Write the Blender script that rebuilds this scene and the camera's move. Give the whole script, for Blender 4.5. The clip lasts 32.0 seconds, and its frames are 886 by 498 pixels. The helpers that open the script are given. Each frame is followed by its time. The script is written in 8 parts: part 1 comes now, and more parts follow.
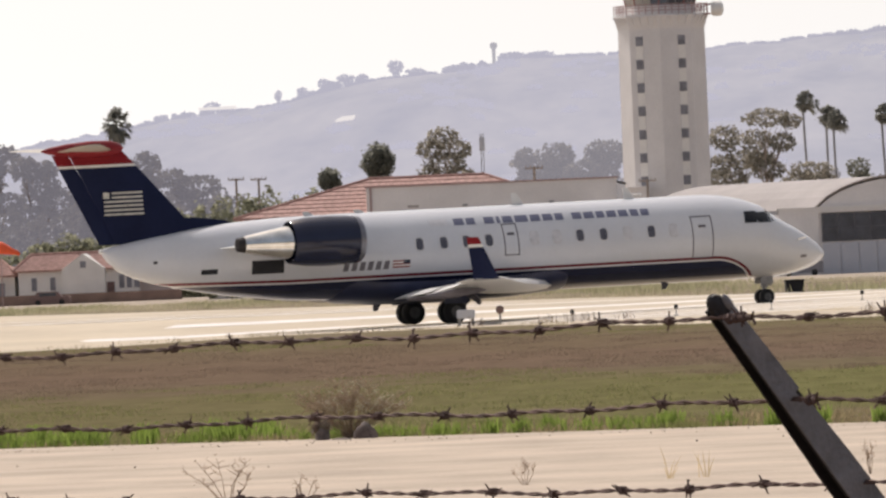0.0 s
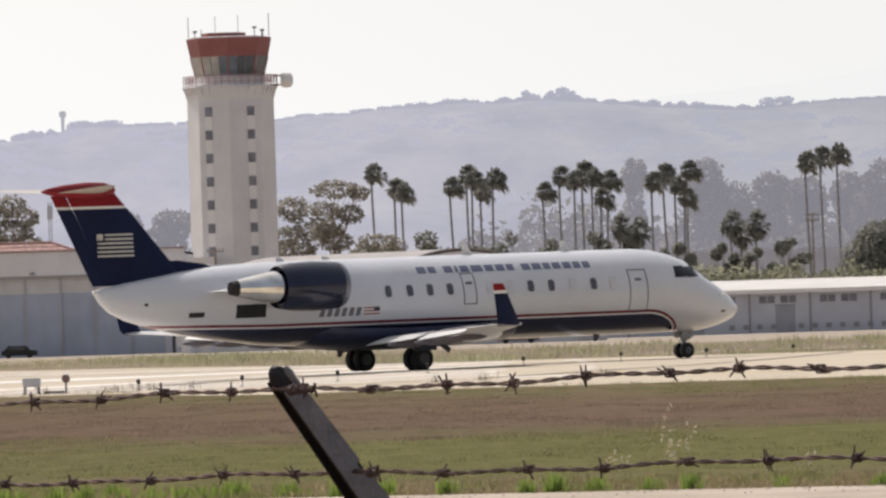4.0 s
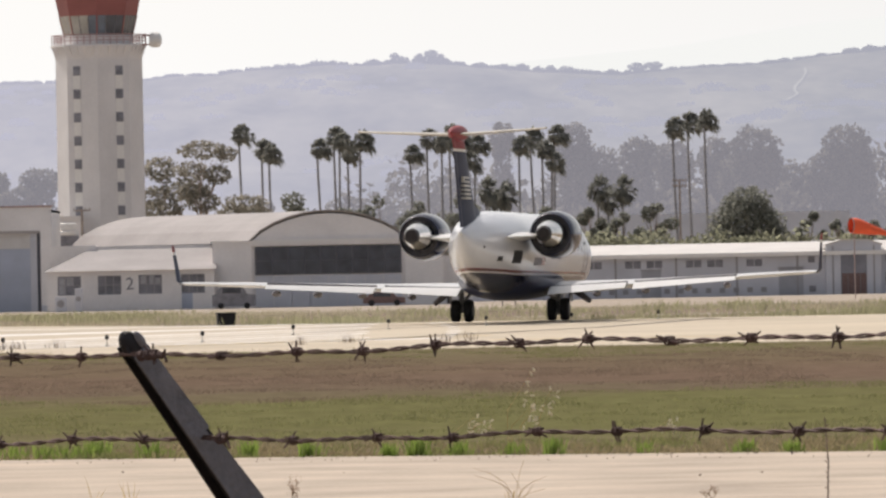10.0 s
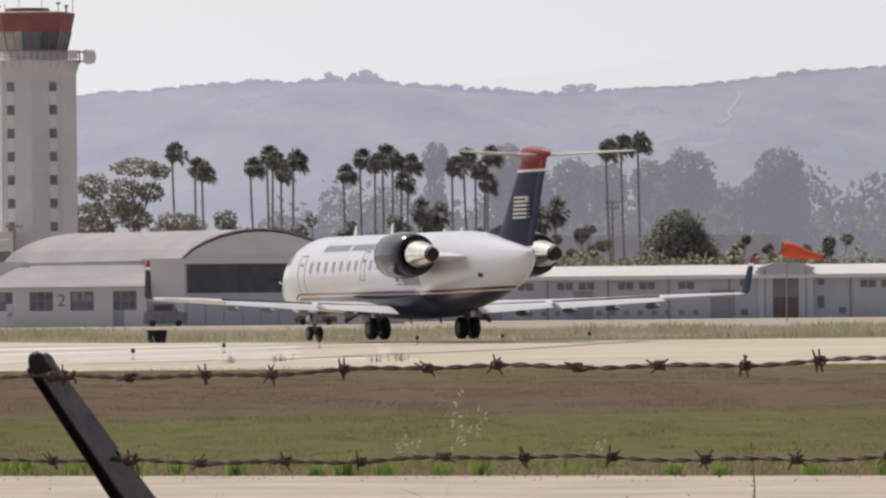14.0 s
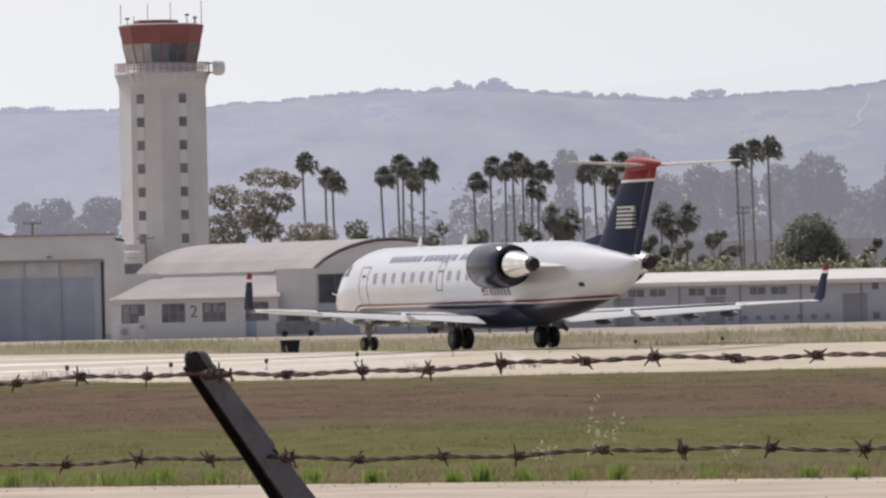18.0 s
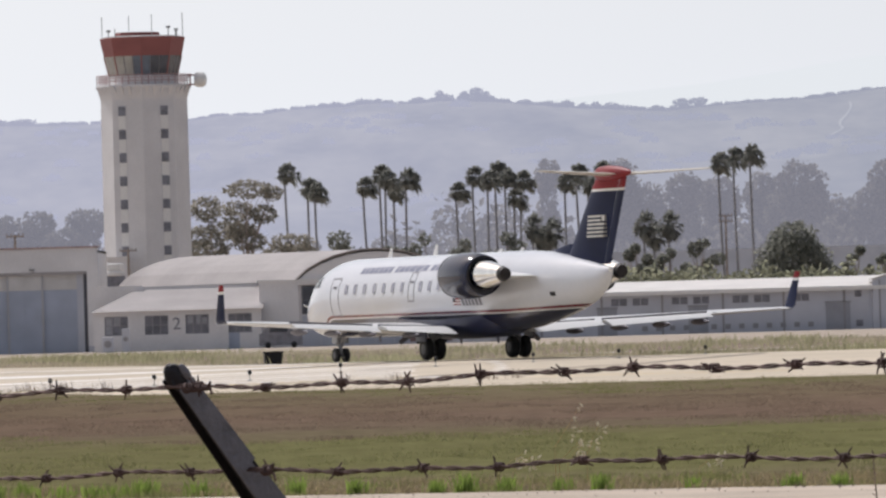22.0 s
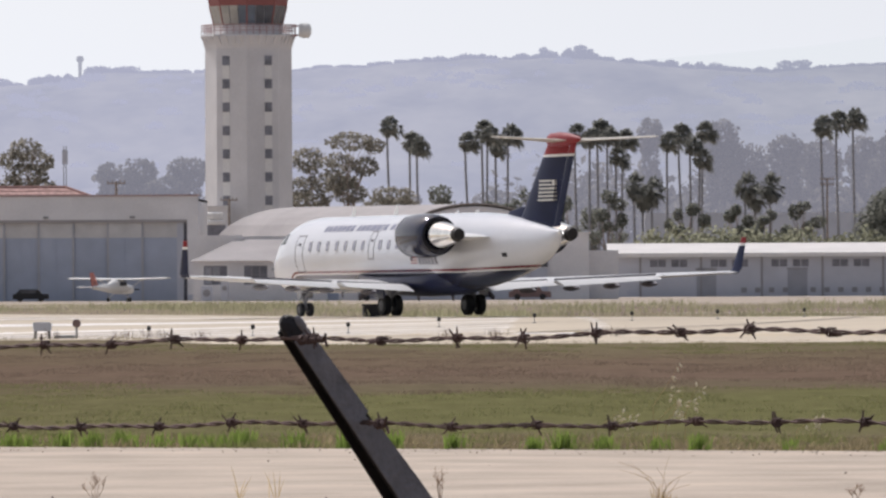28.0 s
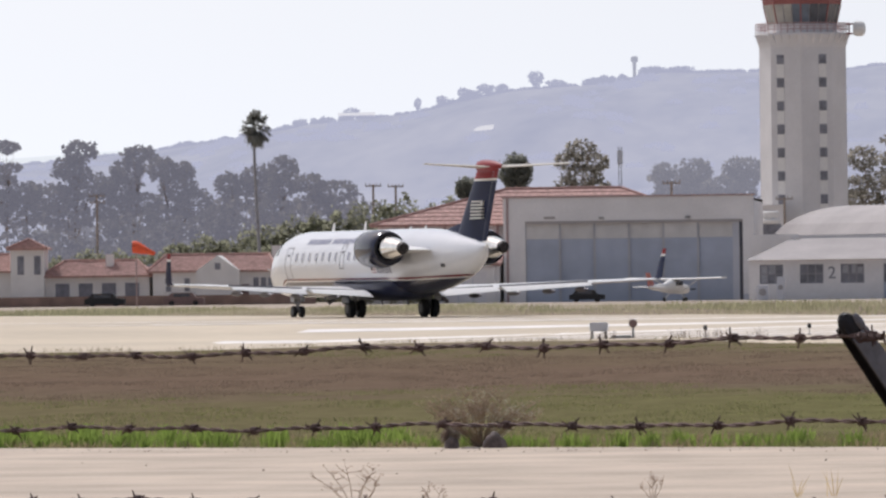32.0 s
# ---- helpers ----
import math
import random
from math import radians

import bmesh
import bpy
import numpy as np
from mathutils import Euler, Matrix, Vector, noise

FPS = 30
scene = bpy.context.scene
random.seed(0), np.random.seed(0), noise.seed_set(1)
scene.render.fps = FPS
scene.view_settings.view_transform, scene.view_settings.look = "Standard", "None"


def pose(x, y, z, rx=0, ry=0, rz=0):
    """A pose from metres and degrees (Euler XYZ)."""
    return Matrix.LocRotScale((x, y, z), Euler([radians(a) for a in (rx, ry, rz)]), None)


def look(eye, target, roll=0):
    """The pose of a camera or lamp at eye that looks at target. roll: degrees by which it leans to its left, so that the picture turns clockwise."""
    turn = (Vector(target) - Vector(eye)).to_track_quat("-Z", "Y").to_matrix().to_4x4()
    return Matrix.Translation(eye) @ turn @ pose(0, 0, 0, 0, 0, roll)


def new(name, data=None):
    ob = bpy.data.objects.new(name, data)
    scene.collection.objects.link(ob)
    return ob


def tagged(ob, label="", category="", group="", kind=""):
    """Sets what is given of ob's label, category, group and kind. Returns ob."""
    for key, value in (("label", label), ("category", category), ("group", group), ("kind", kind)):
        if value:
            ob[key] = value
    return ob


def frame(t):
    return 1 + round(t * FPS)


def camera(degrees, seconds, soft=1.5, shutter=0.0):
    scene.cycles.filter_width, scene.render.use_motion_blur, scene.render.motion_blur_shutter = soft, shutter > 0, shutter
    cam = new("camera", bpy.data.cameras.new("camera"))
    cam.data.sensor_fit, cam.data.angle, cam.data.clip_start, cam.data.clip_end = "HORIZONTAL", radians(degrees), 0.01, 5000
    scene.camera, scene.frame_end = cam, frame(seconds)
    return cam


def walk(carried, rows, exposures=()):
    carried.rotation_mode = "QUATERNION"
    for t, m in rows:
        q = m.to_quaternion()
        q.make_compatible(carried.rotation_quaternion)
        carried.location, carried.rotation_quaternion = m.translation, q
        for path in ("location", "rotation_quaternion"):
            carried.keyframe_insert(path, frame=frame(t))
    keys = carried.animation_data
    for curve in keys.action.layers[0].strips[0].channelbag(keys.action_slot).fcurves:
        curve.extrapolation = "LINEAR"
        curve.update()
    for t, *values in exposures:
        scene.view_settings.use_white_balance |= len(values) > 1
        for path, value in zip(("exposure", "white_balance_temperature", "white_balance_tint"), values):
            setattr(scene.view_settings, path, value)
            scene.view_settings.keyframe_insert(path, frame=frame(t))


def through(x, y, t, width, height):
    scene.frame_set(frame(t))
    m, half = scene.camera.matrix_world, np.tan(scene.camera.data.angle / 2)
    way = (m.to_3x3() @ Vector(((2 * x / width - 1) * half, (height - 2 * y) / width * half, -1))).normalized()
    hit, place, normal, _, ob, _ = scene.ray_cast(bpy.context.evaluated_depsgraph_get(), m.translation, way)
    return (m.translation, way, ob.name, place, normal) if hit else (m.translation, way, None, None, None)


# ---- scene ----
# ---- camera and its walk ----
cam = camera(5.984, 32.0, 2.5)
EYE = 1.6
# seconds, sway to the right and up in metres, then yaw (left), pitch (up) and roll in degrees
PATH = [
    (0, -0.0236, 0.0016, 3.5903, 0.0821, -2.397),
    (0.5, -0.0183, 0.0002, 3.0926, 0.1484, -2.490),
    (1, -0.0203, 0.0002, 2.7429, 0.2540, -2.626),
    (1.5, -0.0174, -0.0000, 2.4220, 0.3108, -2.757),
    (2, -0.0136, -0.0009, 2.0807, 0.2810, -2.900),
    (2.5, -0.0189, -0.0036, 2.0701, 0.2638, -2.588),
    (3, -0.0182, 0.0015, 1.7533, 0.2914, -1.823),
    (3.5, -0.0196, 0.0016, 1.5160, 0.4256, -1.568),
    (4, -0.0184, 0.0016, 0.6511, 0.4531, -1.778),
    (4.5, -0.0126, 0.0008, 0.5935, 0.3704, -1.752),
    (6.5, -0.0055, 0.0069, 0.3397, 0.2245, -1.716),
    (7, -0.0081, 0.0054, -0.4445, 0.0925, -1.538),
    (7.5, -0.0091, 0.0042, -0.1061, 0.0797, -0.780),
    (8, -0.0136, 0.0080, -0.7056, 0.1044, -0.198),
    (8.5, -0.0155, 0.0072, -0.4106, 0.1430, -0.115),
    (9, -0.0117, 0.0071, -0.1497, 0.0963, -0.449),
    (9.5, -0.0070, 0.0074, -0.1575, 0.1172, -0.736),
    (10, 0.0002, 0.0079, -0.2425, 0.1761, -1.141),
    (10.5, 0.0165, 0.0150, -0.2934, 0.1251, -0.895),
    (11, 0.0155, 0.0145, -0.3214, 0.1175, -0.887),
    (11.5, 0.0129, 0.0165, -0.2778, 0.2888, -0.768),
    (12, 0.0133, 0.0179, -0.2143, 0.4551, -0.551),
    (12.5, 0.0107, 0.0148, -0.1812, 0.2725, -0.516),
    (13, 0.0194, 0.0136, -0.5811, 0.2711, -0.526),
    (13.5, 0.0227, 0.0149, -0.7162, 0.3943, -0.264),
    (14, 0.0264, 0.0131, -0.7006, 0.3040, -0.572),
    (14.5, 0.0199, 0.0117, -0.4563, 0.1475, -0.609),
    (16.5, 0.0193, 0.0101, -0.1470, 0.4518, -1.077),
    (17, -0.0002, 0.0002, -0.0773, 0.4210, -1.429),
    (17.5, -0.0020, -0.0014, 0.0670, 0.3707, -1.503),
    (18, -0.0023, -0.0024, 0.1842, 0.3707, -1.243),
    (18.5, 0.0005, -0.0024, 0.2288, 0.3808, -1.699),
    (19, -0.0013, -0.0019, 0.1519, 0.3983, -1.541),
    (19.5, -0.0020, -0.0021, -0.0303, 0.4433, -1.560),
    (20, 0.0005, -0.0033, -0.1023, 0.5020, -1.910),
    (20.5, 0.0028, -0.0030, -0.0866, 0.4680, -1.977),
    (21, 0.0031, -0.0034, -0.0371, 0.3803, -1.969),
    (21.5, 0.0009, -0.0015, 0.0100, 0.3688, -1.950),
    (22, 0.0028, -0.0011, 0.0654, 0.4372, -1.621),
    (22.5, 0.0038, -0.0023, 0.1556, 0.4721, -1.502),
    (23, 0.0050, -0.0021, 0.2085, 0.5064, -1.728),
    (23.5, 0.0010, -0.0019, 0.2263, 0.5463, -1.489),
    (24, -0.0002, -0.0013, 0.1675, 0.5373, -1.318),
    (24.5, -0.0020, -0.0023, 0.0941, 0.4421, -1.062),
    (26.5, -0.0144, -0.0002, 0.3249, 0.3166, -0.718),
    (27, -0.0163, -0.0002, 0.4320, 0.2054, -0.766),
    (27.5, -0.0182, -0.0002, 0.5558, 0.1007, -0.298),
    (28, -0.0185, 0.0003, 0.7466, 0.1473, -0.285),
    (28.5, -0.0172, -0.0003, 1.1944, 0.1797, -0.526),
    (29, -0.0164, -0.0010, 1.6444, 0.1914, -0.793),
    (29.5, -0.0144, -0.0019, 1.9600, 0.1458, -1.001),
    (30, -0.0125, -0.0036, 2.2665, 0.1870, -1.144),
    (30.5, -0.0165, -0.0025, 2.4951, 0.2840, -1.173),
    (31, -0.0200, -0.0025, 3.1499, 0.2963, -0.901),
    (31.5, -0.0221, -0.0009, 3.8698, 0.2273, -0.889),
    (32, -0.0208, -0.0005, 4.5017, 0.1764, -0.728),
]


def gaze(dx, dz, yaw, pitch, roll):
    a, b = radians(yaw), radians(pitch)
    eye = Vector((dx, 0, EYE + dz))
    return look(eye, eye + 500 * Vector((-math.sin(a) * math.cos(b), math.cos(a) * math.cos(b), math.sin(b))), roll)


# the film's own exposure and white balance: warmer at first, cooler and darker once the jet stands
EXPOSURES = ((0, 0.12, 6800, 15), (4, 0.10, 6600, 13), (9, 0.14, 6720, 13), (10.5, 0.12, 6650, 13), (12, -0.03, 6480, 14), (13, -0.09, 6430, 14), (14, -0.11, 6430, 14), (17, -0.06, 6380, 15), (19, -0.05, 6250, 14), (24, -0.03, 6230, 14), (28, -0.02, 6200, 15), (32, 0.0, 6150, 15))
walk(cam, [(t, gaze(*row)) for t, *row in PATH], EXPOSURES)

# ---- sky, sun and exposure ----
SUN_AZ, SUN_EL = radians(127), radians(52)      # counter-clockwise from +x; height over the horizon
sun_way = Vector((math.cos(SUN_AZ) * math.cos(SUN_EL), math.sin(SUN_AZ) * math.cos(SUN_EL), math.sin(SUN_EL)))
sun = new("sun", bpy.data.lights.new("sun", "SUN"))
sun.data.energy, sun.data.angle, sun.data.color = 2.75, radians(1.5), (1.0, 0.965, 0.92)
sun.matrix_world = look(sun_way * 100, (0, 0, 0))
world = bpy.data.worlds.new("hazy_sky")
scene.world = world
world.use_nodes = True
wn = world.node_tree.nodes
sky = wn.new("ShaderNodeTexSky")
sky.sky_type, sky.sun_disc = "NISHITA", False
sky.sun_elevation, sky.sun_rotation = SUN_EL, math.pi / 2 - SUN_AZ
sky.air_density, sky.dust_density, sky.ozone_density = 1.0, 6.0, 1.0
wl = world.node_tree.links


def wcalc(op, a, b):
    n = wn.new("ShaderNodeMath")
    n.operation = op
    for k, v in enumerate((a, b)):
        if isinstance(v, (int, float)):
            n.inputs[k].default_value = v
        else:
            wl.new(v, n.inputs[k])
    return n.outputs[0]


# haze: a wide glow about the sun and a bright band low over the land, over the clear sky
wco, wdot, wsep = wn.new("ShaderNodeTexCoord"), wn.new("ShaderNodeVectorMath"), wn.new("ShaderNodeSeparateXYZ")
wdot.operation = "DOT_PRODUCT"
wdot.inputs[1].default_value = sun_way
wl.new(wco.outputs["Generated"], wdot.inputs[0])
wl.new(wco.outputs["Generated"], wsep.inputs[0])
near = wcalc("ADD", wcalc("MULTIPLY", wdot.outputs["Value"], 0.5), 0.5)
glow = wcalc("MULTIPLY", wcalc("POWER", near, 3.0), 3.2)
low = wcalc("POWER", wcalc("SUBTRACT", 1.0, wcalc("MAXIMUM", wsep.outputs[2], 0.0)), 7.0)
band = wcalc("MULTIPLY", low, wcalc("ADD", wcalc("MULTIPLY", wcalc("POWER", near, 3.0), 13.9), 0.3))
level = wcalc("ADD", wcalc("ADD", glow, band), 1.35)
wmix = wn.new("ShaderNodeMix")
wmix.data_type = "RGBA"
wmix.inputs[6].default_value, wmix.inputs[7].default_value = (0.80, 0.94, 1.18, 1), (1.01, 1.01, 0.94, 1)
wl.new(near, wmix.inputs[0])
wsc = wn.new("ShaderNodeVectorMath")
wsc.operation = "SCALE"
wl.new(wmix.outputs[2], wsc.inputs[0])
wl.new(level, wsc.inputs["Scale"])
wadd = wn.new("ShaderNodeVectorMath")
wadd.operation = "ADD"
thin = wn.new("ShaderNodeVectorMath")
thin.operation = "SCALE"
thin.inputs["Scale"].default_value = 0.4
wl.new(sky.outputs[0], thin.inputs[0])
wl.new(thin.outputs[0], wadd.inputs[0])
wl.new(wsc.outputs[0], wadd.inputs[1])
wl.new(wadd.outputs[0], wn["Background"].inputs[0])
wn["Background"].inputs[1].default_value = 0.105
scene.view_settings.exposure = 0.0


# ---- building helpers ----
def thing(name, label, category, group="", kind=""):
    return tagged(new(name), label, category, group, kind)


def finish(bm, mats, smooth=False, sharp=35):
    me = bpy.data.meshes.new("m")
    bmesh.ops.recalc_face_normals(bm, faces=bm.faces)
    bm.to_mesh(me)
    bm.free()
    for m in (mats if isinstance(mats, (list, tuple)) else [mats]):
        me.materials.append(m)
    if smooth:
        me.shade_smooth()
        me.set_sharp_from_angle(angle=radians(sharp))
    return me


def part(name, bm, material, parent=None, label="", smooth=False, sharp=35):
    ob = new(name, finish(bm, material, smooth, sharp))
    ob.parent = parent
    return tagged(ob, label)


def single(name, bm, material, label, category="", group="", kind="", smooth=False):
    return tagged(new(name, finish(bm, material, smooth)), label, category, group, kind)


def box(bm, x0, x1, y0, y1, z0, z1, mi=0):
    v = [bm.verts.new(p) for p in ((x0, y0, z0), (x1, y0, z0), (x1, y1, z0), (x0, y1, z0), (x0, y0, z1), (x1, y0, z1), (x1, y1, z1), (x0, y1, z1))]
    for q in ((0, 3, 2, 1), (4, 5, 6, 7), (0, 1, 5, 4), (1, 2, 6, 5), (2, 3, 7, 6), (3, 0, 4, 7)):
        bm.faces.new([v[i] for i in q]).material_index = mi
    return v


def rings(bm, loops, caps=True, mi=0, closed=True):
    """A skin over loops of points, each with as many points as the next."""
    rows = [[bm.verts.new(p) for p in loop] for loop in loops]
    n = len(rows[0])
    for a, b in zip(rows, rows[1:]):
        for i in range(n if closed else n - 1):
            j = (i + 1) % n
            bm.faces.new((a[i], a[j], b[j], b[i])).material_index = mi
    if caps and closed:
        bm.faces.new(rows[0][::-1]).material_index = mi
        bm.faces.new(rows[-1]).material_index = mi
    return rows


def disc(c, axis, r, n):
    """A ring of n points round c, square to axis."""
    axis = Vector(axis).normalized()
    u = axis.orthogonal().normalized()
    w = axis.cross(u)
    return [Vector(c) + r * (math.cos(a) * u + math.sin(a) * w) for a in (2 * math.pi * i / n for i in range(n))]


def tube(bm, pts, radii, n=8, caps=True, mi=0):
    pts = [Vector(p) for p in pts]
    radii = radii if isinstance(radii, (list, tuple)) else [radii] * len(pts)
    loops, u = [], None
    for i, p in enumerate(pts):
        d = (pts[min(i + 1, len(pts) - 1)] - pts[max(i - 1, 0)]).normalized()
        u = d.orthogonal().normalized() if u is None else (u - d * u.dot(d)).normalized()
        w = d.cross(u)
        loops.append([p + radii[i] * (math.cos(a) * u + math.sin(a) * w) for a in (2 * math.pi * k / n for k in range(n))])
    return rings(bm, loops, caps, mi)


def lathe(bm, profile, origin=(0, 0, 0), axis="x", n=24, caps=False, mi=0):
    """A turned body; profile: (along, radius)."""
    o = Vector(origin)
    loops = []
    for s, r in profile:
        ring = []
        for k in range(n):
            a = 2 * math.pi * k / n
            c, d = r * math.cos(a), r * math.sin(a)
            ring.append(o + Vector({"x": (s, c, d), "y": (c, s, d), "z": (c, d, s)}[axis]))
        loops.append(ring)
    return rings(bm, loops, caps, mi)


def prism(bm, outline, h0, h1, axis="y", mi=0):
    """An outline of two coordinates pushed along an axis."""
    def put(a, b, h):
        return {"y": (a, h, b), "x": (h, a, b), "z": (a, b, h)}[axis]
    return rings(bm, [[put(a, b, h0) for a, b in outline], [put(a, b, h1) for a, b in outline]], True, mi)


# ---- materials ----
def material(name, color, rough=0.7, metal=0.0, spread=0.25, scale=6.0, fine=40.0, bump=0.0, alt=None, spec=0.5, space="Object", per=0.0):
    """A surface with broad stains and fine grain; per: how far single pieces differ."""
    m = bpy.data.materials.new(name)
    m.use_nodes = True
    nt = m.node_tree
    nd, ln = nt.nodes, nt.links
    bsdf = nd["Principled BSDF"]
    tc = nd.new("ShaderNodeTexCoord")
    broad, grain = nd.new("ShaderNodeTexNoise"), nd.new("ShaderNodeTexNoise")
    broad.inputs["Scale"].default_value, broad.inputs["Detail"].default_value = scale, 5
    grain.inputs["Scale"].default_value, grain.inputs["Detail"].default_value = fine, 3
    for n in (broad, grain):
        ln.new(tc.outputs[space], n.inputs["Vector"])
    add = nd.new("ShaderNodeMath")
    add.operation = "MULTIPLY_ADD"
    add.inputs[1].default_value = 0.4
    ln.new(grain.outputs[0], add.inputs[0])
    ln.new(broad.outputs[0], add.inputs[2])
    ramp = nd.new("ShaderNodeMapRange")
    ramp.inputs[1].default_value, ramp.inputs[2].default_value = 0.45, 0.95
    ln.new(add.outputs[0], ramp.inputs[0])
    mix = nd.new("ShaderNodeMix")
    mix.data_type = "RGBA"
    dark = alt or tuple(c * (1 - spread) for c in color)
    lite = color if alt else tuple(min(1, c * (1 + spread * 0.6)) for c in color)
    mix.inputs[6].default_value, mix.inputs[7].default_value = (*dark, 1), (*lite, 1)
    ln.new(ramp.outputs[0], mix.inputs[0])
    out = mix.outputs[2]
    if per:
        info, hsv, mr = nd.new("ShaderNodeObjectInfo"), nd.new("ShaderNodeHueSaturation"), nd.new("ShaderNodeMapRange")
        mr.inputs[3].default_value, mr.inputs[4].default_value = 1 - per, 1 + per
        ln.new(info.outputs["Random"], mr.inputs[0])
        ln.new(mr.outputs[0], hsv.inputs["Value"])
        ln.new(out, hsv.inputs["Color"])
        out = hsv.outputs[0]
    ln.new(out, bsdf.inputs["Base Color"])
    bsdf.inputs["Roughness"].default_value, bsdf.inputs["Metallic"].default_value = rough, metal
    bsdf.inputs["Specular IOR Level"].default_value = spec
    if bump:
        b = nd.new("ShaderNodeBump")
        b.inputs["Strength"].default_value, b.inputs["Distance"].default_value = bump, 0.02
        ln.new(add.outputs[0], b.inputs["Height"])
        ln.new(b.outputs[0], bsdf.inputs["Normal"])
    return m


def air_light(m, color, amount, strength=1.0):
    """Far backdrop only: mixes emission into a surface to imitate kilometres of hazy air."""
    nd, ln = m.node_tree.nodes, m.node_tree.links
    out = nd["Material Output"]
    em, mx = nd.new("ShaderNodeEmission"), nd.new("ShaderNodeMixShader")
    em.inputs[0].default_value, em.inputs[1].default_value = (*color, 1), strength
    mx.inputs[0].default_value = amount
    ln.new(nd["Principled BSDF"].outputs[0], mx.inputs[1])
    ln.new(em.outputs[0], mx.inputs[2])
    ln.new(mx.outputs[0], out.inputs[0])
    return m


M = dict(
    stucco=material("cream_stucco", (0.79, 0.765, 0.755), 0.9, spread=0.10, scale=0.35, fine=4),
    tower=material("tower_concrete", (0.70, 0.68, 0.675), 0.9, spread=0.10, scale=0.25, fine=3),
    tower_red=material("tower_red_panel", (0.30, 0.105, 0.095), 0.7, spread=0.15, scale=0.6),
    # glass, dark interior and bark greys are lifted to imitate haze
    dark_glass=material("dark_window_glass", (0.075, 0.082, 0.10), 0.15, spread=0.5, scale=0.8, spec=0.6),
    window_gray=material("grey_window", (0.23, 0.23, 0.26), 0.3, spread=0.4, scale=1.2),
    frame_white=material("white_window_frame", (0.80, 0.78, 0.75), 0.7, spread=0.1),
    tile_red=material("red_clay_tile", (0.45, 0.275, 0.24), 0.85, spread=0.5, scale=2.2, fine=9, bump=0.5),
    roof_tan=material("tan_roof_felt", (0.40, 0.37, 0.36), 0.9, spread=0.15, scale=0.25, fine=3),
    roof_white=material("white_metal_roof", (0.64, 0.61, 0.58), 0.6, spread=0.12, scale=0.3),
    wall_gray=material("grey_metal_siding", (0.58, 0.59, 0.64), 0.7, spread=0.12, scale=0.3),
    door_blue=material("blue_grey_hangar_door", (0.43, 0.47, 0.56), 0.6, spread=0.15, scale=0.4),
    door_pale=material("pale_hangar_panel", (0.46, 0.46, 0.48), 0.7, spread=0.12, scale=0.4),
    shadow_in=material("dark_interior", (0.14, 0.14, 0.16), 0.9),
    steel=material("galvanised_steel", (0.32, 0.32, 0.32), 0.55, 0.6, spread=0.3, scale=14, fine=90, bump=0.2),
    rust=material("rusty_wire", (0.15, 0.095, 0.085), 0.8, 0.3, spread=0.5, scale=30, fine=200),
    bark=material("grey_bark", (0.36, 0.30, 0.26), 0.95, spread=0.3, scale=2),
    palm_trunk=material("grey_palm_trunk", (0.31, 0.305, 0.315), 0.95, spread=0.2, scale=1.5, fine=8),
    orange=material("orange_windsock_cloth", (0.90, 0.13, 0.045), 0.7, spread=0.15, scale=2),
    white=material("white_paint", (0.78, 0.77, 0.74), 0.4, spread=0.05),
    black=material("black_rubber", (0.02, 0.02, 0.022), 0.75, spread=0.3, scale=8),
    cab_blue=material("blue_grey_cab_glass", (0.15, 0.18, 0.22), 0.15, spread=0.4, scale=0.9),
    rail_pink=material("faded_pink_rail", (0.42, 0.27, 0.26), 0.7, spread=0.15),
    # navy set lighter to imitate the sun's glare on the name
    name_ink=material("glare_lifted_lettering", (0.13, 0.14, 0.22), 0.4, spread=0.1),
    panel_white=material("chalky_panel_paint", (0.76, 0.735, 0.74), 0.8, spread=0.12, scale=0.5),
    mullion_gray=material("grey_window_bar", (0.34, 0.33, 0.34), 0.7, spread=0.1),
)


# ---- the ground ----
def smooth(a, b, v):
    k = min(1.0, max(0.0, (v - a) / (b - a)))
    return k * k * (3 - 2 * k)


def gz(x, y):
    """Height of the ground: a dip at the fence, a sloping taxiway mouth, lower land past the runway."""
    z = -0.6 * (1 - smooth(38, 56, y)) if y < 56 else 0.0
    z += 0.021 * max(-26.0, min(0.0, x)) * smooth(196, 240, y) * (1 - smooth(266, 292, y)) * (1 - smooth(24, 60, -x))
    return z - 0.09 * smooth(280, 310, y) - 1.1 * smooth(345, 820, y) - 0.3 * smooth(860, 960, y)


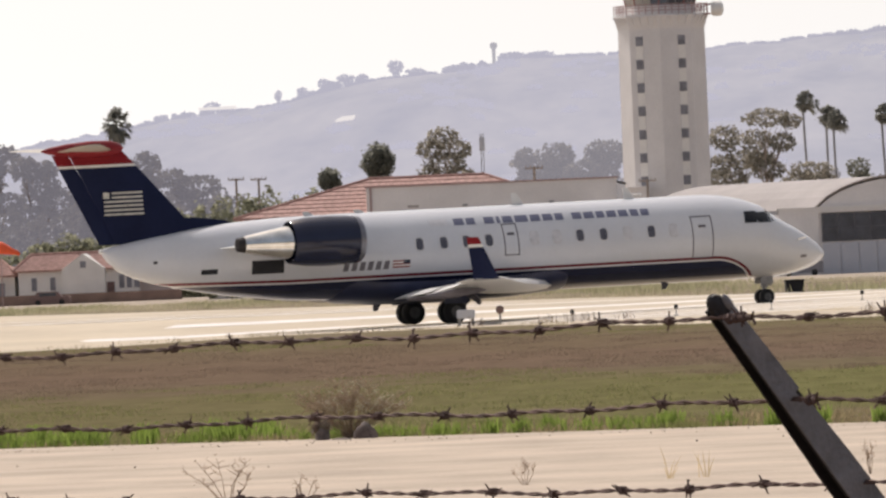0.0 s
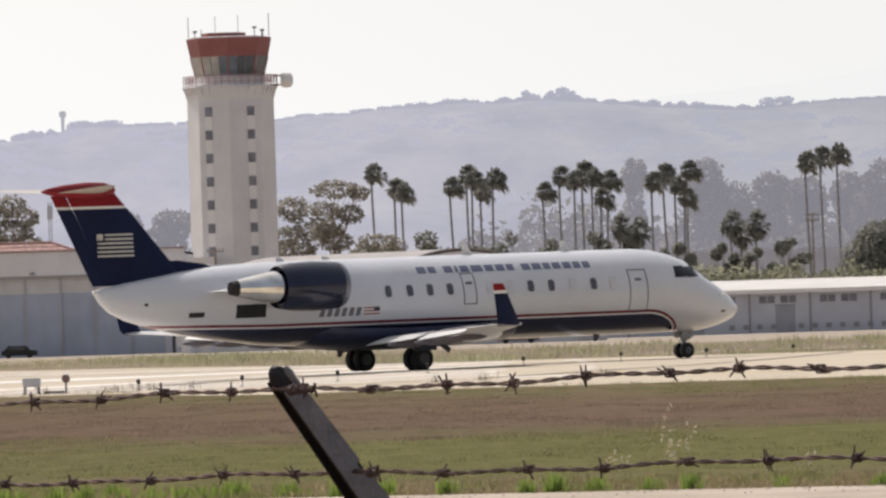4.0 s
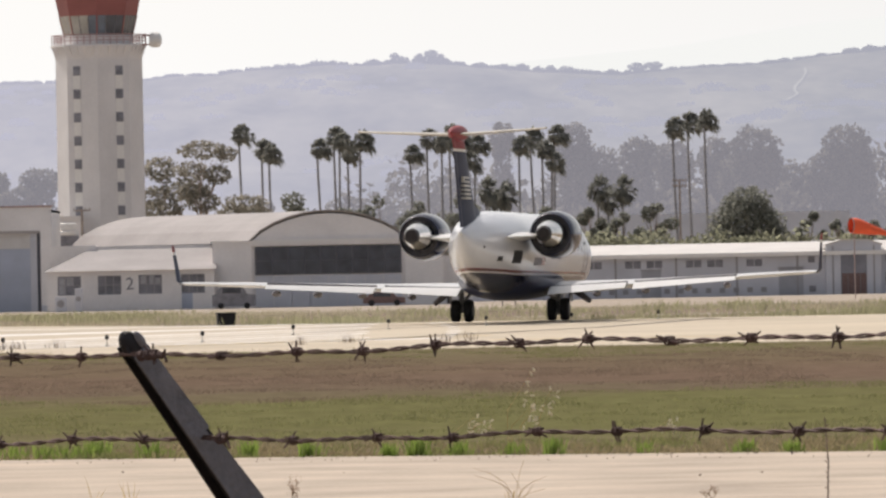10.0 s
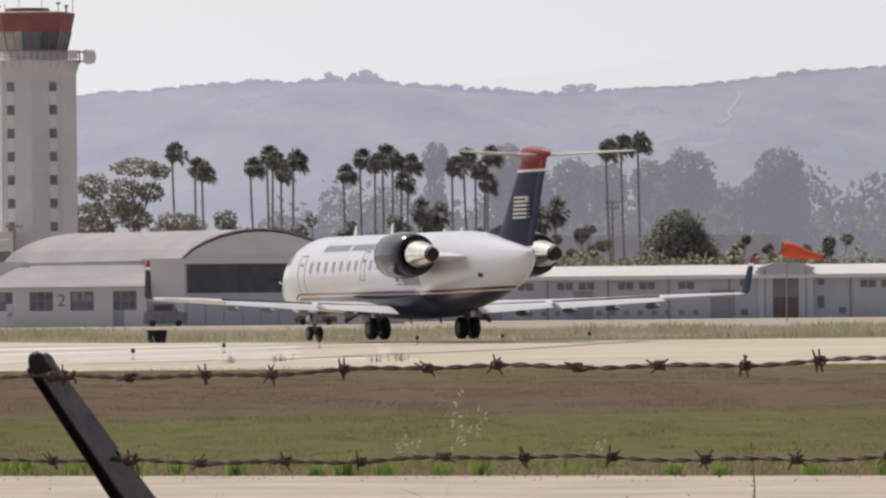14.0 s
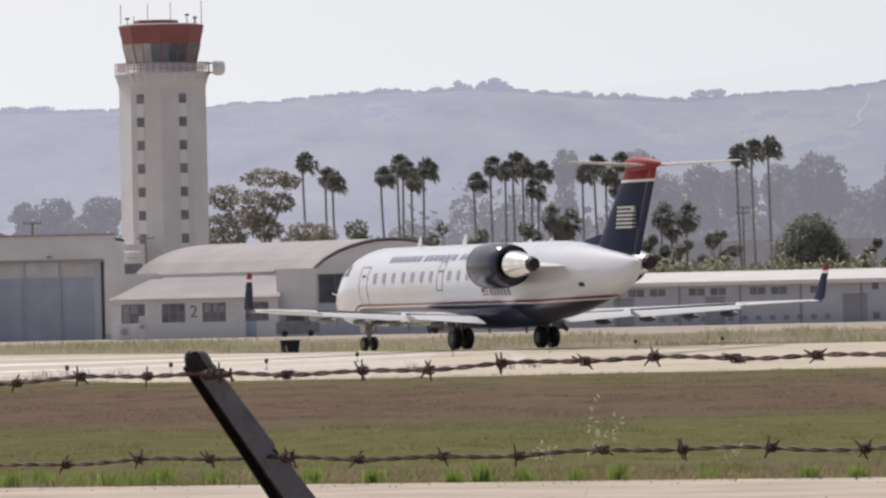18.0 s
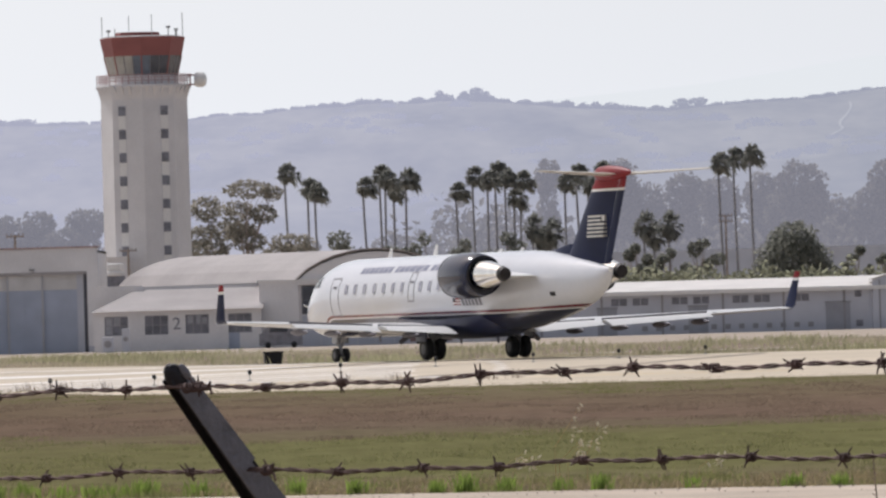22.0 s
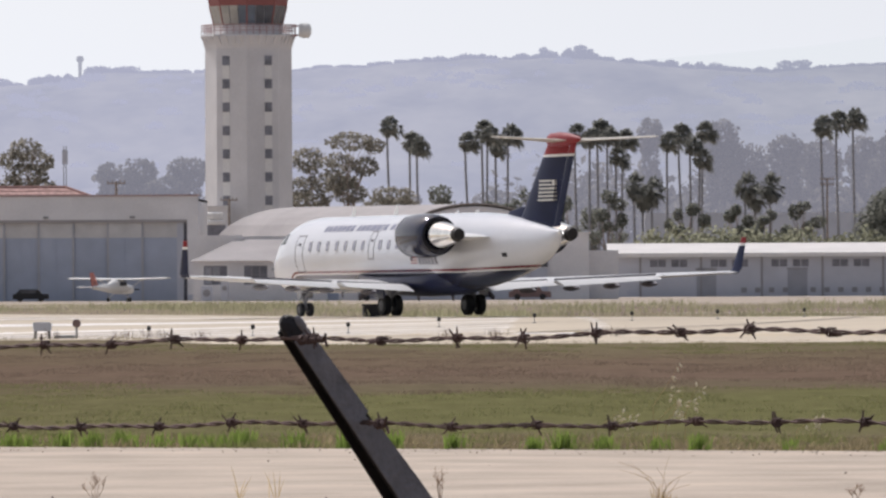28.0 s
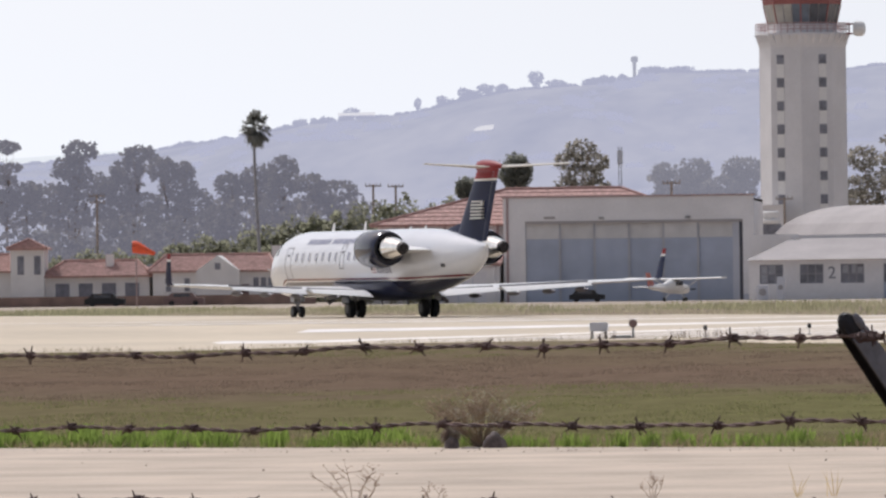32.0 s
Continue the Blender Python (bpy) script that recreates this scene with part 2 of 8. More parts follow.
def ground_material(name="field_grass", through=0.0):
    """Turf colours in bands over the field; through: the light that blades let pass."""
    m = material(name, (0.20, 0.19, 0.08), 0.95, spread=0.3, scale=0.25, fine=2.5, bump=0.25, spec=0.0)
    nd, ln = m.node_tree.nodes, m.node_tree.links
    bsdf = nd["Principled BSDF"]
    tc, sep = nd.new("ShaderNodeTexCoord"), nd.new("ShaderNodeSeparateXYZ")
    ln.new(tc.outputs["Object"], sep.inputs[0])
    # bands of turf across the field, with ragged edges
    wob = nd.new("ShaderNodeTexNoise")
    wob.inputs["Scale"].default_value, wob.inputs["Detail"].default_value = 0.11, 6
    ln.new(tc.outputs["Object"], wob.inputs["Vector"])
    mad = nd.new("ShaderNodeMath")
    mad.operation = "MULTIPLY_ADD"
    mad.inputs[1].default_value = 36.0
    ln.new(wob.outputs[0], mad.inputs[0])
    ln.new(sep.outputs[1], mad.inputs[2])
    mr = nd.new("ShaderNodeMapRange")
    mr.inputs[1].default_value, mr.inputs[2].default_value = 70 + 18, 470 + 18
    ln.new(mad.outputs[0], mr.inputs[0])
    ramp = nd.new("ShaderNodeValToRGB")
    cr = ramp.color_ramp
    # last stop: pale apron ground, set brighter to bounce light onto the facades
    stops = ((0.0, (0.167, 0.128, 0.084)), (0.028, (0.160, 0.135, 0.081)), (0.05, (0.141, 0.136, 0.061)), (0.095, (0.143, 0.136, 0.063)),
             (0.125, (0.149, 0.116, 0.080)), (0.15, (0.157, 0.111, 0.082)), (0.185, (0.159, 0.116, 0.082)), (0.22, (0.156, 0.123, 0.079)), (0.28, (0.169, 0.142, 0.088)), (0.50, (0.236, 0.190, 0.158)),
             (0.62, (0.222, 0.181, 0.146)), (0.72, (0.256, 0.199, 0.169)), (0.84, (0.197, 0.168, 0.124)), (1.0, (0.42, 0.36, 0.30)))
    while len(cr.elements) < len(stops):
        cr.elements.new(0.5)
    for e, (p, c) in zip(cr.elements, stops):
        e.position, e.color = p, (*c, 1)
    ln.new(mr.outputs[0], ramp.inputs[0])
    speck = nd.new("ShaderNodeTexNoise")
    speck.inputs["Scale"].default_value, speck.inputs["Detail"].default_value, speck.inputs["Roughness"].default_value = 1.0, 10, 0.78
    mp = nd.new("ShaderNodeMapping")
    mp.inputs["Scale"].default_value = (2.2, 0.5, 1)
    ln.new(tc.outputs["Object"], mp.inputs[0])
    ln.new(mp.outputs[0], speck.inputs["Vector"])
    hsv, sm = nd.new("ShaderNodeHueSaturation"), nd.new("ShaderNodeMapRange")
    sm.inputs[1].default_value, sm.inputs[2].default_value, sm.inputs[3].default_value, sm.inputs[4].default_value = 0.3, 0.7, 0.66, 1.24
    ln.new(speck.outputs[0], sm.inputs[0])
    ln.new(sm.outputs[0], hsv.inputs["Value"])
    # drier turf towards the far end of the field
    dry, tone = nd.new("ShaderNodeMapRange"), nd.new("ShaderNodeMix")
    dry.inputs[1].default_value, dry.inputs[2].default_value, dry.inputs[3].default_value, dry.inputs[4].default_value = -2.0, -11.0, 0.0, 0.45
    tone.data_type = "RGBA"
    tone.inputs[7].default_value = (0.146, 0.106, 0.075, 1)
    near_half = nd.new("ShaderNodeMath")
    near_half.operation = "LESS_THAN"
    near_half.inputs[1].default_value = 188.0
    both = nd.new("ShaderNodeMath")
    both.operation = "MULTIPLY"
    ln.new(sep.outputs[0], dry.inputs[0])
    ln.new(sep.outputs[1], near_half.inputs[0])
    ln.new(dry.outputs[0], both.inputs[0])
    ln.new(near_half.outputs[0], both.inputs[1])
    ln.new(both.outputs[0], tone.inputs[0])
    ln.new(ramp.outputs[0], tone.inputs[6])
    ln.new(tone.outputs[2], hsv.inputs["Color"])
    ln.new(hsv.outputs[0], bsdf.inputs["Base Color"])
    if through:
        tl, mx = nd.new("ShaderNodeBsdfTranslucent"), nd.new("ShaderNodeMixShader")
        mx.inputs[0].default_value = through
        ln.new(hsv.outputs[0], tl.inputs[0])
        ln.new(bsdf.outputs[0], mx.inputs[1])
        ln.new(tl.outputs[0], mx.inputs[2])
        ln.new(mx.outputs[0], nd["Material Output"].inputs[0])
    return m


def span(*runs):
    out = []
    for a, b, step in runs:
        n = max(1, round((b - a) / step))
        out += [a + (b - a) * i / n for i in range(n)]
    return out + [runs[-1][1]]


xs = span((-2600, -300, 230), (-300, -60, 20), (-60, 40, 2.5), (40, 300, 20), (300, 2600, 230))
ys = span((-120, 30, 15), (30, 60, 2.5), (60, 190, 10), (190, 300, 4), (300, 360, 10), (360, 1000, 20), (1000, 4900, 300))
bm = bmesh.new()
grid = [[bm.verts.new((x, y, gz(x, y))) for x in xs] for y in ys]
for a, b in zip(grid, grid[1:]):
    for i in range(len(xs) - 1):
        bm.faces.new((a[i], a[i + 1], b[i + 1], b[i]))
single("ground", bm, ground_material(), "dry and green airfield grass in broad mown bands", "ground", kind="structure", smooth=True)


def sheet(name, outline_x, outline_y, lift, mat, label, category):
    """A paved sheet that follows the ground a little above it."""
    bm = bmesh.new()
    g = [[bm.verts.new((x, y, gz(x, y) + lift)) for x in outline_x] for y in outline_y]
    for a, b in zip(g, g[1:]):
        for i in range(len(outline_x) - 1):
            bm.faces.new((a[i], a[i + 1], b[i + 1], b[i]))
    ob = single(name, bm, mat, label, category, kind="structure", smooth=True)
    return ob


M["concrete"] = material("pale_runway_concrete", (0.55, 0.475, 0.37), 0.9, spread=0.16, scale=0.12, fine=1.5, spec=0.1)
M["asphalt"] = material("sunlit_taxiway_concrete", (0.50, 0.42, 0.34), 0.9, spread=0.26, scale=0.7, fine=24, spec=0.1)
M["paint_white"] = material("white_runway_paint", (0.78, 0.74, 0.70), 0.7, spread=0.2, scale=0.6, fine=5, spec=0.15)
M["paint_yellow"] = material("faded_yellow_paint", (0.62, 0.45, 0.14), 0.8, spread=0.2, scale=1)
M["tar_shade"] = material("dusty_fill_and_shadow", (0.22, 0.18, 0.15), 0.9, spread=0.3)
# hilltop structures carry a painted glow for the haze in front
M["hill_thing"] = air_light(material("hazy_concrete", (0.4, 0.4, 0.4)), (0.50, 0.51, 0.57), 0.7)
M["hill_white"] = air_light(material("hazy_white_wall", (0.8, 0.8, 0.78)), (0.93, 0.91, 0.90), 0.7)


# the runway's near edge, with a tongue of grass, and its slanting far edge
FAR_X, FAR_Y = (-400, -100, -50, -36, -25, -15.5, -9, -3, 6, 15, 400), (520, 470, 399, 364, 343, 330, 312, 297, 282, 280, 280)


def near_edge(x):
    return 186.5 + 19 * smooth(-20.5, -15.5, x) * (1 - smooth(-11.5, -6.5, x)) + 0.9 * noise.noise((x * 0.8, 2.2, 0))


bm = bmesh.new()
rows = []
for k in range(34):
    rows.append([])
    for x in span((-400, -60, 20), (-60, 40, 1.25), (40, 400, 20)):
        y = near_edge(x) + (float(np.interp(x, FAR_X, FAR_Y)) - near_edge(x)) * k / 33
        rows[-1].append(bm.verts.new((x, y, gz(x, y) + 0.03)))
rows.insert(0, [bm.verts.new((v.co.x, v.co.y - 1.2, gz(v.co.x, v.co.y - 1.2) - 0.01)) for v in rows[0]])
for a, b in zip(rows, rows[1:]):
    for i in range(len(a) - 1):
        bm.faces.new((a[i], a[i + 1], b[i + 1], b[i]))
single("runway", bm, M["concrete"], "broad pale concrete runway with worn white markings", "runway", kind="structure", smooth=True)
def road_edge(x):
    return 74.2 - 0.45 * max(-30.0, min(20.0, x))


def road_sheet():
    bm = bmesh.new()
    rows = []
    for k in range(13):
        rows.append([])
        for x in span((-40, 40, 1.0)):
            y = 46 + (road_edge(x) + 0.12 * noise.noise((x * 1.3, 8.8, 0)) - 46) * k / 12
            rows[-1].append(bm.verts.new((x, y, gz(x, y) + 0.03)))
    for a, b in zip(rows, rows[1:]):
        for i in range(len(a) - 1):
            bm.faces.new((a[i], a[i + 1], b[i + 1], b[i]))
    single("road", bm, M["asphalt"], "sunlit concrete perimeter taxiway with narrow cracks", "road", kind="structure", smooth=True)


road_sheet()


# ---- hills far behind ----
RIDGE = ((-1500, 40), (-900, 46), (-620, 54), (-523, 60), (-451, 68), (-423, 72.5), (-395, 77.5), (-366, 80.3), (-338, 83), (-327, 86.5), (-316, 88.5), (-304, 91), (-293, 93), (-270, 94.3),
         (-242, 96), (-235, 98), (-221, 101), (-201, 100.3), (-128, 100.8), (-110, 103), (-97, 102.4), (-83, 104.4), (-58, 105.5), (-38, 107), (-21, 106), (-3, 107), (16, 106.4), (39, 104.4),
         (66, 101.4), (103, 99), (122, 100.3), (148, 101.8), (187, 103.5), (211, 107), (300, 114), (500, 122), (900, 110), (1500, 90))
RX, RZ = zip(*RIDGE)
# the hill surface mixes in a painted glow for haze
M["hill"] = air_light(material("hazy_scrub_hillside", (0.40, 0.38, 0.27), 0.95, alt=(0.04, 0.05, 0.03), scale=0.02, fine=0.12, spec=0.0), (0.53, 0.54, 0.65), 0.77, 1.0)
hn = M["hill"].node_tree
hmap, hco = hn.nodes.new("ShaderNodeMapping"), hn.nodes["Texture Coordinate"]
hmap.inputs["Scale"].default_value = (1.0, 0.12, 1.6)
for q in [k for k in hn.links if k.from_node == hco]:
    hn.links.new(hmap.outputs[0], q.to_socket)
hn.links.new(hco.outputs["Object"], hmap.inputs[0])


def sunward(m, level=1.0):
    """Grades a backdrop's painted air glow across the land, brighter towards the sun's side."""
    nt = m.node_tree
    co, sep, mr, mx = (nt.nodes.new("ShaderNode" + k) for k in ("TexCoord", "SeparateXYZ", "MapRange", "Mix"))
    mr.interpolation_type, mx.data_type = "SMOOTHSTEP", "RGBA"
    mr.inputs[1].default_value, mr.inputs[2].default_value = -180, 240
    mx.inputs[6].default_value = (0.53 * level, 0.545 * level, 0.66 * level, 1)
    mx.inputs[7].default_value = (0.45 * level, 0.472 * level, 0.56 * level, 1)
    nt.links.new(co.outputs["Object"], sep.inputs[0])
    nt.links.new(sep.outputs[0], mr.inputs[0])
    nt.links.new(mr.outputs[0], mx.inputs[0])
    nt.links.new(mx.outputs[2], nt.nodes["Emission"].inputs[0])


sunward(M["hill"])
# track and far ridge glow through emission that imitates haze
M["hill_track"] = air_light(material("pale_eroded_soil", (0.40, 0.38, 0.32), 0.95), (0.50, 0.52, 0.57), 0.86)
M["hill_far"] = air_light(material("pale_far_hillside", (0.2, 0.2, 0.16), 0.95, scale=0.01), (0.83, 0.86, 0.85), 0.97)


def ridge(x):
    return float(np.interp(x, RX, RZ)) + 0.5 * noise.noise((x * 0.05, 3.1, 0)) + 0.4 * noise.noise((x * 0.15, 7.7, 0))


def slope(x, y, y0, y1, crest):
    """Height of a hillside between its foot at y0 and its crest at y1, with gullies down it."""
    k = (y - y0) / (y1 - y0)
    if k > 1:
        return crest(x) * (1 - (k - 1) * 1.6)
    fold = noise.fractal((x * 0.006, y * 0.0016, 1.7), 1.0, 2.0, 4) * 15 + noise.fractal((x * 0.021 + y * 0.004, y * 0.003, 6.1), 1.0, 2.0, 3) * 5
    return crest(x) * k ** 0.92 + fold * math.sin(k * math.pi) ** 2 - 3 * (1 - k)


def hillside(name, y0, y1, crest, mat, label, step=8):
    bm = bmesh.new()
    hx = span((-1500, -700, 40), (-700, 420, step), (420, 1500, 40))
    rows = []
    for j in range(37):
        k = j / 30
        y = y0 + (y1 - y0) * k
        row = []
        for x in hx:
            row.append(bm.verts.new((x, y, slope(x, y, y0, y1, crest))))
        rows.append(row)
    for a, b in zip(rows, rows[1:]):
        for i in range(len(hx) - 1):
            bm.faces.new((a[i], a[i + 1], b[i + 1], b[i]))
    return single(name, bm, mat, label, "hill", kind="structure", smooth=True)


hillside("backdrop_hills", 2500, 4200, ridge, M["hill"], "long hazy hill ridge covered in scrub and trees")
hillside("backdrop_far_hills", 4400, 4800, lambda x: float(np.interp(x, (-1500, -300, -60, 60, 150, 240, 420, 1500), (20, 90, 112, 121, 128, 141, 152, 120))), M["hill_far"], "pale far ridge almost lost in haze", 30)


# ---- control tower ----
def octagon(cx, cy, r, z, turn=22.5):
    return [(cx + r * math.cos(radians(turn + 45 * i)), cy + r * math.sin(radians(turn + 45 * i)), z) for i in range(8)]


def control_tower():
    tw = thing("control_tower", "tall cream concrete airport control tower with a red cab", "control tower")
    cx, cy, r = -36.1, 1005.0, 5.14
    bm = bmesh.new()
    rings(bm, [octagon(cx, cy, r + 0.06, -1.6, 0), octagon(cx, cy, r, 26, 0), octagon(cx, cy, r, 28.0, 0), octagon(cx, cy, r + 0.35, 29.2, 0), octagon(cx, cy, r + 0.45, 29.4, 0)])
    part("shaft", bm, M["tower"], tw)
    # two visible faces meet at the front corner; one column of windows on each
    for side in (-1, 1):
        nx, ny = side * math.sin(radians(22.5)), -math.cos(radians(22.5))
        tx, ty = math.cos(radians(22.5)) , side * math.sin(radians(22.5))
        ax, ay = cx + nx * r * math.cos(radians(22.5)), cy + ny * r * math.cos(radians(22.5))
        off = side * 0.72
        for i in range(9):
            z = 26.55 - i * 2.757
            bmw, bmp = bmesh.new(), bmesh.new()
            for d0, d1, w, h, b in ((-0.05, 0.10, 0.44, 0.55, bmw), (-0.05, 0.05, 0.46, 1.36, bmp)):
                q = []
                for dd in (d0, d1):
                    for u, zz in ((-w, z - h - (0.0 if b is bmw else 0)), (w, z - h), (w, z + h if b is bmw else z - 0.55), (-w, z + h if b is bmw else z - 0.55)):
                        uu = u + off
                        q.append((ax + tx * uu + nx * dd, ay + ty * uu + ny * dd, zz if b is bmw else (zz if zz > z - 1.0 else z - 2.1)))
                rings(b, [q[:4], q[4:]])
            wdw = part("window", bmw, M["window_gray"], tw)
            if i < 8:
                part("spandrel_panel", bmp, M["frame_white"], tw, "pale panel below a window")
            else:
                bmp.free()
    # brackets under the gallery, gallery and rail
    bmb = None
    for k in range(8):
        a0, a1 = radians(45 * k), radians(45 * (k + 1))
        for s in (0.15, 0.38, 0.62, 0.85):
            px = cx + r * (math.cos(a0) * (1 - s) + math.cos(a1) * s)
            py = cy + r * (math.sin(a0) * (1 - s) + math.sin(a1) * s)
            if py > cy + 1:
                continue
            d = Vector((px - cx, py - cy, 0)).normalized()
            bmb = bmesh.new()
            t = Vector((-d.y, d.x, 0)) * 0.16
            lo = [Vector((px, py, 28.2)), Vector((px, py, 29.5)), Vector((px, py, 29.5)) + d * 0.75]
            rings(bmb, [[p - t for p in lo], [p + t for p in lo]])
            part("bracket", bmb, M["tower"], tw)
    bm = bmesh.new()
    rings(bm, [octagon(cx, cy, 5.6, 29.4, 0), octagon(cx, cy, 5.6, 29.7, 0)])
    part("gallery", bm, M["tower"], tw)
    ring_pts = octagon(cx, cy, 5.52, 0, 0)
    for z in (30.15, 30.5, 30.85):
        for a, b in zip(ring_pts, ring_pts[1:] + ring_pts[:1]):
            bm = bmesh.new()
            tube(bm, [(a[0], a[1], z), (b[0], b[1], z)], 0.05, 5)
            part("rail", bm, M["rail_pink"], tw, "reddish gallery handrail")
    for a, b in zip(ring_pts, ring_pts[1:] + ring_pts[:1]):
        for s in (0, 0.2, 0.4, 0.6, 0.8):
            bm = bmesh.new()
            x, y = a[0] + (b[0] - a[0]) * s, a[1] + (b[1] - a[1]) * s
            tube(bm, [(x, y, 29.6), (x, y, 30.9)], 0.055, 5)
            part("rail_post", bm, M["rail_pink"], tw)
    # cab: flaring glass with slim posts, a deep red band over it
    bm = bmesh.new()
    rings(bm, [octagon(cx, cy, 4.2, 29.7, 0), octagon(cx, cy, 4.2, 30.75, 0)])
    part("cab_base", bm, M["tower"], tw)
    g0, g1 = octagon(cx, cy, 4.05, 30.75, 0), octagon(cx, cy, 4.6, 33.1, 0)
    for k in range(8):
        j = (k + 1) % 8
        lo, lo2, hi, hi2 = (Vector(p) for p in (g0[k], g0[j], g1[k], g1[j]))
        axis = Vector((cx, cy, 0))
        for q in range(3):
            quad = [lo.lerp(lo2, q / 3 + 0.02), lo.lerp(lo2, (q + 1) / 3 - 0.02), hi.lerp(hi2, (q + 1) / 3 - 0.02), hi.lerp(hi2, q / 3 + 0.02)]
            bm = bmesh.new()
            rings(bm, [quad, [p.lerp(Vector((cx, cy, p.z)), 0.01) for p in quad]])
            side = {4: ("cab_pale",) * 3, 5: ("cab_pale", "cab_pale", "cab_blue"), 6: ("cab_blue", "dark_glass", "dark_glass")}.get(k, ("dark_glass",) * 3)[q]
            part("pane", bm, M[side], tw, "pale beige cab window" if side == "cab_pale" else "")
            if q:
                bm = bmesh.new()
                tube(bm, [lo.lerp(lo2, q / 3), hi.lerp(hi2, q / 3)], 0.04, 5)
                part("mullion", bm, M["mullion_gray"], tw)
        bm = bmesh.new()
        tube(bm, [g0[k], g1[k]], 0.09, 6)
        part("mullion", bm, M["tower_red"], tw)
    bm = bmesh.new()
    rings(bm, [octagon(cx, cy, 4.62, 33.1, 0), octagon(cx, cy, 5.05, 35.2, 0), octagon(cx, cy, 5.03, 35.32, 0)])
    part("red_band", bm, M["tower_red"], tw, "faded red metal band")
    bm = bmesh.new()
    rings(bm, [octagon(cx, cy, 4.8, 35.3, 0), octagon(cx, cy, 4.4, 35.5, 0)])
    part("roof", bm, M["roof_tan"], tw)
    bm = bmesh.new()
    rings(bm, [octagon(cx - 0.6, cy, 2.7, 35.45, 0), octagon(cx - 0.6, cy, 2.6, 35.95, 0)])
    part("roof_hatch", bm, M["tower_red"], tw)
    for dx, dy, h, w in ((-4.75, 0, 2.6, 0.05), (-3.1, -3.2, 1.1, 0.05), (-1.4, -4.2, 2.5, 0.04), (1.3, -4.3, 2.6, 0.04), (3.2, -3.2, 1.2, 0.06), (4.1, -2.4, 0.9, 0.12), (4.8, 0, 2.9, 0.05), (-3.9, -2, 0.9, 0.06)):
        bm = bmesh.new()
        tube(bm, [(cx + dx, cy + dy, 35.2), (cx + dx, cy + dy, 35.3 + h)], w, 5)
        if w > 0.055:
            box(bm, cx + dx - 0.25, cx + dx + 0.25, cy + dy - 0.1, cy + dy + 0.1, 35.1 + h, 35.35 + h)
        part("antenna", bm, M["steel"], tw)
    # radome on an arm off the gallery
    bm = bmesh.new()
    for z in (29.6, 30.7):
        tube(bm, [(cx + 5.2, cy - 1, z), (cx + 7.0, cy - 1, z)], 0.09, 6)
    for x in (5.6, 6.3, 6.9):
        tube(bm, [(cx + x, cy - 1, 29.5), (cx + x, cy - 1, 30.9)], 0.08, 6)
    part("antenna_bracket", bm, M["tower_red"], tw)
    bm = bmesh.new()
    lathe(bm, [(-0.72, 0.05), (-0.7, 0.72), (-0.3, 0.9), (0.25, 0.9), (0.55, 0.8), (0.75, 0.45), (0.8, 0.05)], (cx + 6.75, cy - 1, 30.15), "x", 20)
    part("radome", bm, M["white"], tw, "white drum-shaped radome", True)
    # stair landing and small cabin at the foot
    bm = bmesh.new()
    box(bm, cx - 5.6, cx - 2.2, cy - 6.6, cy - 4.7, -1.5, 9.2)
    box(bm, cx - 5.8, cx - 2.0, cy - 6.8, cy - 4.7, 9.2, 9.4)
    part("side_cabin", bm, M["stucco"], tw)


M["cab_pale"] = material("pale_cab_glass", (0.45, 0.43, 0.38), 0.25, spread=0.3, scale=0.8)
control_tower()


# ---- hangars ----
def wall_box(name, parent, x0, x1, y0, y1, z0, z1, mat, label=""):
    bm = bmesh.new()
    box(bm, x0, x1, y0, y1, z0, z1)
    return part(name, bm, mat, parent, label)


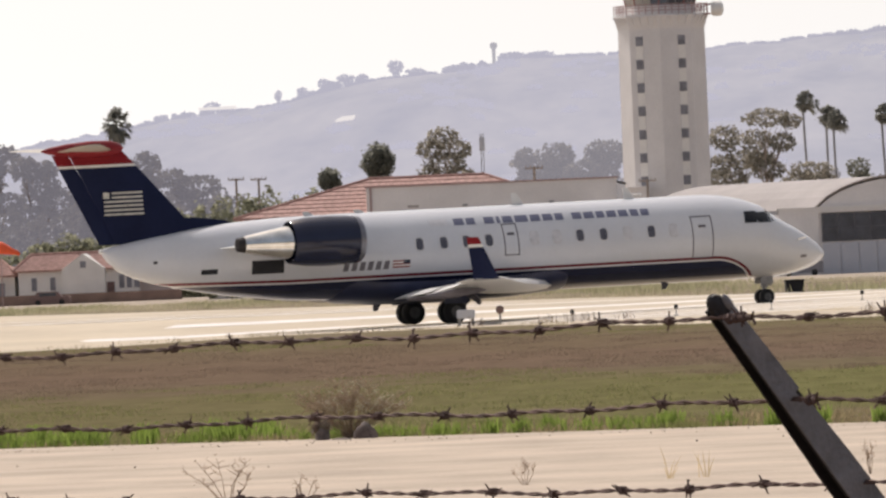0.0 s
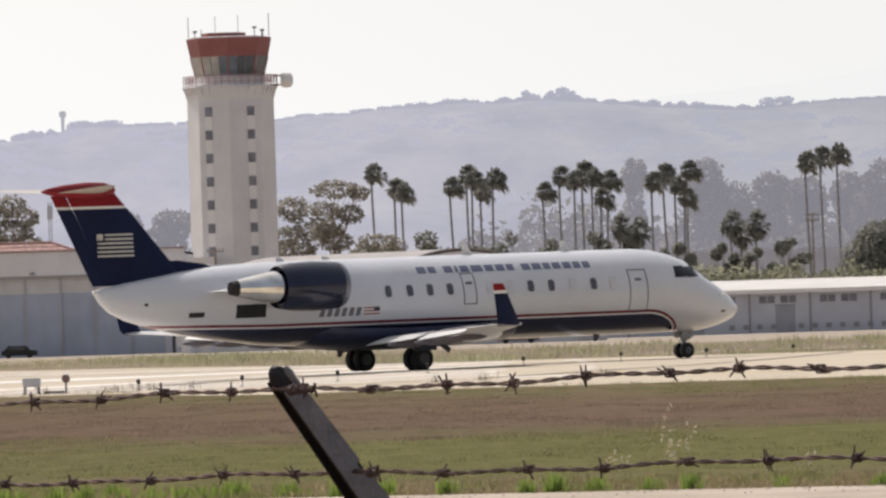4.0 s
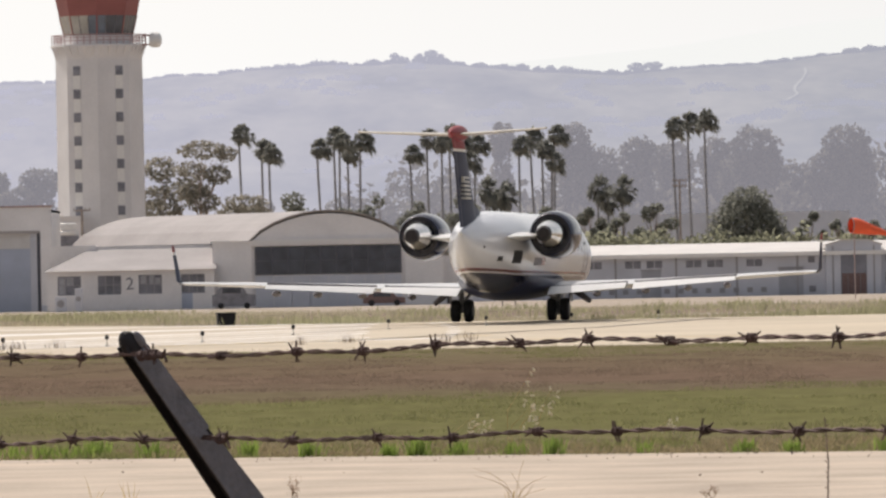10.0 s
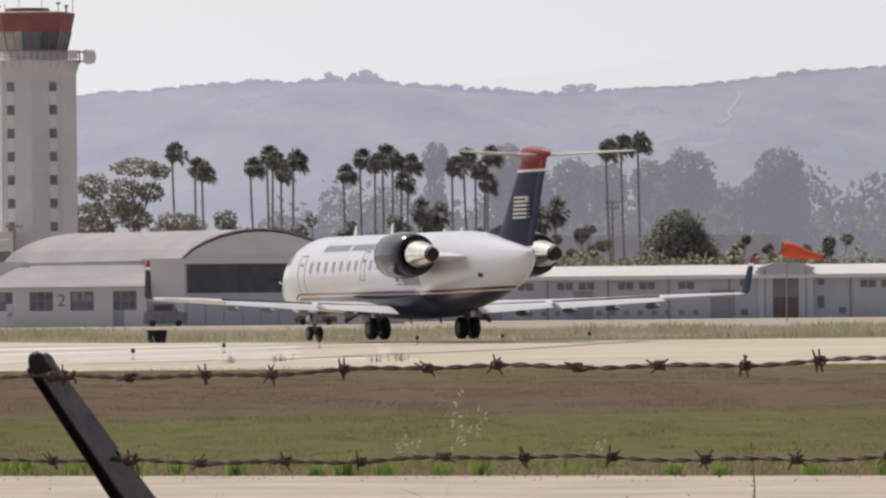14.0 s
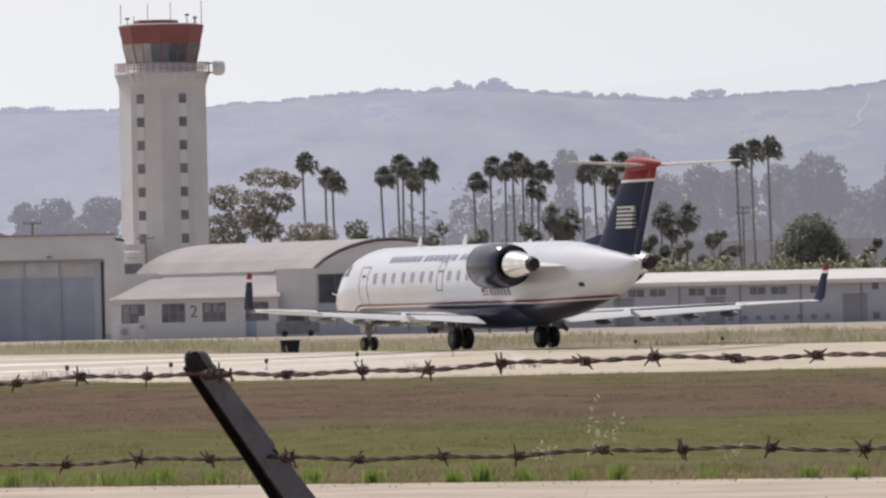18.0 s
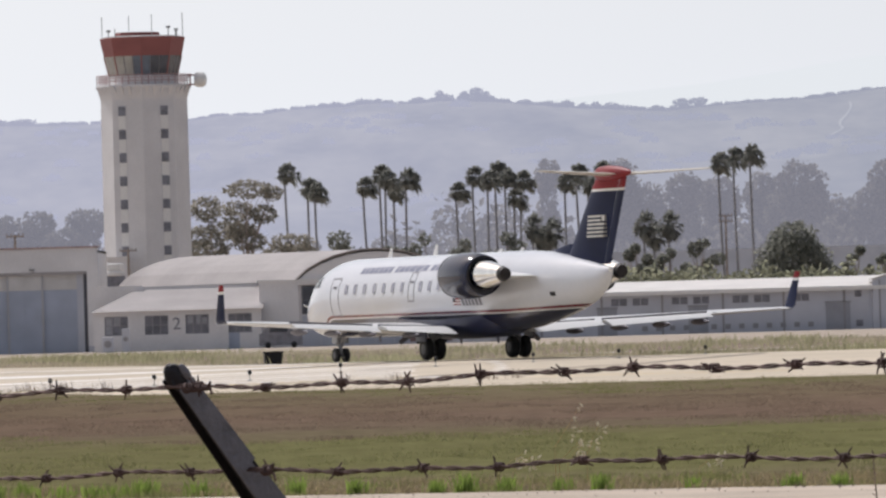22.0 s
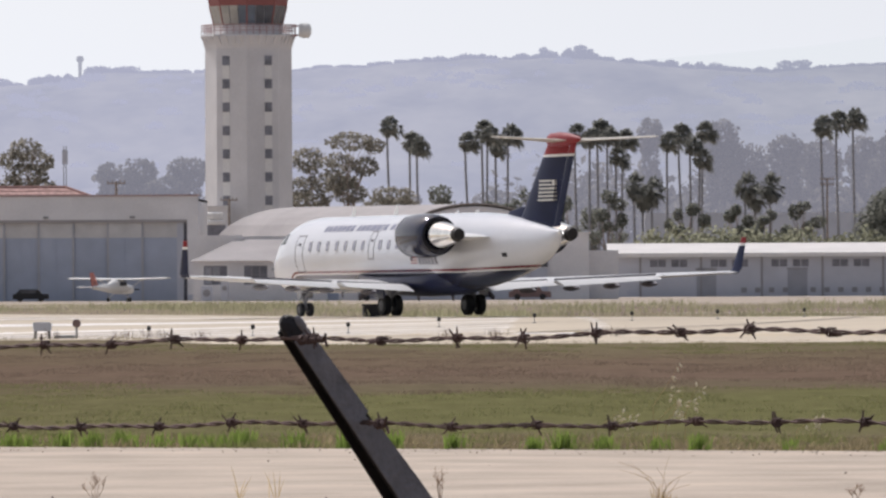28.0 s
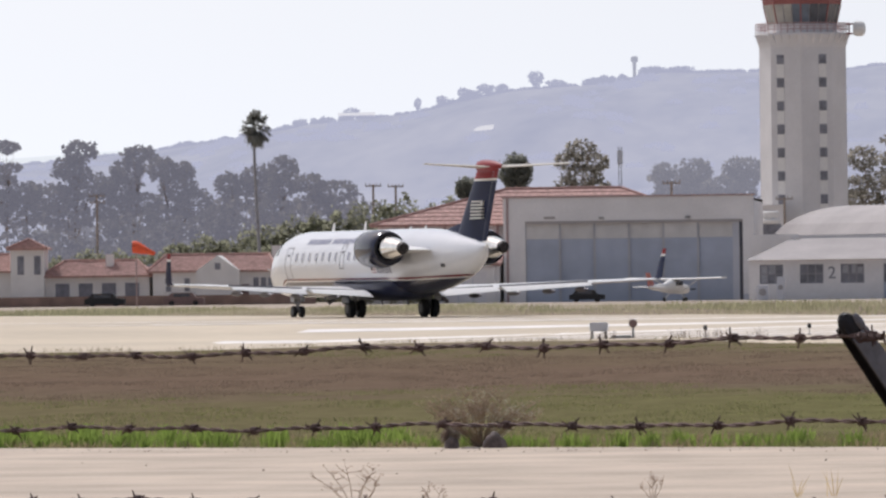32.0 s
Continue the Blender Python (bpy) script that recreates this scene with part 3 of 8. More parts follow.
def flat_hangar():
    """Flat-fronted hangar with one wide recessed door."""
    h = thing("flat_front_hangar", "cream stucco hangar with a wide blue-grey sliding door", "hangar")
    x0, x1, y, z1 = -59.4, -34.8, 830.0, 9.05
    o0, o1, oz = -57.25, -35.9, 6.75
    wall_box("wall", h, x0, o0, y, y + 0.6, -1.4, z1, M["stucco"])
    wall_box("wall", h, o1, x1, y, y + 0.6, -1.4, z1, M["stucco"])
    wall_box("wall", h, o0, o1, y, y + 0.6, oz, z1, M["stucco"])
    wall_box("side_wall", h, x0, x0 + 0.5, y + 0.6, y + 22, -1.4, z1 - 0.3, M["stucco"])
    wall_box("side_wall", h, x1 - 0.5, x1, y + 0.6, y + 22, -1.4, z1 - 0.3, M["stucco"])
    wall_box("parapet_cap", h, x0 - 0.15, x1 + 0.15, y - 0.12, y + 0.75, z1, z1 + 0.16, M["post_brown"], "brown metal parapet cap")
    wall_box("roof", h, x0, x1, y + 0.6, y + 22, z1 - 0.5, z1 - 0.25, M["roof_tan"])
    wall_box("lintel", h, o0, o1, y - 0.08, y, oz - 0.28, oz, M["roof_tan"], "dark door track")
    n = 6
    w = (o1 - 1.0 - o0) / n
    for i in range(n):
        a = o0 + i * w
        d = 0.16 + 0.12 * (i % 2)
        wall_box("door_leaf", h, a + 0.02, a + w - 0.02, y + d, y + d + 0.1, -1.35, 4.98, M["door_blue"], "blue-grey painted lower door panel")
        wall_box("upper_panel", h, a + 0.02, a + w - 0.02, y + d, y + d + 0.1, 5.0, oz, M["door_cream"], "pale upper door panel")
        wall_box("door_rib", h, a - 0.1, a + 0.1, y + 0.1, y + 0.16, -1.35, oz - 0.3, M["door_pale"])
        wall_box("door_seam", h, a + w / 2 - 0.03, a + w / 2 + 0.03, y + d - 0.04, y + d, -1.35, 4.98, M["door_blue"])
    wall_box("door_pocket", h, o1 - 1.7, o1 - 0.35, y + 0.35, y + 0.6, -1.35, oz, M["wall_gray"], "pale grey end panel of the door")
    # solid dark box imitates shade in the gap beside the door
    wall_box("door_gap", h, o1 - 0.35, o1, y + 0.45, y + 0.7, -1.35, oz, M["shadow_in"], "dark box in place of the shaded door gap")
    wall_box("vent", h, x0 + 4.0, x0 + 5.1, y - 0.05, y, 6.95, 7.2, M["roof_tan"])
    for x, w2 in ((-50.0, 1.2), (-41.5, 0.9)):
        wall_box("lamp", h, x, x + 0.5, y - 0.25, y, oz + 0.15, oz + 0.35, M["steel"])
    wall_box("downpipe", h, x0 + 0.3, x0 + 0.5, y - 0.12, y, -1.4, z1, M["post_brown"], "brown downpipe")
    wall_box("base_plinth", h, o1, x1, y - 0.06, y, -1.4, -0.6, M["wall_gray"])


def hip_roof(name, parent, x0, x1, y0, y1, ze, zr, rx0, rx1, mat, label=""):
    """A tiled roof with its ridge from rx0 to rx1 and real courses of tile."""
    bm = bmesh.new()
    ym = (y0 + y1) / 2
    e = [(x0, y0), (x1, y0), (x1, y1), (x0, y1)]
    v = [bm.verts.new((a, b, ze)) for a, b in e] + [bm.verts.new((rx0, ym, zr)), bm.verts.new((rx1, ym, zr))]
    low = [bm.verts.new((a, b, ze - 0.18)) for a, b in e]
    for q in ((v[0], v[1], v[5], v[4]), (v[1], v[2], v[5]), (v[2], v[3], v[4], v[5]), (v[3], v[0], v[4])):
        bm.faces.new(q)
    for i in range(4):
        bm.faces.new((low[i], low[(i + 1) % 4], v[(i + 1) % 4], v[i]))
    bm.faces.new(low[::-1])
    ob = part(name, bm, mat, parent, label)
    bm = bmesh.new()
    n = 9
    for k in range(n):
        s = k / n
        a0, a1 = x0 + (rx0 - x0) * s, x1 + (rx1 - x1) * s
        yy, zz = y0 + (ym - y0) * s, ze + (zr - ze) * s
        tube(bm, [(a0, yy, zz + 0.03), (a1, yy, zz + 0.02)], 0.04, 5)
    tube(bm, [(rx0, ym, zr + 0.05), (rx1, ym, zr + 0.05)], 0.14, 6)
    for a, b in ((x0, rx0), (x1, rx1)):
        tube(bm, [(a, y0, ze + 0.05), (b, ym, zr + 0.05)], 0.13, 6)
    course = part("tile_course", bm, M["tile_ridge"], ob)
    return ob


M["tile_ridge"] = material("weathered_ridge_tile", (0.43, 0.26, 0.225), 0.9, spread=0.35, scale=2)
M["door_cream"] = material("pale_upper_door_paint", (0.64, 0.62, 0.60), 0.6, spread=0.15, scale=0.6)
M["post_brown"] = material("brown_wall_post", (0.42, 0.30, 0.29), 0.8, spread=0.2)


def red_roof_building():
    b = thing("red_roofed_hall", "cream two-storey hall with red clay tile roofs", "building")
    y = 833.0
    k = y / 800.0
    f = lambda x: x * k
    z = lambda v: 1.6 + (v - 1.6) * k
    wall_box("wall", b, f(-69.3), f(-57.4), y + 1.5, y + 16, -1.4, z(6.4), M["stucco"])
    hip_roof("roof", b, f(-70.0), f(-37.0), y + 0.6, y + 20, z(6.38), z(9.75), f(-57.6), f(-46.6), M["tile_red"], "weathered red tile hip roof")
    wall_box("front_wall", b, f(-72.3), f(-57.4), y - 4, y + 1.5, -1.4, z(2.6), M["stucco"])
    bm = bmesh.new()
    pts = [(f(-72.8), y - 4.4, z(2.6)), (f(-57.2), y - 4.4, z(2.6)), (f(-57.2), y + 1.5, z(3.9)), (f(-69.0), y + 1.5, z(3.9))]
    rings(bm, [[(a, c, d) for a, c, d in pts], [(a, c, d - 0.2) for a, c, d in pts]])
    low = part("lower_roof", bm, M["tile_red"], b, "low red tile roof")
    bm = bmesh.new()
    for s in (0.02, 0.25, 0.5, 0.75, 0.98):
        a = f(-72.8) + (f(-69.0) - f(-72.8)) * s
        tube(bm, [(a, y - 4.4 + 5.9 * s, z(2.6 + 1.3 * s) + 0.04), (f(-57.2), y - 4.4 + 5.9 * s, z(2.6 + 1.3 * s) + 0.04)], 0.07, 5)
    part("tile_course", bm, M["tile_ridge"], low)
    for x0, x1 in ((-68.6, -66.9), (-66.0, -63.2), (-62.5, -60.4), (-60.0, -58.2)):
        wall_box("upper_window", b, f(x0), f(x1), y + 1.4, y + 1.55, z(4.2), z(6.0), M["panel_white"], "pale upper window panel")
        wall_box("post", b, f(x1) + 0.2, f(x1) + 0.42, y + 1.3, y + 1.5, z(3.9), z(6.3), M["post_brown"], "brown wall post")
        wall_box("mullion", b, f((x0 + x1) / 2) - 0.06, f((x0 + x1) / 2) + 0.06, y + 1.34, y + 1.4, z(4.2), z(6.0), M["frame_white"])
    for x0, x1 in ((-71.6, -68.6), (-67.4, -63.8), (-62.6, -58.6)):
        wall_box("lower_door", b, f(x0), f(x1), y - 4.08, y - 3.95, -1.3, z(1.9), M["panel_white"], "pale wide service door")
        for s in (0.33, 0.67):
            wall_box("door_rib", b, f(x0 + (x1 - x0) * s) - 0.05, f(x0 + (x1 - x0) * s) + 0.05, y - 4.14, y - 4.08, -1.3, z(1.9), M["wall_gray"])
    for x in (-71.9, -68.0, -63.2, -58.0):
        wall_box("pilaster", b, f(x) - 0.15, f(x) + 0.15, y - 4.25, y - 4.0, -1.4, z(2.5), M["stucco"])


def arched_hangar():
    h = thing("arched_hangar", "cream hangar with an arched tan roof and long window band", "hangar")
    y = 862.0
    xa, xb, apex, spring = -16.2, 0.2, 8.4, 5.3
    # vaulted roof running back and to the side behind its own front
    cx, half = (xa + xb) / 2, (xb - xa) / 2
    arc = [(cx + half * s, spring + (apex - spring) * (1 - s * s) ** 0.8) for s in (i / 12 * 2 - 1 for i in range(13))]
    arc = [(a, spring if i in (0, 12) else c) for i, (a, c) in enumerate(arc)]
    bm = bmesh.new()
    skew = -19.5
    back = [(a + skew, y + 34, c) for a, c in arc]
    front = [(a, y, c) for a, c in arc]
    lower = lambda r: [(a, b, c - 0.25) for a, b, c in r]
    rings(bm, [front, back], False, 0, False)
    rings(bm, [lower(front), lower(back)], False, 0, False)
    rings(bm, [front, lower(front)], False, 0, False)
    part("vault_roof", bm, M["roof_tan"], h, "tan felt vaulted roof")
    bm = bmesh.new()
    for p, q in zip(front, front[1:]):
        tube(bm, [(p[0], y - 0.08, p[2] + 0.02), (q[0], y - 0.08, q[2] + 0.02)], 0.10, 5)
    part("arch_trim", bm, M["roof_dark"], h, "dark trim round the arch")
    bm = bmesh.new()
    face = [(xa, -1.4), (xb, -1.4)] + [(a, c - 0.1) for a, c in arc[::-1]]
    prism(bm, face, y, y + 0.5, "y")
    part("gable_wall", bm, M["stucco"], h)
    wall_box("parapet", h, -19.8, 3.6, y - 0.35, y - 0.02, 4.95, 5.45, M["stucco"])
    wall_box("pier", h, -19.8, xa + 0.4, y - 0.3, y + 5, -1.4, 4.95, M["stucco"])
    wall_box("pier", h, xb - 0.4, 3.6, y - 0.3, y + 5, -1.4, 4.95, M["stucco"])
    wall_box("link_wall", h, 3.6, 6.6, y + 2, y + 3, -1.6, 3.6, M["stucco"])
    wall_box("cornice", h, -20.0, 3.8, y - 0.45, y - 0.35, 5.3, 5.5, M["frame_white"])
    n = 9
    w = (-0.7 + 15.4) / n
    band = wall_box("window_band", h, -15.5, -0.6, y - 0.1, y, 1.95, 4.85, M["shadow_in"], "dark band of hangar windows")
    for i in range(n):
        for k in range(2):
            wall_box("pane", band, -15.4 + i * w + 0.08, -15.4 + (i + 1) * w - 0.08, y - 0.14, y - 0.1, 2.05 + k * 1.38, 3.35 + k * 1.38, M["dark_glass"])
    for i in range(8):
        ww = 14.9 / 8
        wall_box("door_leaf", h, -15.5 + i * ww + 0.03, -15.5 + (i + 1) * ww - 0.03, y - 0.16, y - 0.06, -1.35, 1.8, M["wall_gray"], "grey sliding door leaf")
    wall_box("main_roof_wall", h, -33.0, -19.8, y + 7, y + 7.5, -1.4, 5.2, M["stucco"])
    # side annex with small windows
    bm = bmesh.new()
    prof = [(y - 2, 2.86), (y - 2.5, 2.7), (y + 7, 4.95), (y + 7, 4.7)]
    rings(bm, [[(-36.9 + 4.4 * (a - y + 2.5) / 9.5, a, b) for a, b in prof], [(-19.4, a, b) for a, b in prof]])
    part("annex_roof", bm, M["roof_tan"], h, "sloping tan annex roof")
    bm = bmesh.new()
    v = [(-36.7, 5.35), (-31.9, 5.35), (-31.9, 2.6), (-36.7, 2.6)]
    prism(bm, v, y + 6.5, y + 8, "y")
    part("stair_wall", bm, M["stucco"], h)
    wins = ((-35.52, -33.16), (-31.44, -29.08), (-27.31, -24.95), (-22.96, -20.6))
    edges = [-36.6] + [v for w2 in wins for v in w2] + [-19.6]
    for i in range(0, len(edges), 2):
        wall_box("annex_wall", h, edges[i], edges[i + 1], y - 2, y - 1.6, -1.4, 2.8, M["stucco"])
    for i, (a, b2) in enumerate(wins):
        wall_box("annex_wall", h, a, b2, y - 2, y - 1.6, 2.22, 2.8, M["stucco"])
        if i < 3:
            wall_box("annex_wall", h, a, b2, y - 2, y - 1.6, -1.4, 0.3, M["stucco"])
        wn_ = wall_box("window", h, a, b2, y - 1.75, y - 1.7, 0.3, 2.22, M["window_gray"])
        for s in (0.33, 0.67):
            wall_box("mullion", wn_, a + (b2 - a) * s - 0.05, a + (b2 - a) * s + 0.05, y - 1.85, y - 1.75, 0.3, 2.22, M["mullion_gray"])
        wall_box("mullion", wn_, a, b2, y - 1.85, y - 1.75, 1.22, 1.3, M["mullion_gray"])
    wall_box("door", h, wins[3][0], wins[3][0] + 1.1, y - 1.8, y - 1.7, -1.4, 0.3, M["door_blue"])
    wall_box("door", h, wins[3][0] + 1.1, wins[3][1], y - 1.8, y - 1.7, -1.4, 0.3, M["stucco"])
    # the numeral 2 on the wall
    cu = bpy.data.curves.new("numeral", "FONT")
    cu.body, cu.size, cu.extrude, cu.align_x, cu.align_y = "2", 1.75, 0.02, "CENTER", "CENTER"
    tmp = bpy.data.objects.new("numeral", cu)
    scene.collection.objects.link(tmp)
    bpy.context.view_layer.update()
    me = bpy.data.meshes.new_from_object(tmp.evaluated_get(bpy.context.evaluated_depsgraph_get()))
    bpy.data.objects.remove(tmp)
    me.materials.append(M["window_gray"])
    num = new("numeral", me)
    num.parent = h
    num.matrix_basis = pose(-28.2, y - 2.03, 1.3, 90, 0, 0)
    tagged(num, "dark grey painted numeral 2")
    # papered panes in two of the windows
    for a, b, z0, z1 in ((-27.1, -26.55, 1.34, 2.1), (-26.2, -25.8, 1.3, 2.16), (-25.6, -25.1, 1.3, 1.9), (-35.4, -34.8, 0.4, 2.1), (-34.6, -34.0, 1.3, 2.1)):
        wall_box("papered_pane", h, a, b, y - 1.80, y - 1.752, z0, z1, M["pane_paper"], "pale papered pane")
    # it stands nearer than the flat hangar beside it
    near = Matrix.Translation((0, 0, 1.6)) @ Matrix.Scale(0.94, 4) @ Matrix.Translation((0, 0, -1.6))
    for c in h.children_recursive:
        if c == num:
            c.matrix_basis = near @ c.matrix_basis
        else:
            c.data.transform(near)


M["pane_paper"] = material("papered_window_pane", (0.42, 0.42, 0.45), 0.8, spread=0.2, scale=2)
# trim colour lifted to imitate haze
M["roof_dark"] = material("dark_roof_trim", (0.33, 0.29, 0.265), 0.85)


def long_building():
    b = thing("long_airport_building", "long pale grey metal shed with a white roof", "building")
    y, x0, x1 = 950.0, 6.6, 110.0
    wall_box("wall", b, x0, x1, y, y + 0.4, -1.7, 3.4, M["wall_gray"])
    bm = bmesh.new()
    prism(bm, [(y - 0.6, 3.3), (y + 14, 4.6), (y + 14, 4.4), (y - 0.6, 3.1)], x0 - 0.6, x1, "x")
    part("roof", bm, M["roof_white"], b, "sunlit white metal roof")
    wall_box("eave", b, x0 - 0.6, x1, y - 0.75, y - 0.6, 3.0, 3.45, M["frame_white"])
    for i in range(15):
        x = x0 + 3 + i * 6.8
        wall_box("downpipe", b, x, x + 0.22, y - 0.12, y, -1.6, 3.05, M["mullion_gray"])
        for d in (1.2, 3.6):
            if not 38 < x + d < 56:
                wn_ = wall_box("window", b, x + d, x + d + 1.75, y - 0.04, y + 0.02, 1.9, 2.7, M["window_gray"])
                wall_box("mullion", wn_, x + d + 0.84, x + d + 0.92, y - 0.08, y - 0.04, 1.9, 2.7, M["wall_gray"])
    # the taller bay with its clipped gable
    bm = bmesh.new()
    prism(bm, [(46.9, -1.6), (53.1, -1.6), (53.1, 4.05), (51.6, 4.55), (48.6, 4.55), (46.9, 4.05)], y - 0.5, y)
    part("gable_front", bm, M["wall_gray"], b, "taller grey entrance bay with a clipped gable")
    for xa, za, xb, zb in ((46.7, 4.0, 48.6, 4.56), (48.6, 4.56, 51.6, 4.56), (51.6, 4.56, 53.3, 4.0)):
        bm = bmesh.new()
        prism(bm, [(xa, za), (xb, zb), (xb, zb + 0.16), (xa, za + 0.16)], y - 0.65, y + 6)
        part("gable_cap", bm, M["roof_white"], b)
    # the plate's dark grey imitates the recess's shade
    bay = wall_box("door", b, 48.55, 51.45, y - 0.56, y - 0.48, -1.5, 3.3, M["bay_dark"], "bay door with the recess's shade in its grey")
    for k in range(4):
        wall_box("door_panel", bay, 48.65 + 0.7 * k, 49.3 + 0.7 * k, y - 0.6, y - 0.56, -1.5, 0.9, M["door_red"], "faded brown lower panel")
    for x in (47.6, 52.2):
        wall_box("corner_trim", b, x, x + 0.16, y - 0.56, y - 0.48, -1.5, 4.0, M["mullion_gray"])
    for x, z0, z1 in ((44.9, 2.2, 2.9), (53.6, 2.2, 2.9), (53.6, -0.4, 1.0), (45.0, -1.1, -0.4), (56.0, -1.0, -0.3)):
        wall_box("window", b, x, x + 0.75, y - 0.06, y, z0, z1, M["window_gray"])
    for k in range(16):
        x = 21.0 + 1.55 * k
        if not (26.0 < x + 0.3 < 28.8 or 41.4 < x + 0.3 < 44.6):
            wall_box("low_vent", b, x, x + 0.6, y - 0.05, y, -1.0, -0.45, M["mullion_gray"], "small grey wall vent")
    wall_box("side_wall", b, x0, x0 + 0.4, y + 0.4, y + 14, -1.7, 3.5, M["wall_gray"])
    for xa, xb in ((41.6, 44.35), (26.2, 28.4), (16.0, 18.2)):
        dr = wall_box("door", b, xa, xb, y - 0.06, y, -1.5, 1.6, M["door_shade"], "flat grey sliding door")
        wall_box("door_rail", dr, xa - 0.1, xb + 0.1, y - 0.12, y - 0.06, 1.6, 1.75, M["mullion_gray"])
    # a paler shed further back
    s = thing("far_white_shed", "long pale grey storage shed behind the trees", "building")
    bm = bmesh.new()
    prism(bm, [(1300, -1.6), (1300, 10.3), (1306, 10.2), (1306, -1.6)], 14.0, 68.0, "x")
    part("wall", bm, M["wall_gray"], s)


M["bay_dark"] = material("grey_bay_door", (0.24, 0.24, 0.27), 0.7, spread=0.25, scale=0.8)
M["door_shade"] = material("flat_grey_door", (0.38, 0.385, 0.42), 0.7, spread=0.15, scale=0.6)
M["door_red"] = material("brown_bay_door", (0.20, 0.13, 0.12), 0.7, spread=0.3)


def villa():
    v = thing("mission_style_villa", "white mission-style terminal with red tile roofs and a tower", "building")
    y = 900.0
    wall_box("tower_wall", v, -117.3, -113.7, y, y + 3.6, -1.4, 5.0, M["villa"])
    hip_roof("tower_roof", v, -117.7, -113.3, y - 0.4, y + 4, 5.0, 5.95, -115.6, -115.4, M["tile_red"])
    for x in (-116.2, -114.4):
        wall_box("tower_window", v, x - 0.35, x + 0.35, y - 0.05, y + 0.02, 2.2, 4.2, M["window_gray"])
    wall_box("wing_wall", v, -126, -117.3, y + 1, y + 7, -1.4, 2.6, M["villa"])
    hip_roof("wing_roof", v, -127, -117.2, y + 0.4, y + 9, 2.6, 4.4, -122, -118, M["tile_red"])
    wall_box("wing_wall", v, -113.7, -102.5, y + 1, y + 8, -1.4, 2.0, M["villa"])
    hip_roof("wing_roof", v, -114.2, -102.0, y + 0.4, y + 9, 2.0, 3.6, -112, -104.2, M["tile_red"], "low red tile roof")
    for i in range(4):
        x = -112.6 + i * 2.5
        # grey plate on the wall stands in for the arcade's shade
        wall_box("arch_opening", v, x, x + 1.5, y + 0.94, y + 1.02, -1.3, 1.2, M["window_gray"], "grey plate in place of a shaded arcade opening")
    wall_box("hall_wall", v, -102.0, -89.1, y, y + 8, -1.4, 2.4, M["villa"])
    bm = bmesh.new()
    prism(bm, [(-97.2, 2.4), (-92.6, 2.4), (-94.9, 4.0)], y - 1.2, y + 4, "y")
    box(bm, -97.2, -92.6, y - 1.2, y, -1.4, 2.4)
    part("gable", bm, M["villa"], v)
    hip_roof("hall_roof", v, -102.6, -88.5, y - 0.4, y + 8.5, 2.4, 4.1, -101, -89.9, M["tile_red"], "long red tile roof")
    for x in (-100.6, -98.6, -91.2, -90.4, -89.6):
        wall_box("window", v, x, x + 0.55, y - 0.06, y + 0.02, 0.2, 1.6, M["window_gray"])
    wall_box("window", v, -95.2, -94.6, y - 1.26, y - 1.18, 2.5, 3.2, M["window_gray"])
    wall_box("door", v, -92.5, -91.7, y - 0.06, y + 0.02, -1.4, 0.9, M["door_red"])
    wall_box("chimney", v, -89.5, -88.6, y + 3, y + 4, 2.4, 5.0, M["villa"])
    wall_box("chimney", v, -107.4, -106.6, y + 3, y + 4, 2.0, 4.3, M["villa"])
    wall_box("side_wing_wall", v, -89.1, -85.6, y + 1, y + 7, -1.4, 1.8, M["villa_shade"], "low pinkish side wing")
    hip_roof("side_wing_roof", v, -89.0, -85.1, y + 0.5, y + 7.5, 1.8, 3.0, -88.9, -87.2, M["tile_red"], "low red tile roof")
    wall_box("yard_wall", v, -126, -84, y - 6, y - 5.7, -1.4, -0.2, M["villa_dim"], "low brown yard wall")


M["villa"] = material("white_plaster", (0.80, 0.775, 0.74), 0.9, spread=0.1, scale=0.5)
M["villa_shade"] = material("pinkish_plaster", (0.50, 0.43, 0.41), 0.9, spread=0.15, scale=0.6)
M["villa_dim"] = material("brown_yard_wall", (0.25, 0.17, 0.14), 0.9, spread=0.3, scale=0.7)
flat_hangar()
red_roof_building()
arched_hangar()
long_building()
villa()


# ---- the airliner: x forward from the main wheels, y to its left, z up from the tarmac ----
BODY = ((13.54, 1.50, 0.02, 0.02), (13.47, 1.51, 0.15, 0.14), (13.24, 1.53, 0.36, 0.335), (12.9, 1.59, 0.56, 0.52), (12.48, 1.67, 0.76, 0.71), (12.0, 1.755, 0.95, 0.875),
        (11.53, 1.89, 1.09, 1.03), (11.2, 2.01, 1.18, 1.15), (10.57, 2.11, 1.28, 1.26), (10.0, 2.16, 1.325, 1.32), (9.4, 2.185, 1.345, 1.345), (6.0, 2.185, 1.345, 1.345), (2.0, 2.185, 1.345, 1.345),
        (-1.5, 2.185, 1.345, 1.345), (-3.0, 2.19, 1.335, 1.34), (-4.93, 2.245, 1.23, 1.265), (-6.78, 2.32, 0.98, 1.10), (-8.0, 2.36, 0.78, 0.92), (-9.0, 2.40, 0.58, 0.74), (-9.7, 2.45, 0.42, 0.58),
        (-10.25, 2.52, 0.28, 0.40), (-10.62, 2.66, 0.15, 0.20), (-10.78, 2.76, 0.05, 0.06))
BX = [b[0] for b in BODY[::-1]]
BZ, BRY, BRZ = ([b[k] for b in BODY[::-1]] for k in (1, 2, 3))


def body_at(x):
    return tuple(float(np.interp(x, BX, v)) for v in (BZ, BRY, BRZ))


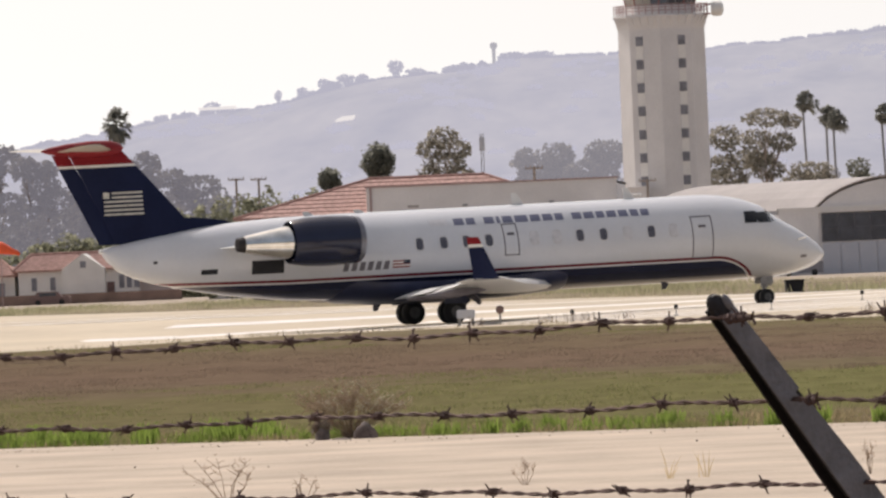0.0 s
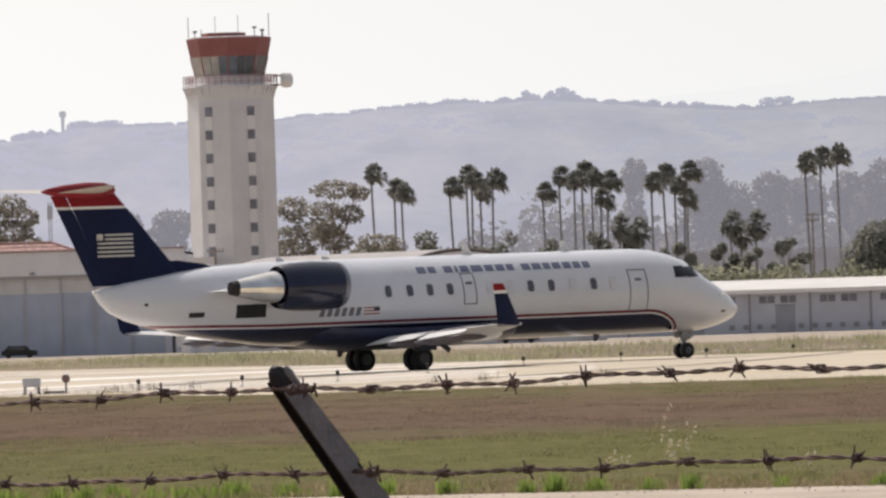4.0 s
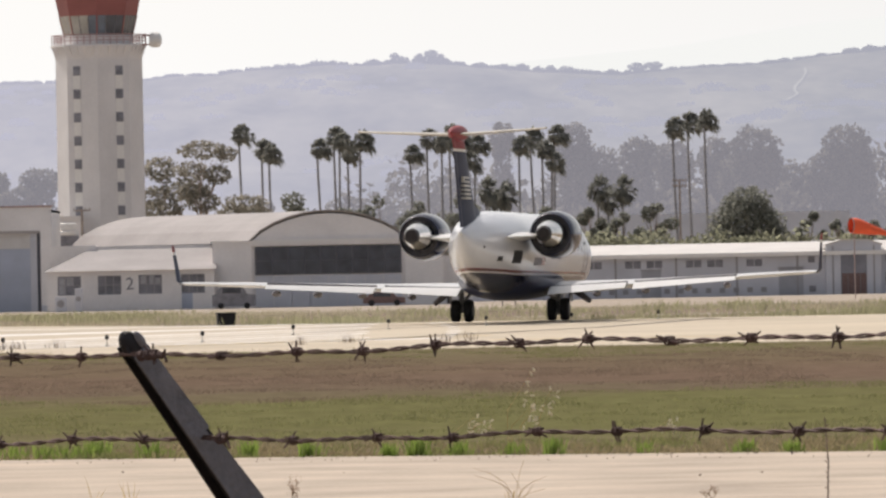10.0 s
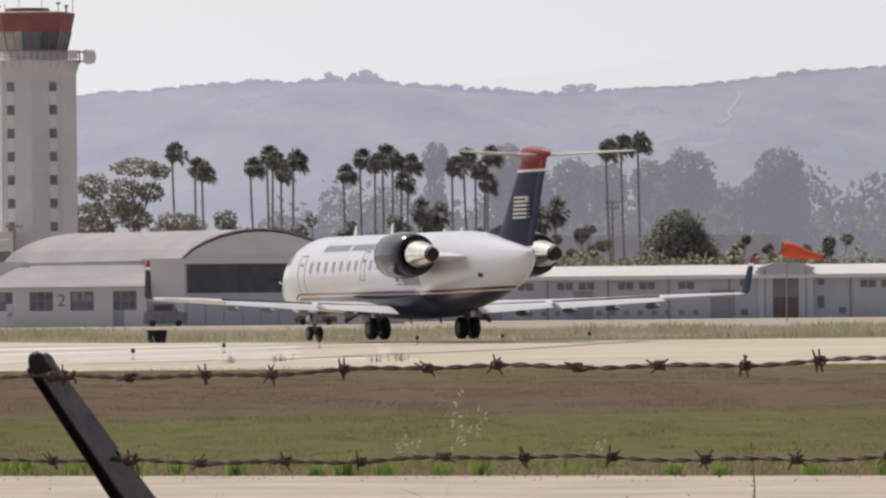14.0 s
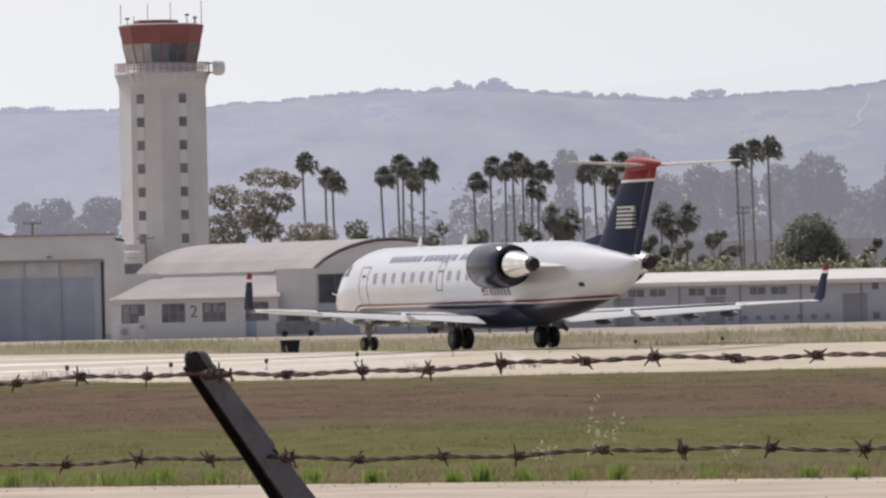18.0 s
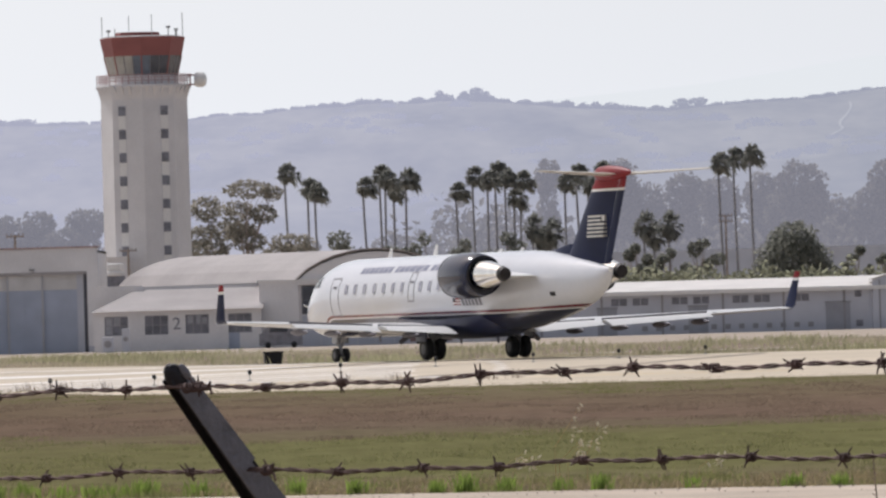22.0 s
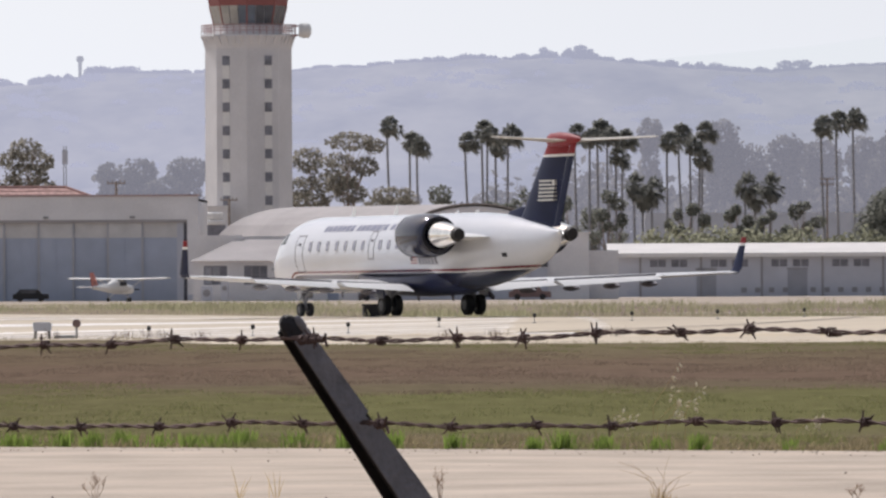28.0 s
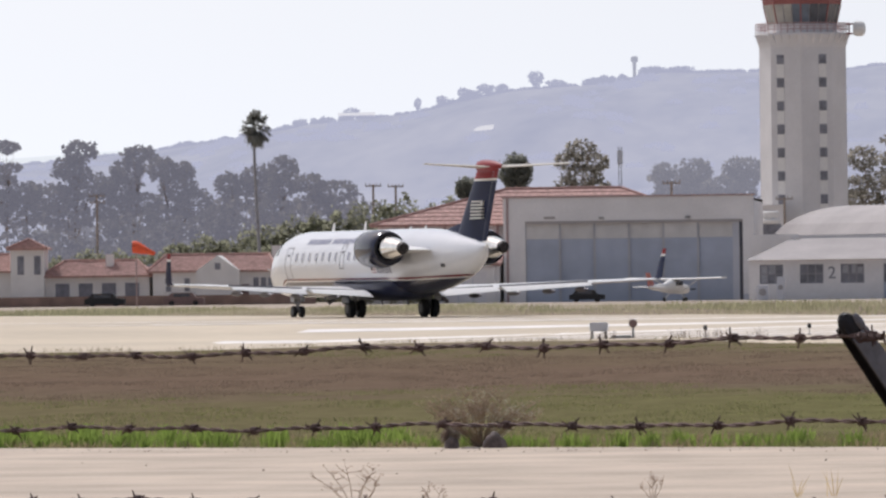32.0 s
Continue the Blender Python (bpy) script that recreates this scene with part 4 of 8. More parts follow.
def skin(x, z, side, off=0.012):
    """A point of the fuselage's skin at a height, on its left (1) or right (-1) side."""
    zc, ry, rz = body_at(x)
    s = max(-0.999, min(0.999, (z - zc) / rz))
    y = ry * math.sqrt(1 - s * s)
    n = Vector((0, y / ry ** 2, (z - zc) / rz ** 2)).normalized()
    return Vector((x, side * (y + n.y * off), z + n.z * off))


def patch(bm, x0, x1, z0, z1, side, nx=2, nz=2, off=0.012, slant=0.0, mi=0):
    """A plate lying on the skin; its edges go down into it."""
    top = [[skin(x0 + (x1 - x0) * i / nx + slant * j / nz, z0 + (z1 - z0) * j / nz, side, off) for i in range(nx + 1)] for j in range(nz + 1)]
    rows = [[bm.verts.new(p) for p in r] for r in top]
    for a, b in zip(rows, rows[1:]):
        for i in range(nx):
            bm.faces.new((a[i], a[i + 1], b[i + 1], b[i])).material_index = mi
    edge = rows[0] + [r[-1] for r in rows[1:]] + rows[-1][-2::-1] + [r[0] for r in rows[-2:0:-1]]
    inner = [bm.verts.new((v.co.x, v.co.y * 0.985, v.co.z)) for v in edge]
    for i in range(len(edge)):
        j = (i + 1) % len(edge)
        bm.faces.new((edge[i], inner[i], inner[j], edge[j])).material_index = mi


def oval(bm, xc, zc, w, h, side, off):
    """A rounded plate on the skin, its rim going down into it."""
    ring = []
    for k in range(16):
        a = 2 * math.pi * k / 16
        c, s = math.cos(a), math.sin(a)
        ring.append(skin(xc + w * math.copysign(abs(c) ** 0.55, c), zc + h * math.copysign(abs(s) ** 0.55, s), side, off))
    mid = bm.verts.new(skin(xc, zc, side, off))
    v = [bm.verts.new(p) for p in ring]
    low = [bm.verts.new((p.x, p.y * 0.985, p.z)) for p in ring]
    for i in range(16):
        j = (i + 1) % 16
        bm.faces.new((v[i], v[j], mid))
        bm.faces.new((v[i], low[i], low[j], v[j]))


def livery():
    """White above a red and white cheat line that sweeps down to the nose wheel, navy below."""
    m = material("airliner_livery", (0.63, 0.645, 0.685), 0.20, spread=0.06, scale=0.6, fine=9, spec=0.5)
    nd, ln = m.node_tree.nodes, m.node_tree.links
    bsdf = nd["Principled BSDF"]
    base = bsdf.inputs["Base Color"].links[0].from_socket
    tc, sep = nd.new("ShaderNodeTexCoord"), nd.new("ShaderNodeSeparateXYZ")
    ln.new(tc.outputs["Object"], sep.inputs[0])

    def calc(op, a, b, c=None):
        n = nd.new("ShaderNodeMath")
        n.operation = op
        for k, v in enumerate((a, b, c)):
            if v is None:
                continue
            if isinstance(v, (int, float)):
                n.inputs[k].default_value = v
            else:
                ln.new(v, n.inputs[k])
        return n.outputs[0]

    def blend(fac, a, b):
        n = nd.new("ShaderNodeMix")
        n.data_type = "RGBA"
        ln.new(fac, n.inputs[0])
        for k, v in ((6, a), (7, b)):
            if isinstance(v, tuple):
                n.inputs[k].default_value = (*v, 1)
            else:
                ln.new(v, n.inputs[k])
        return n.outputs[2]

    fwd = calc("MAXIMUM", calc("SUBTRACT", sep.outputs[0], 9.2), 0.0)
    aft = calc("MAXIMUM", calc("SUBTRACT", -5.0, sep.outputs[0]), 0.0)
    line = calc("SUBTRACT", calc("MULTIPLY_ADD", aft, 0.022, 1.50), calc("MULTIPLY", calc("MULTIPLY", fwd, fwd), 0.27))
    h = calc("SUBTRACT", sep.outputs[2], line)
    c = blend(calc("LESS_THAN", h, 0.105), base, (0.17, 0.022, 0.032))
    c = blend(calc("LESS_THAN", h, 0.02), c, (0.74, 0.74, 0.74))
    c = blend(calc("LESS_THAN", h, -0.03), c, (0.014, 0.017, 0.045))
    ln.new(c, bsdf.inputs["Base Color"])
    bsdf.inputs["Coat Weight"].default_value, bsdf.inputs["Coat Roughness"].default_value = 0.25, 0.12
    return m


def fin_paint():
    m = material("navy_fin_paint", (0.014, 0.019, 0.052), 0.40, spread=0.2, scale=0.8, fine=9, spec=0.06)
    nd, ln = m.node_tree.nodes, m.node_tree.links
    bsdf = nd["Principled BSDF"]
    base = bsdf.inputs["Base Color"].links[0].from_socket
    tc, sep = nd.new("ShaderNodeTexCoord"), nd.new("ShaderNodeSeparateXYZ")
    ln.new(tc.outputs["Object"], sep.inputs[0])
    for lim, col in ((5.30, (0.74, 0.73, 0.70)), (5.38, (0.22, 0.018, 0.024))):
        g, n = nd.new("ShaderNodeMath"), nd.new("ShaderNodeMix")
        g.operation, n.data_type = "GREATER_THAN", "RGBA"
        g.inputs[1].default_value = lim
        ln.new(sep.outputs[2], g.inputs[0])
        ln.new(g.outputs[0], n.inputs[0])
        ln.new(base, n.inputs[6])
        n.inputs[7].default_value = (*col, 1)
        base = n.outputs[2]
    ln.new(base, bsdf.inputs["Base Color"])
    return m


M.update(
    livery=livery(), fin=fin_paint(),
    navy=material("navy_gloss_paint", (0.012, 0.016, 0.042), 0.12, spread=0.15, scale=1.5, spec=0.5),
    red=material("red_gloss_paint", (0.24, 0.018, 0.024), 0.45, spread=0.12, scale=1.2, spec=0.25),
    chrome=material("polished_engine_metal", (0.86, 0.84, 0.80), 0.13, 1.0, spread=0.2, scale=2.5, fine=30),
    burnt=material("burnt_exhaust_metal", (0.05, 0.045, 0.045), 0.6, 0.7, spread=0.3),
    wing_gray=material("grey_wing_skin", (0.62, 0.62, 0.62), 0.3, spread=0.10, scale=0.8, fine=6),
    wing_white=material("pale_flap_skin", (0.66, 0.66, 0.65), 0.4, spread=0.10, scale=0.8),
    cockpit_glass=material("dark_cockpit_glass", (0.012, 0.013, 0.016), 0.08, spread=0.2, spec=0.3),
    cabin_window=material("cabin_window", (0.10, 0.10, 0.125), 0.15, spread=0.3),
    cabin_shade=material("closed_window_shade", (0.58, 0.58, 0.61), 0.35, spread=0.1),
    line=material("dark_door_seam", (0.14, 0.13, 0.15), 0.5),
    lens=material("clear_lamp_lens", (0.8, 0.8, 0.78), 0.08),
    gear=material("grey_gear_leg", (0.32, 0.32, 0.33), 0.45, 0.3),
    # the wheel well's shade is put into the hub colour
    hub=material("shade_dark_hub", (0.12, 0.12, 0.125), 0.5, 0.4),
    stab=material("cream_tailplane_skin", (0.48, 0.44, 0.375), 0.4, spread=0.1),
)


def foil(bm, stations, t=0.12, n=7, mi=0):
    """A wing over stations (lead x, trail x, y, z, droop); t: thickness over chord."""
    loops = []
    for xl, xt, y, z in stations:
        c = xl - xt
        up, dn = [], []
        for i in range(n + 1):
            s = (1 - math.cos(math.pi * i / n)) / 2
            th = t * 5 * c * (0.2969 * math.sqrt(s) - 0.126 * s - 0.3516 * s * s + 0.2843 * s ** 3 - 0.1015 * s ** 4)
            up.append((xl - c * s, y, z + th * 1.15))
            dn.append((xl - c * s, y, z - th * 0.75))
        loops.append(up + dn[-2:0:-1])
    return rings(bm, loops, True, mi)


def upright_foil(bm, stations, t=0.1, n=6, mi=0):
    """The same standing up: stations (lead x, trail x, y, z)."""
    loops = []
    for xl, xt, y, z in stations:
        c = xl - xt
        a, b = [], []
        for i in range(n + 1):
            s = (1 - math.cos(math.pi * i / n)) / 2
            th = t * 5 * c * (0.2969 * math.sqrt(s) - 0.126 * s - 0.3516 * s * s + 0.2843 * s ** 3 - 0.1015 * s ** 4)
            a.append((xl - c * s, y + th, z))
            b.append((xl - c * s, y - th, z))
        loops.append(a + b[-2:0:-1])
    return rings(bm, loops, True, mi)


def wing_line(y):
    """Lead x, trail x and height of the wing at a distance from the centre line."""
    return (float(np.interp(y, (1.0, 4.1, 10.3), (3.7, 1.35, -2.25))), float(np.interp(y, (1.0, 4.1, 10.3), (-1.75, -1.75, -3.12))), float(np.interp(y, (1.0, 10.3), (1.0, 1.40))))


WHEELS = []


def wheel(parent, name, x, y, r, w):
    """A keyed wheel: an axle pivot with tyre and hub."""
    bm = bmesh.new()
    lathe(bm, [(-w / 2, r * 0.55), (-w / 2, r * 0.86), (-w * 0.36, r * 0.97), (0, r), (w * 0.36, r * 0.97), (w / 2, r * 0.86), (w / 2, r * 0.55)], (0, 0, 0), "y", 22)
    bmesh.ops.contextual_create(bm, geom=[e for e in bm.edges if e.is_boundary])
    ob = part(name, bm, M["black"], parent, "black rubber tyre", True)
    ob.matrix_basis = pose(x, y, r)
    bm = bmesh.new()
    lathe(bm, [(-w * 0.56, 0.02), (-w * 0.56, r * 0.2), (-w * 0.52, r * 0.5), (w * 0.52, r * 0.5), (w * 0.56, r * 0.2), (w * 0.56, 0.02)], (0, 0, 0), "y", 12)
    for k in range(5):
        a = 2 * math.pi * k / 5
        tube(bm, [(r * 0.34 * math.cos(a), -w * 0.57, r * 0.34 * math.sin(a)), (r * 0.34 * math.cos(a), w * 0.57, r * 0.34 * math.sin(a))], r * 0.07, 5)
    part("hub", bm, M["hub"], ob, "alloy hub painted dark for shade", True)
    WHEELS.append((ob, x, y, r))
    return ob


def airliner():
    j = thing("airliner", "white and navy twin-engined regional jet with a red-topped T-tail", "aeroplane")
    # fuselage
    bm = bmesh.new()
    loops = []
    stations = sorted(set([b[0] for b in BODY] + [9.4 - 0.85 * i for i in range(15)] + [13.35, 13.08, 12.7, 12.24, 11.76, 11.36, 10.9, 10.3]), reverse=True)
    for x in stations:
        zc, ry, rz = body_at(x)
        loops.append([(x, ry * math.cos(a), zc + rz * math.sin(a)) for a in (2 * math.pi * k / 56 for k in range(56))])
    rings(bm, loops)
    body = part("fuselage", bm, M["livery"], j, "glossy white fuselage with red cheat line and navy belly", True, 60)
    # belly fairing where the wing passes
    bm = bmesh.new()
    loops = []
    for x, hw, zb in ((4.9, 0.5, 1.05), (4.2, 1.05, 0.82), (2.5, 1.42, 0.70), (0.0, 1.5, 0.66), (-2.0, 1.40, 0.70), (-3.2, 1.0, 0.80), (-4.1, 0.45, 0.98)):
        loops.append([(x, hw * math.sin(a), zb + 0.62 * (1 - math.cos(a))) for a in (radians(-95 + 190 * k / 16) for k in range(17))])
    rings(bm, loops)
    part("belly_fairing", bm, M["navy_belly"], j, "navy belly fairing", True, 60)
    # cabin windows: right ones dark when open, others shade down; left ones painted paler for sunlight
    wx = (-0.85, -0.04, 0.72, 1.48, 3.01, 3.77, 4.56, 5.35, 6.18, 6.99, 7.75)
    for side in (1, -1):
        for i, x in enumerate(wx):
            bm = bmesh.new()
            oval(bm, x, 2.475, 0.155, 0.215, side, 0.008)
            fr = part("window_surround", bm, M["cabin_rim"], body)
            bm = bmesh.new()
            oval(bm, x, 2.475, 0.12, 0.175, side, 0.016)
            part("cabin_window", bm, M["cabin_sunlit"] if side > 0 else M["cabin_shade"] if i in (4, 5, 8, 10) else M["cabin_window"], fr)
        # doors
        for x0, x1, z0, z1 in ((8.38, 9.1, 1.58, 2.88), (1.98, 2.48, 1.98, 2.96)):
            bm = bmesh.new()
            w = 0.035
            for a, b, c, d in ((x0, x1, z0, z0 + w), (x0, x1, z1 - w, z1), (x0, x0 + w, z0, z1), (x1 - w, x1, z0, z1)):
                patch(bm, a, b, c, d, side, 3 if b - a > 0.1 else 1, 6 if d - c > 0.1 else 1, 0.008)
            dr = part("cabin_door", bm, M["line"], body, "dark seam round a cabin door")
            bm = bmesh.new()
            xm = (x0 + x1) / 2
            patch(bm, xm - 0.12, xm + 0.12, z1 - 0.36, z1 - 0.28, side, 1, 1, 0.012)
            part("door_handle", bm, M["line"], dr)
        # name along the roof and registration, as plain bars
        x = 0.45
        for wd in (0.42, 0.38, None, 0.42, 0.20, 0.42, 0.52, 0.42, 0.42, 0.36, None, 0.40, 0.42, 0.36, 0.40, 0.40, 0.36, 0.36):
            if wd is None:
                x += 0.22
                continue
            bm = bmesh.new()
            patch(bm, x, x + wd - 0.09, 2.985, 3.19, side, 1, 2, 0.006, 0.02)
            part("name_bar", bm, M["name_ink"], body, "plain navy bar in place of lettering")
            x += wd
        bm = bmesh.new()
        patch(bm, -0.35, 0.22, 3.0, 3.19, side, 2, 2, 0.006)
        part("roof_emblem", bm, M["cabin_shade"], body, "pale grey emblem block")
        for i in range(6):
            bm = bmesh.new()
            patch(bm, -3.42 + 0.265 * i, -3.25 + 0.265 * i, 1.77, 2.03, side, 1, 2, 0.006, 0.06)
            part("registration_bar", bm, M["line"], body, "plain dark bar in place of a registration")
        for i in range(5):
            bm = bmesh.new()
            patch(bm, -1.78, -1.2, 1.80 + 0.045 * i, 1.842 + 0.045 * i, side, 2, 1, 0.006, mi=0)
            part("flag_stripe", bm, M["red"] if i % 2 == 0 else M["white"], body)
        bm = bmesh.new()
        patch(bm, -1.42, -1.2, 1.91, 2.03, side, 1, 1, 0.010)
        part("flag_canton", bm, M["navy"], body)
        # cockpit glazing
        for a, b, c, d, sl in ((10.25, 10.72, 2.58, 2.94, 0.08), (10.78, 11.32, 2.57, 2.90, -0.12)):
            bm = bmesh.new()
            patch(bm, a, b, c, d, side, 3, 3, 0.012, sl)
            part("side_windscreen", bm, M["cockpit_glass"], body, "dark cockpit side window")
        bm = bmesh.new()
        v = []
        for x, z in ((11.40, 2.58), (11.22, 2.93), (11.62, 2.80), (11.86, 2.60)):
            zc, ry, rz = body_at(x)
            s = min(0.995, (z - zc) / rz)
            v.append(Vector((x + 0.015, side * ry * math.sqrt(max(0.0, 1 - s * s)) * (1.0 if x < 11.5 else 0.55), z + 0.03)))
        v[2].y, v[3].y = side * 0.06, side * 0.06
        v[2].x, v[2].z, v[3].x, v[3].z = 11.30, 3.10, 11.98, 2.68
        rings(bm, [v, [p * 0.99 + Vector((0.1, 0, 0.01)) for p in v]])
        part("windscreen", bm, M["cockpit_glass"], body, "dark cockpit windscreen")
    for side, x0, x1, z0, z1 in ((-1, -6.30, -5.30, 1.83, 2.24), (-1, -7.85, -7.35, 1.90, 2.05), (1, -8.05, -7.75, 1.98, 2.12), (-1, -9.3, -9.18, 2.3, 2.38)):
        bm = bmesh.new()
        patch(bm, x0, x1, z0, z1, side, 3, 2, 0.008)
        part("vent_opening", bm, M["vent_black"], body, "dark rear vent opening")
    for side in (1, -1):
        bm = bmesh.new()
        patch(bm, 12.35, 12.6, 1.42, 1.50, side, 2, 1, 0.006)
        part("nose_marking", bm, M["line"], body)
        bm = bmesh.new()
        tube(bm, [skin(12.2, 1.95, side, 0.0), skin(12.2, 1.95, side, 0.16), skin(12.5, 1.95, side, 0.2)], 0.02, 5)
        part("pitot_probe", bm, M["chrome"], body)
    bm = bmesh.new()
    lathe(bm, [(-0.1, 0.02), (-0.06, 0.075), (0.06, 0.08)], (-10.75, 0, 2.76), "x", 10)
    part("tail_lamp", bm, M["lens"], body, "clear tail lamp", True)
    for x, h in ((6.9, 0.34), (3.1, 0.36), (-2.2, 0.10), (-3.9, 0.12)):
        bm = bmesh.new()
        zc, ry, rz = body_at(x)
        upright_foil(bm, [(x + 0.22, x - 0.18, 0, zc + rz - 0.03), (x - 0.04, x - 0.22, 0, zc + rz + h)], 0.08, 4)
        part("blade_antenna", bm, M["white"], body)
    for x in (8.0, 1.2, -1.8):
        bm = bmesh.new()
        upright_foil(bm, [(x + 0.16, x - 0.14, 0, 0.9 if x > 3 else 0.72), (x, x - 0.14, 0, 0.66 if x > 3 else 0.5)], 0.08, 4)
        part("belly_antenna", bm, M["line"], body)
    # fin, rudder and dorsal fillet
    bm = bmesh.new()
    upright_foil(bm, [(-7.3, -10.35, 0, 2.95), (-7.85, -10.55, 0, 3.5), (-9.25, -11.30, 0, 5.05), (-10.0, -11.75, 0, 5.85)], 0.085, 8)
    fin = part("fin", bm, M["fin"], j, "navy fin with a white band and red top", True)
    bm = bmesh.new()
    upright_foil(bm, [(-10.30, -10.82, 0, 2.95), (-10.50, -11.05, 0, 3.4), (-11.28, -11.86, 0, 5.0), (-11.70, -12.22, 0, 5.72)], 0.12, 5)
    part("rudder", bm, M["fin"], fin, "", True)
    bm = bmesh.new()
    upright_foil(bm, [(-5.9, -9.0, 0, 3.22), (-6.7, -8.8, 0, 3.52), (-7.7, -8.6, 0, 3.66)], 0.05, 5)
    part("dorsal_fillet", bm, M["fin"], fin, "", True)
    for side in (1, -1):
        for i in range(6):
            z = 3.83 + 0.128 * i
            bm = bmesh.new()
            lo = -10.62 + (0.26 if i >= 4 else 0)
            yy = side * (0.17 - 0.012 * i)
            box(bm, lo, -9.38, min(0, yy * 0.99), max(0, yy * 0.99), z, z + 0.062)
            part("fin_emblem_bar", bm, M["emblem"], fin, "pale emblem stripe")
        bm = bmesh.new()
        box(bm, -10.64, -10.46, min(0, side * 0.118), max(0, side * 0.118), 4.34, 4.53)
        part("fin_emblem_bar", bm, M["emblem"], fin)
    bm = bmesh.new()
    lathe(bm, [(-2.42, 0.02), (-2.2, 0.10), (-1.6, 0.20), (-0.8, 0.26), (-0.2, 0.24), (0.12, 0.14), (0.24, 0.02)], (-10.12, 0, 5.86), "x", 18)
    part("tail_bullet", bm, M["red"], fin, "red fairing on the fin top", True)
    # tailplane
    for side in (1, -1):
        bm = bmesh.new()
        foil(bm, [(-10.25, -11.75, 0.0, 5.82), (-10.5, -11.9, side * 0.5, 5.83), (-11.75, -12.46, side * 2.93, 5.94)], 0.09, 6)
        st = part("tailplane", bm, M["stab"], j, "cream tailplane half", True)
        bm = bmesh.new()
        foil(bm, [(-11.78, -12.18, side * 0.35, 5.815), (-12.32, -12.52, side * 2.75, 5.925)], 0.10, 5)
        part("elevator", bm, M["stab"], st, "", True)
    # wings
    for side in (1, -1):
        bm = bmesh.new()
        sts = []
        for y in (0.9, 2.2, 4.1, 6.2, 8.3, 10.3):
            xl, xt, z = wing_line(y)
            cut = 0.22 if y < 7.8 else 0.0
            sts.append((xl, xt + (xl - xt) * cut, side * y, z))
        foil(bm, sts, 0.115, 8)
        w = part("wing", bm, M["wing_gray"], j, "grey swept wing", True)
        for nm, ya, yb, ang, mt in (("inboard_flap", 1.45, 3.95, 9, M["wing_white"]), ("outboard_flap", 4.2, 7.6, 14, M["wing_white"]), ("aileron", 7.75, 9.9, 1, M["wing_gray"])):
            bm = bmesh.new()
            loops = []
            for y in (ya, yb):
                xl, xt, z = wing_line(y)
                c = (xl - xt) * 0.24
                loops.append((xt + c * 0.98, xt - c * 0.12, side * y, z + 0.02))
            foil(bm, loops, 0.15, 5)
            hinge = Vector((loops[1][0] - loops[0][0], loops[1][2] - loops[0][2], loops[1][3] - loops[0][3])).normalized()
            org = Vector((loops[0][0], loops[0][2], loops[0][3]))
            bmesh.ops.rotate(bm, verts=bm.verts, cent=org, matrix=Matrix.Rotation(radians(-ang * side), 3, hinge))
            fl = part(nm, bm, mt, w, "pale lowered flap" if "flap" in nm else "", True)
            if "flap" in nm:
                bm = bmesh.new()
                # a dark tube imitates the shaded gap before the flap
                tube(bm, [(q[0] + 0.04, q[2], q[3] + 0.055) for q in loops], 0.038, 6)
                part("flap_gap", bm, M["line"], fl, "dark tube in place of the flap's shaded gap")
        for y in (3.0, 4.6, 6.0, 7.3):
            xl, xt, z = wing_line(y)
            bm = bmesh.new()
            lathe(bm, [(-0.75, 0.01), (-0.6, 0.06), (-0.1, 0.11), (0.4, 0.09), (0.7, 0.01)], (xt + 0.35, side * y, z - 0.24), "x", 8)
            # dark colour stands in for shade under the wing
            part("flap_fairing", bm, M["line"], w, "flap fairing painted dark for the wing's shade", True)
        bm = bmesh.new()
        upright_foil(bm, [(-2.25, -3.12, side * 10.24, 1.36), (-2.42, -3.2, side * 10.36, 1.50), (-3.02, -3.40, side * 10.47, 2.63)], 0.13, 5)
        part("winglet", bm, M["winglet"], w, "navy winglet with red and white tip", True)
    # engines
    for side in (1, -1):
        y, z = side * 2.1, 2.735
        bm = bmesh.new()
        lathe(bm, [(-4.2, 0.50), (-3.55, 0.56), (-3.32, 0.63), (-3.24, 0.665), (-3.30, 0.70), (-3.6, 0.74), (-4.3, 0.765), (-5.0, 0.735), (-5.5, 0.655), (-5.52, 0.635), (-5.3, 0.635)], (0, y, z), "x", 30)
        e = part("engine_cowl", bm, M["navy"], j, "glossy navy engine cowling", True, 50)
        bm = bmesh.new()
        lathe(bm, [(-3.62, 0.548), (-3.40, 0.605), (-3.27, 0.64), (-3.225, 0.668), (-3.27, 0.70), (-3.42, 0.724)], (0, y, z), "x", 30)
        part("intake_lip", bm, M["lip"], e, "dull metal intake lip", True)
        bm = bmesh.new()
        lathe(bm, [(-4.15, 0.02), (-4.15, 0.52)], (0, y, z), "x", 30)
        lathe(bm, [(-3.75, 0.01), (-4.14, 0.17)], (0, y, z), "x", 16)
        part("fan", bm, M["burnt"], e)
        bm = bmesh.new()
        lathe(bm, [(-5.28, 0.40), (-5.28, 0.64)], (0, y, z), "x", 30)
        part("bypass_duct", bm, M["shadow_in"], e, "dark bypass duct")
        bm = bmesh.new()
        lathe(bm, [(-5.0, 0.55), (-5.6, 0.50), (-6.2, 0.40), (-6.8, 0.29), (-7.0, 0.25), (-6.98, 0.22)], (0, y, z + 0.01), "x", 26)
        part("core_cowl", bm, M["chrome"], e, "bare metal exhaust cone", True)
        bm = bmesh.new()
        lathe(bm, [(-6.7, 0.235), (-7.05, 0.235), (-7.2, 0.20), (-7.21, 0.02)], (0, y, z + 0.01), "x", 18)
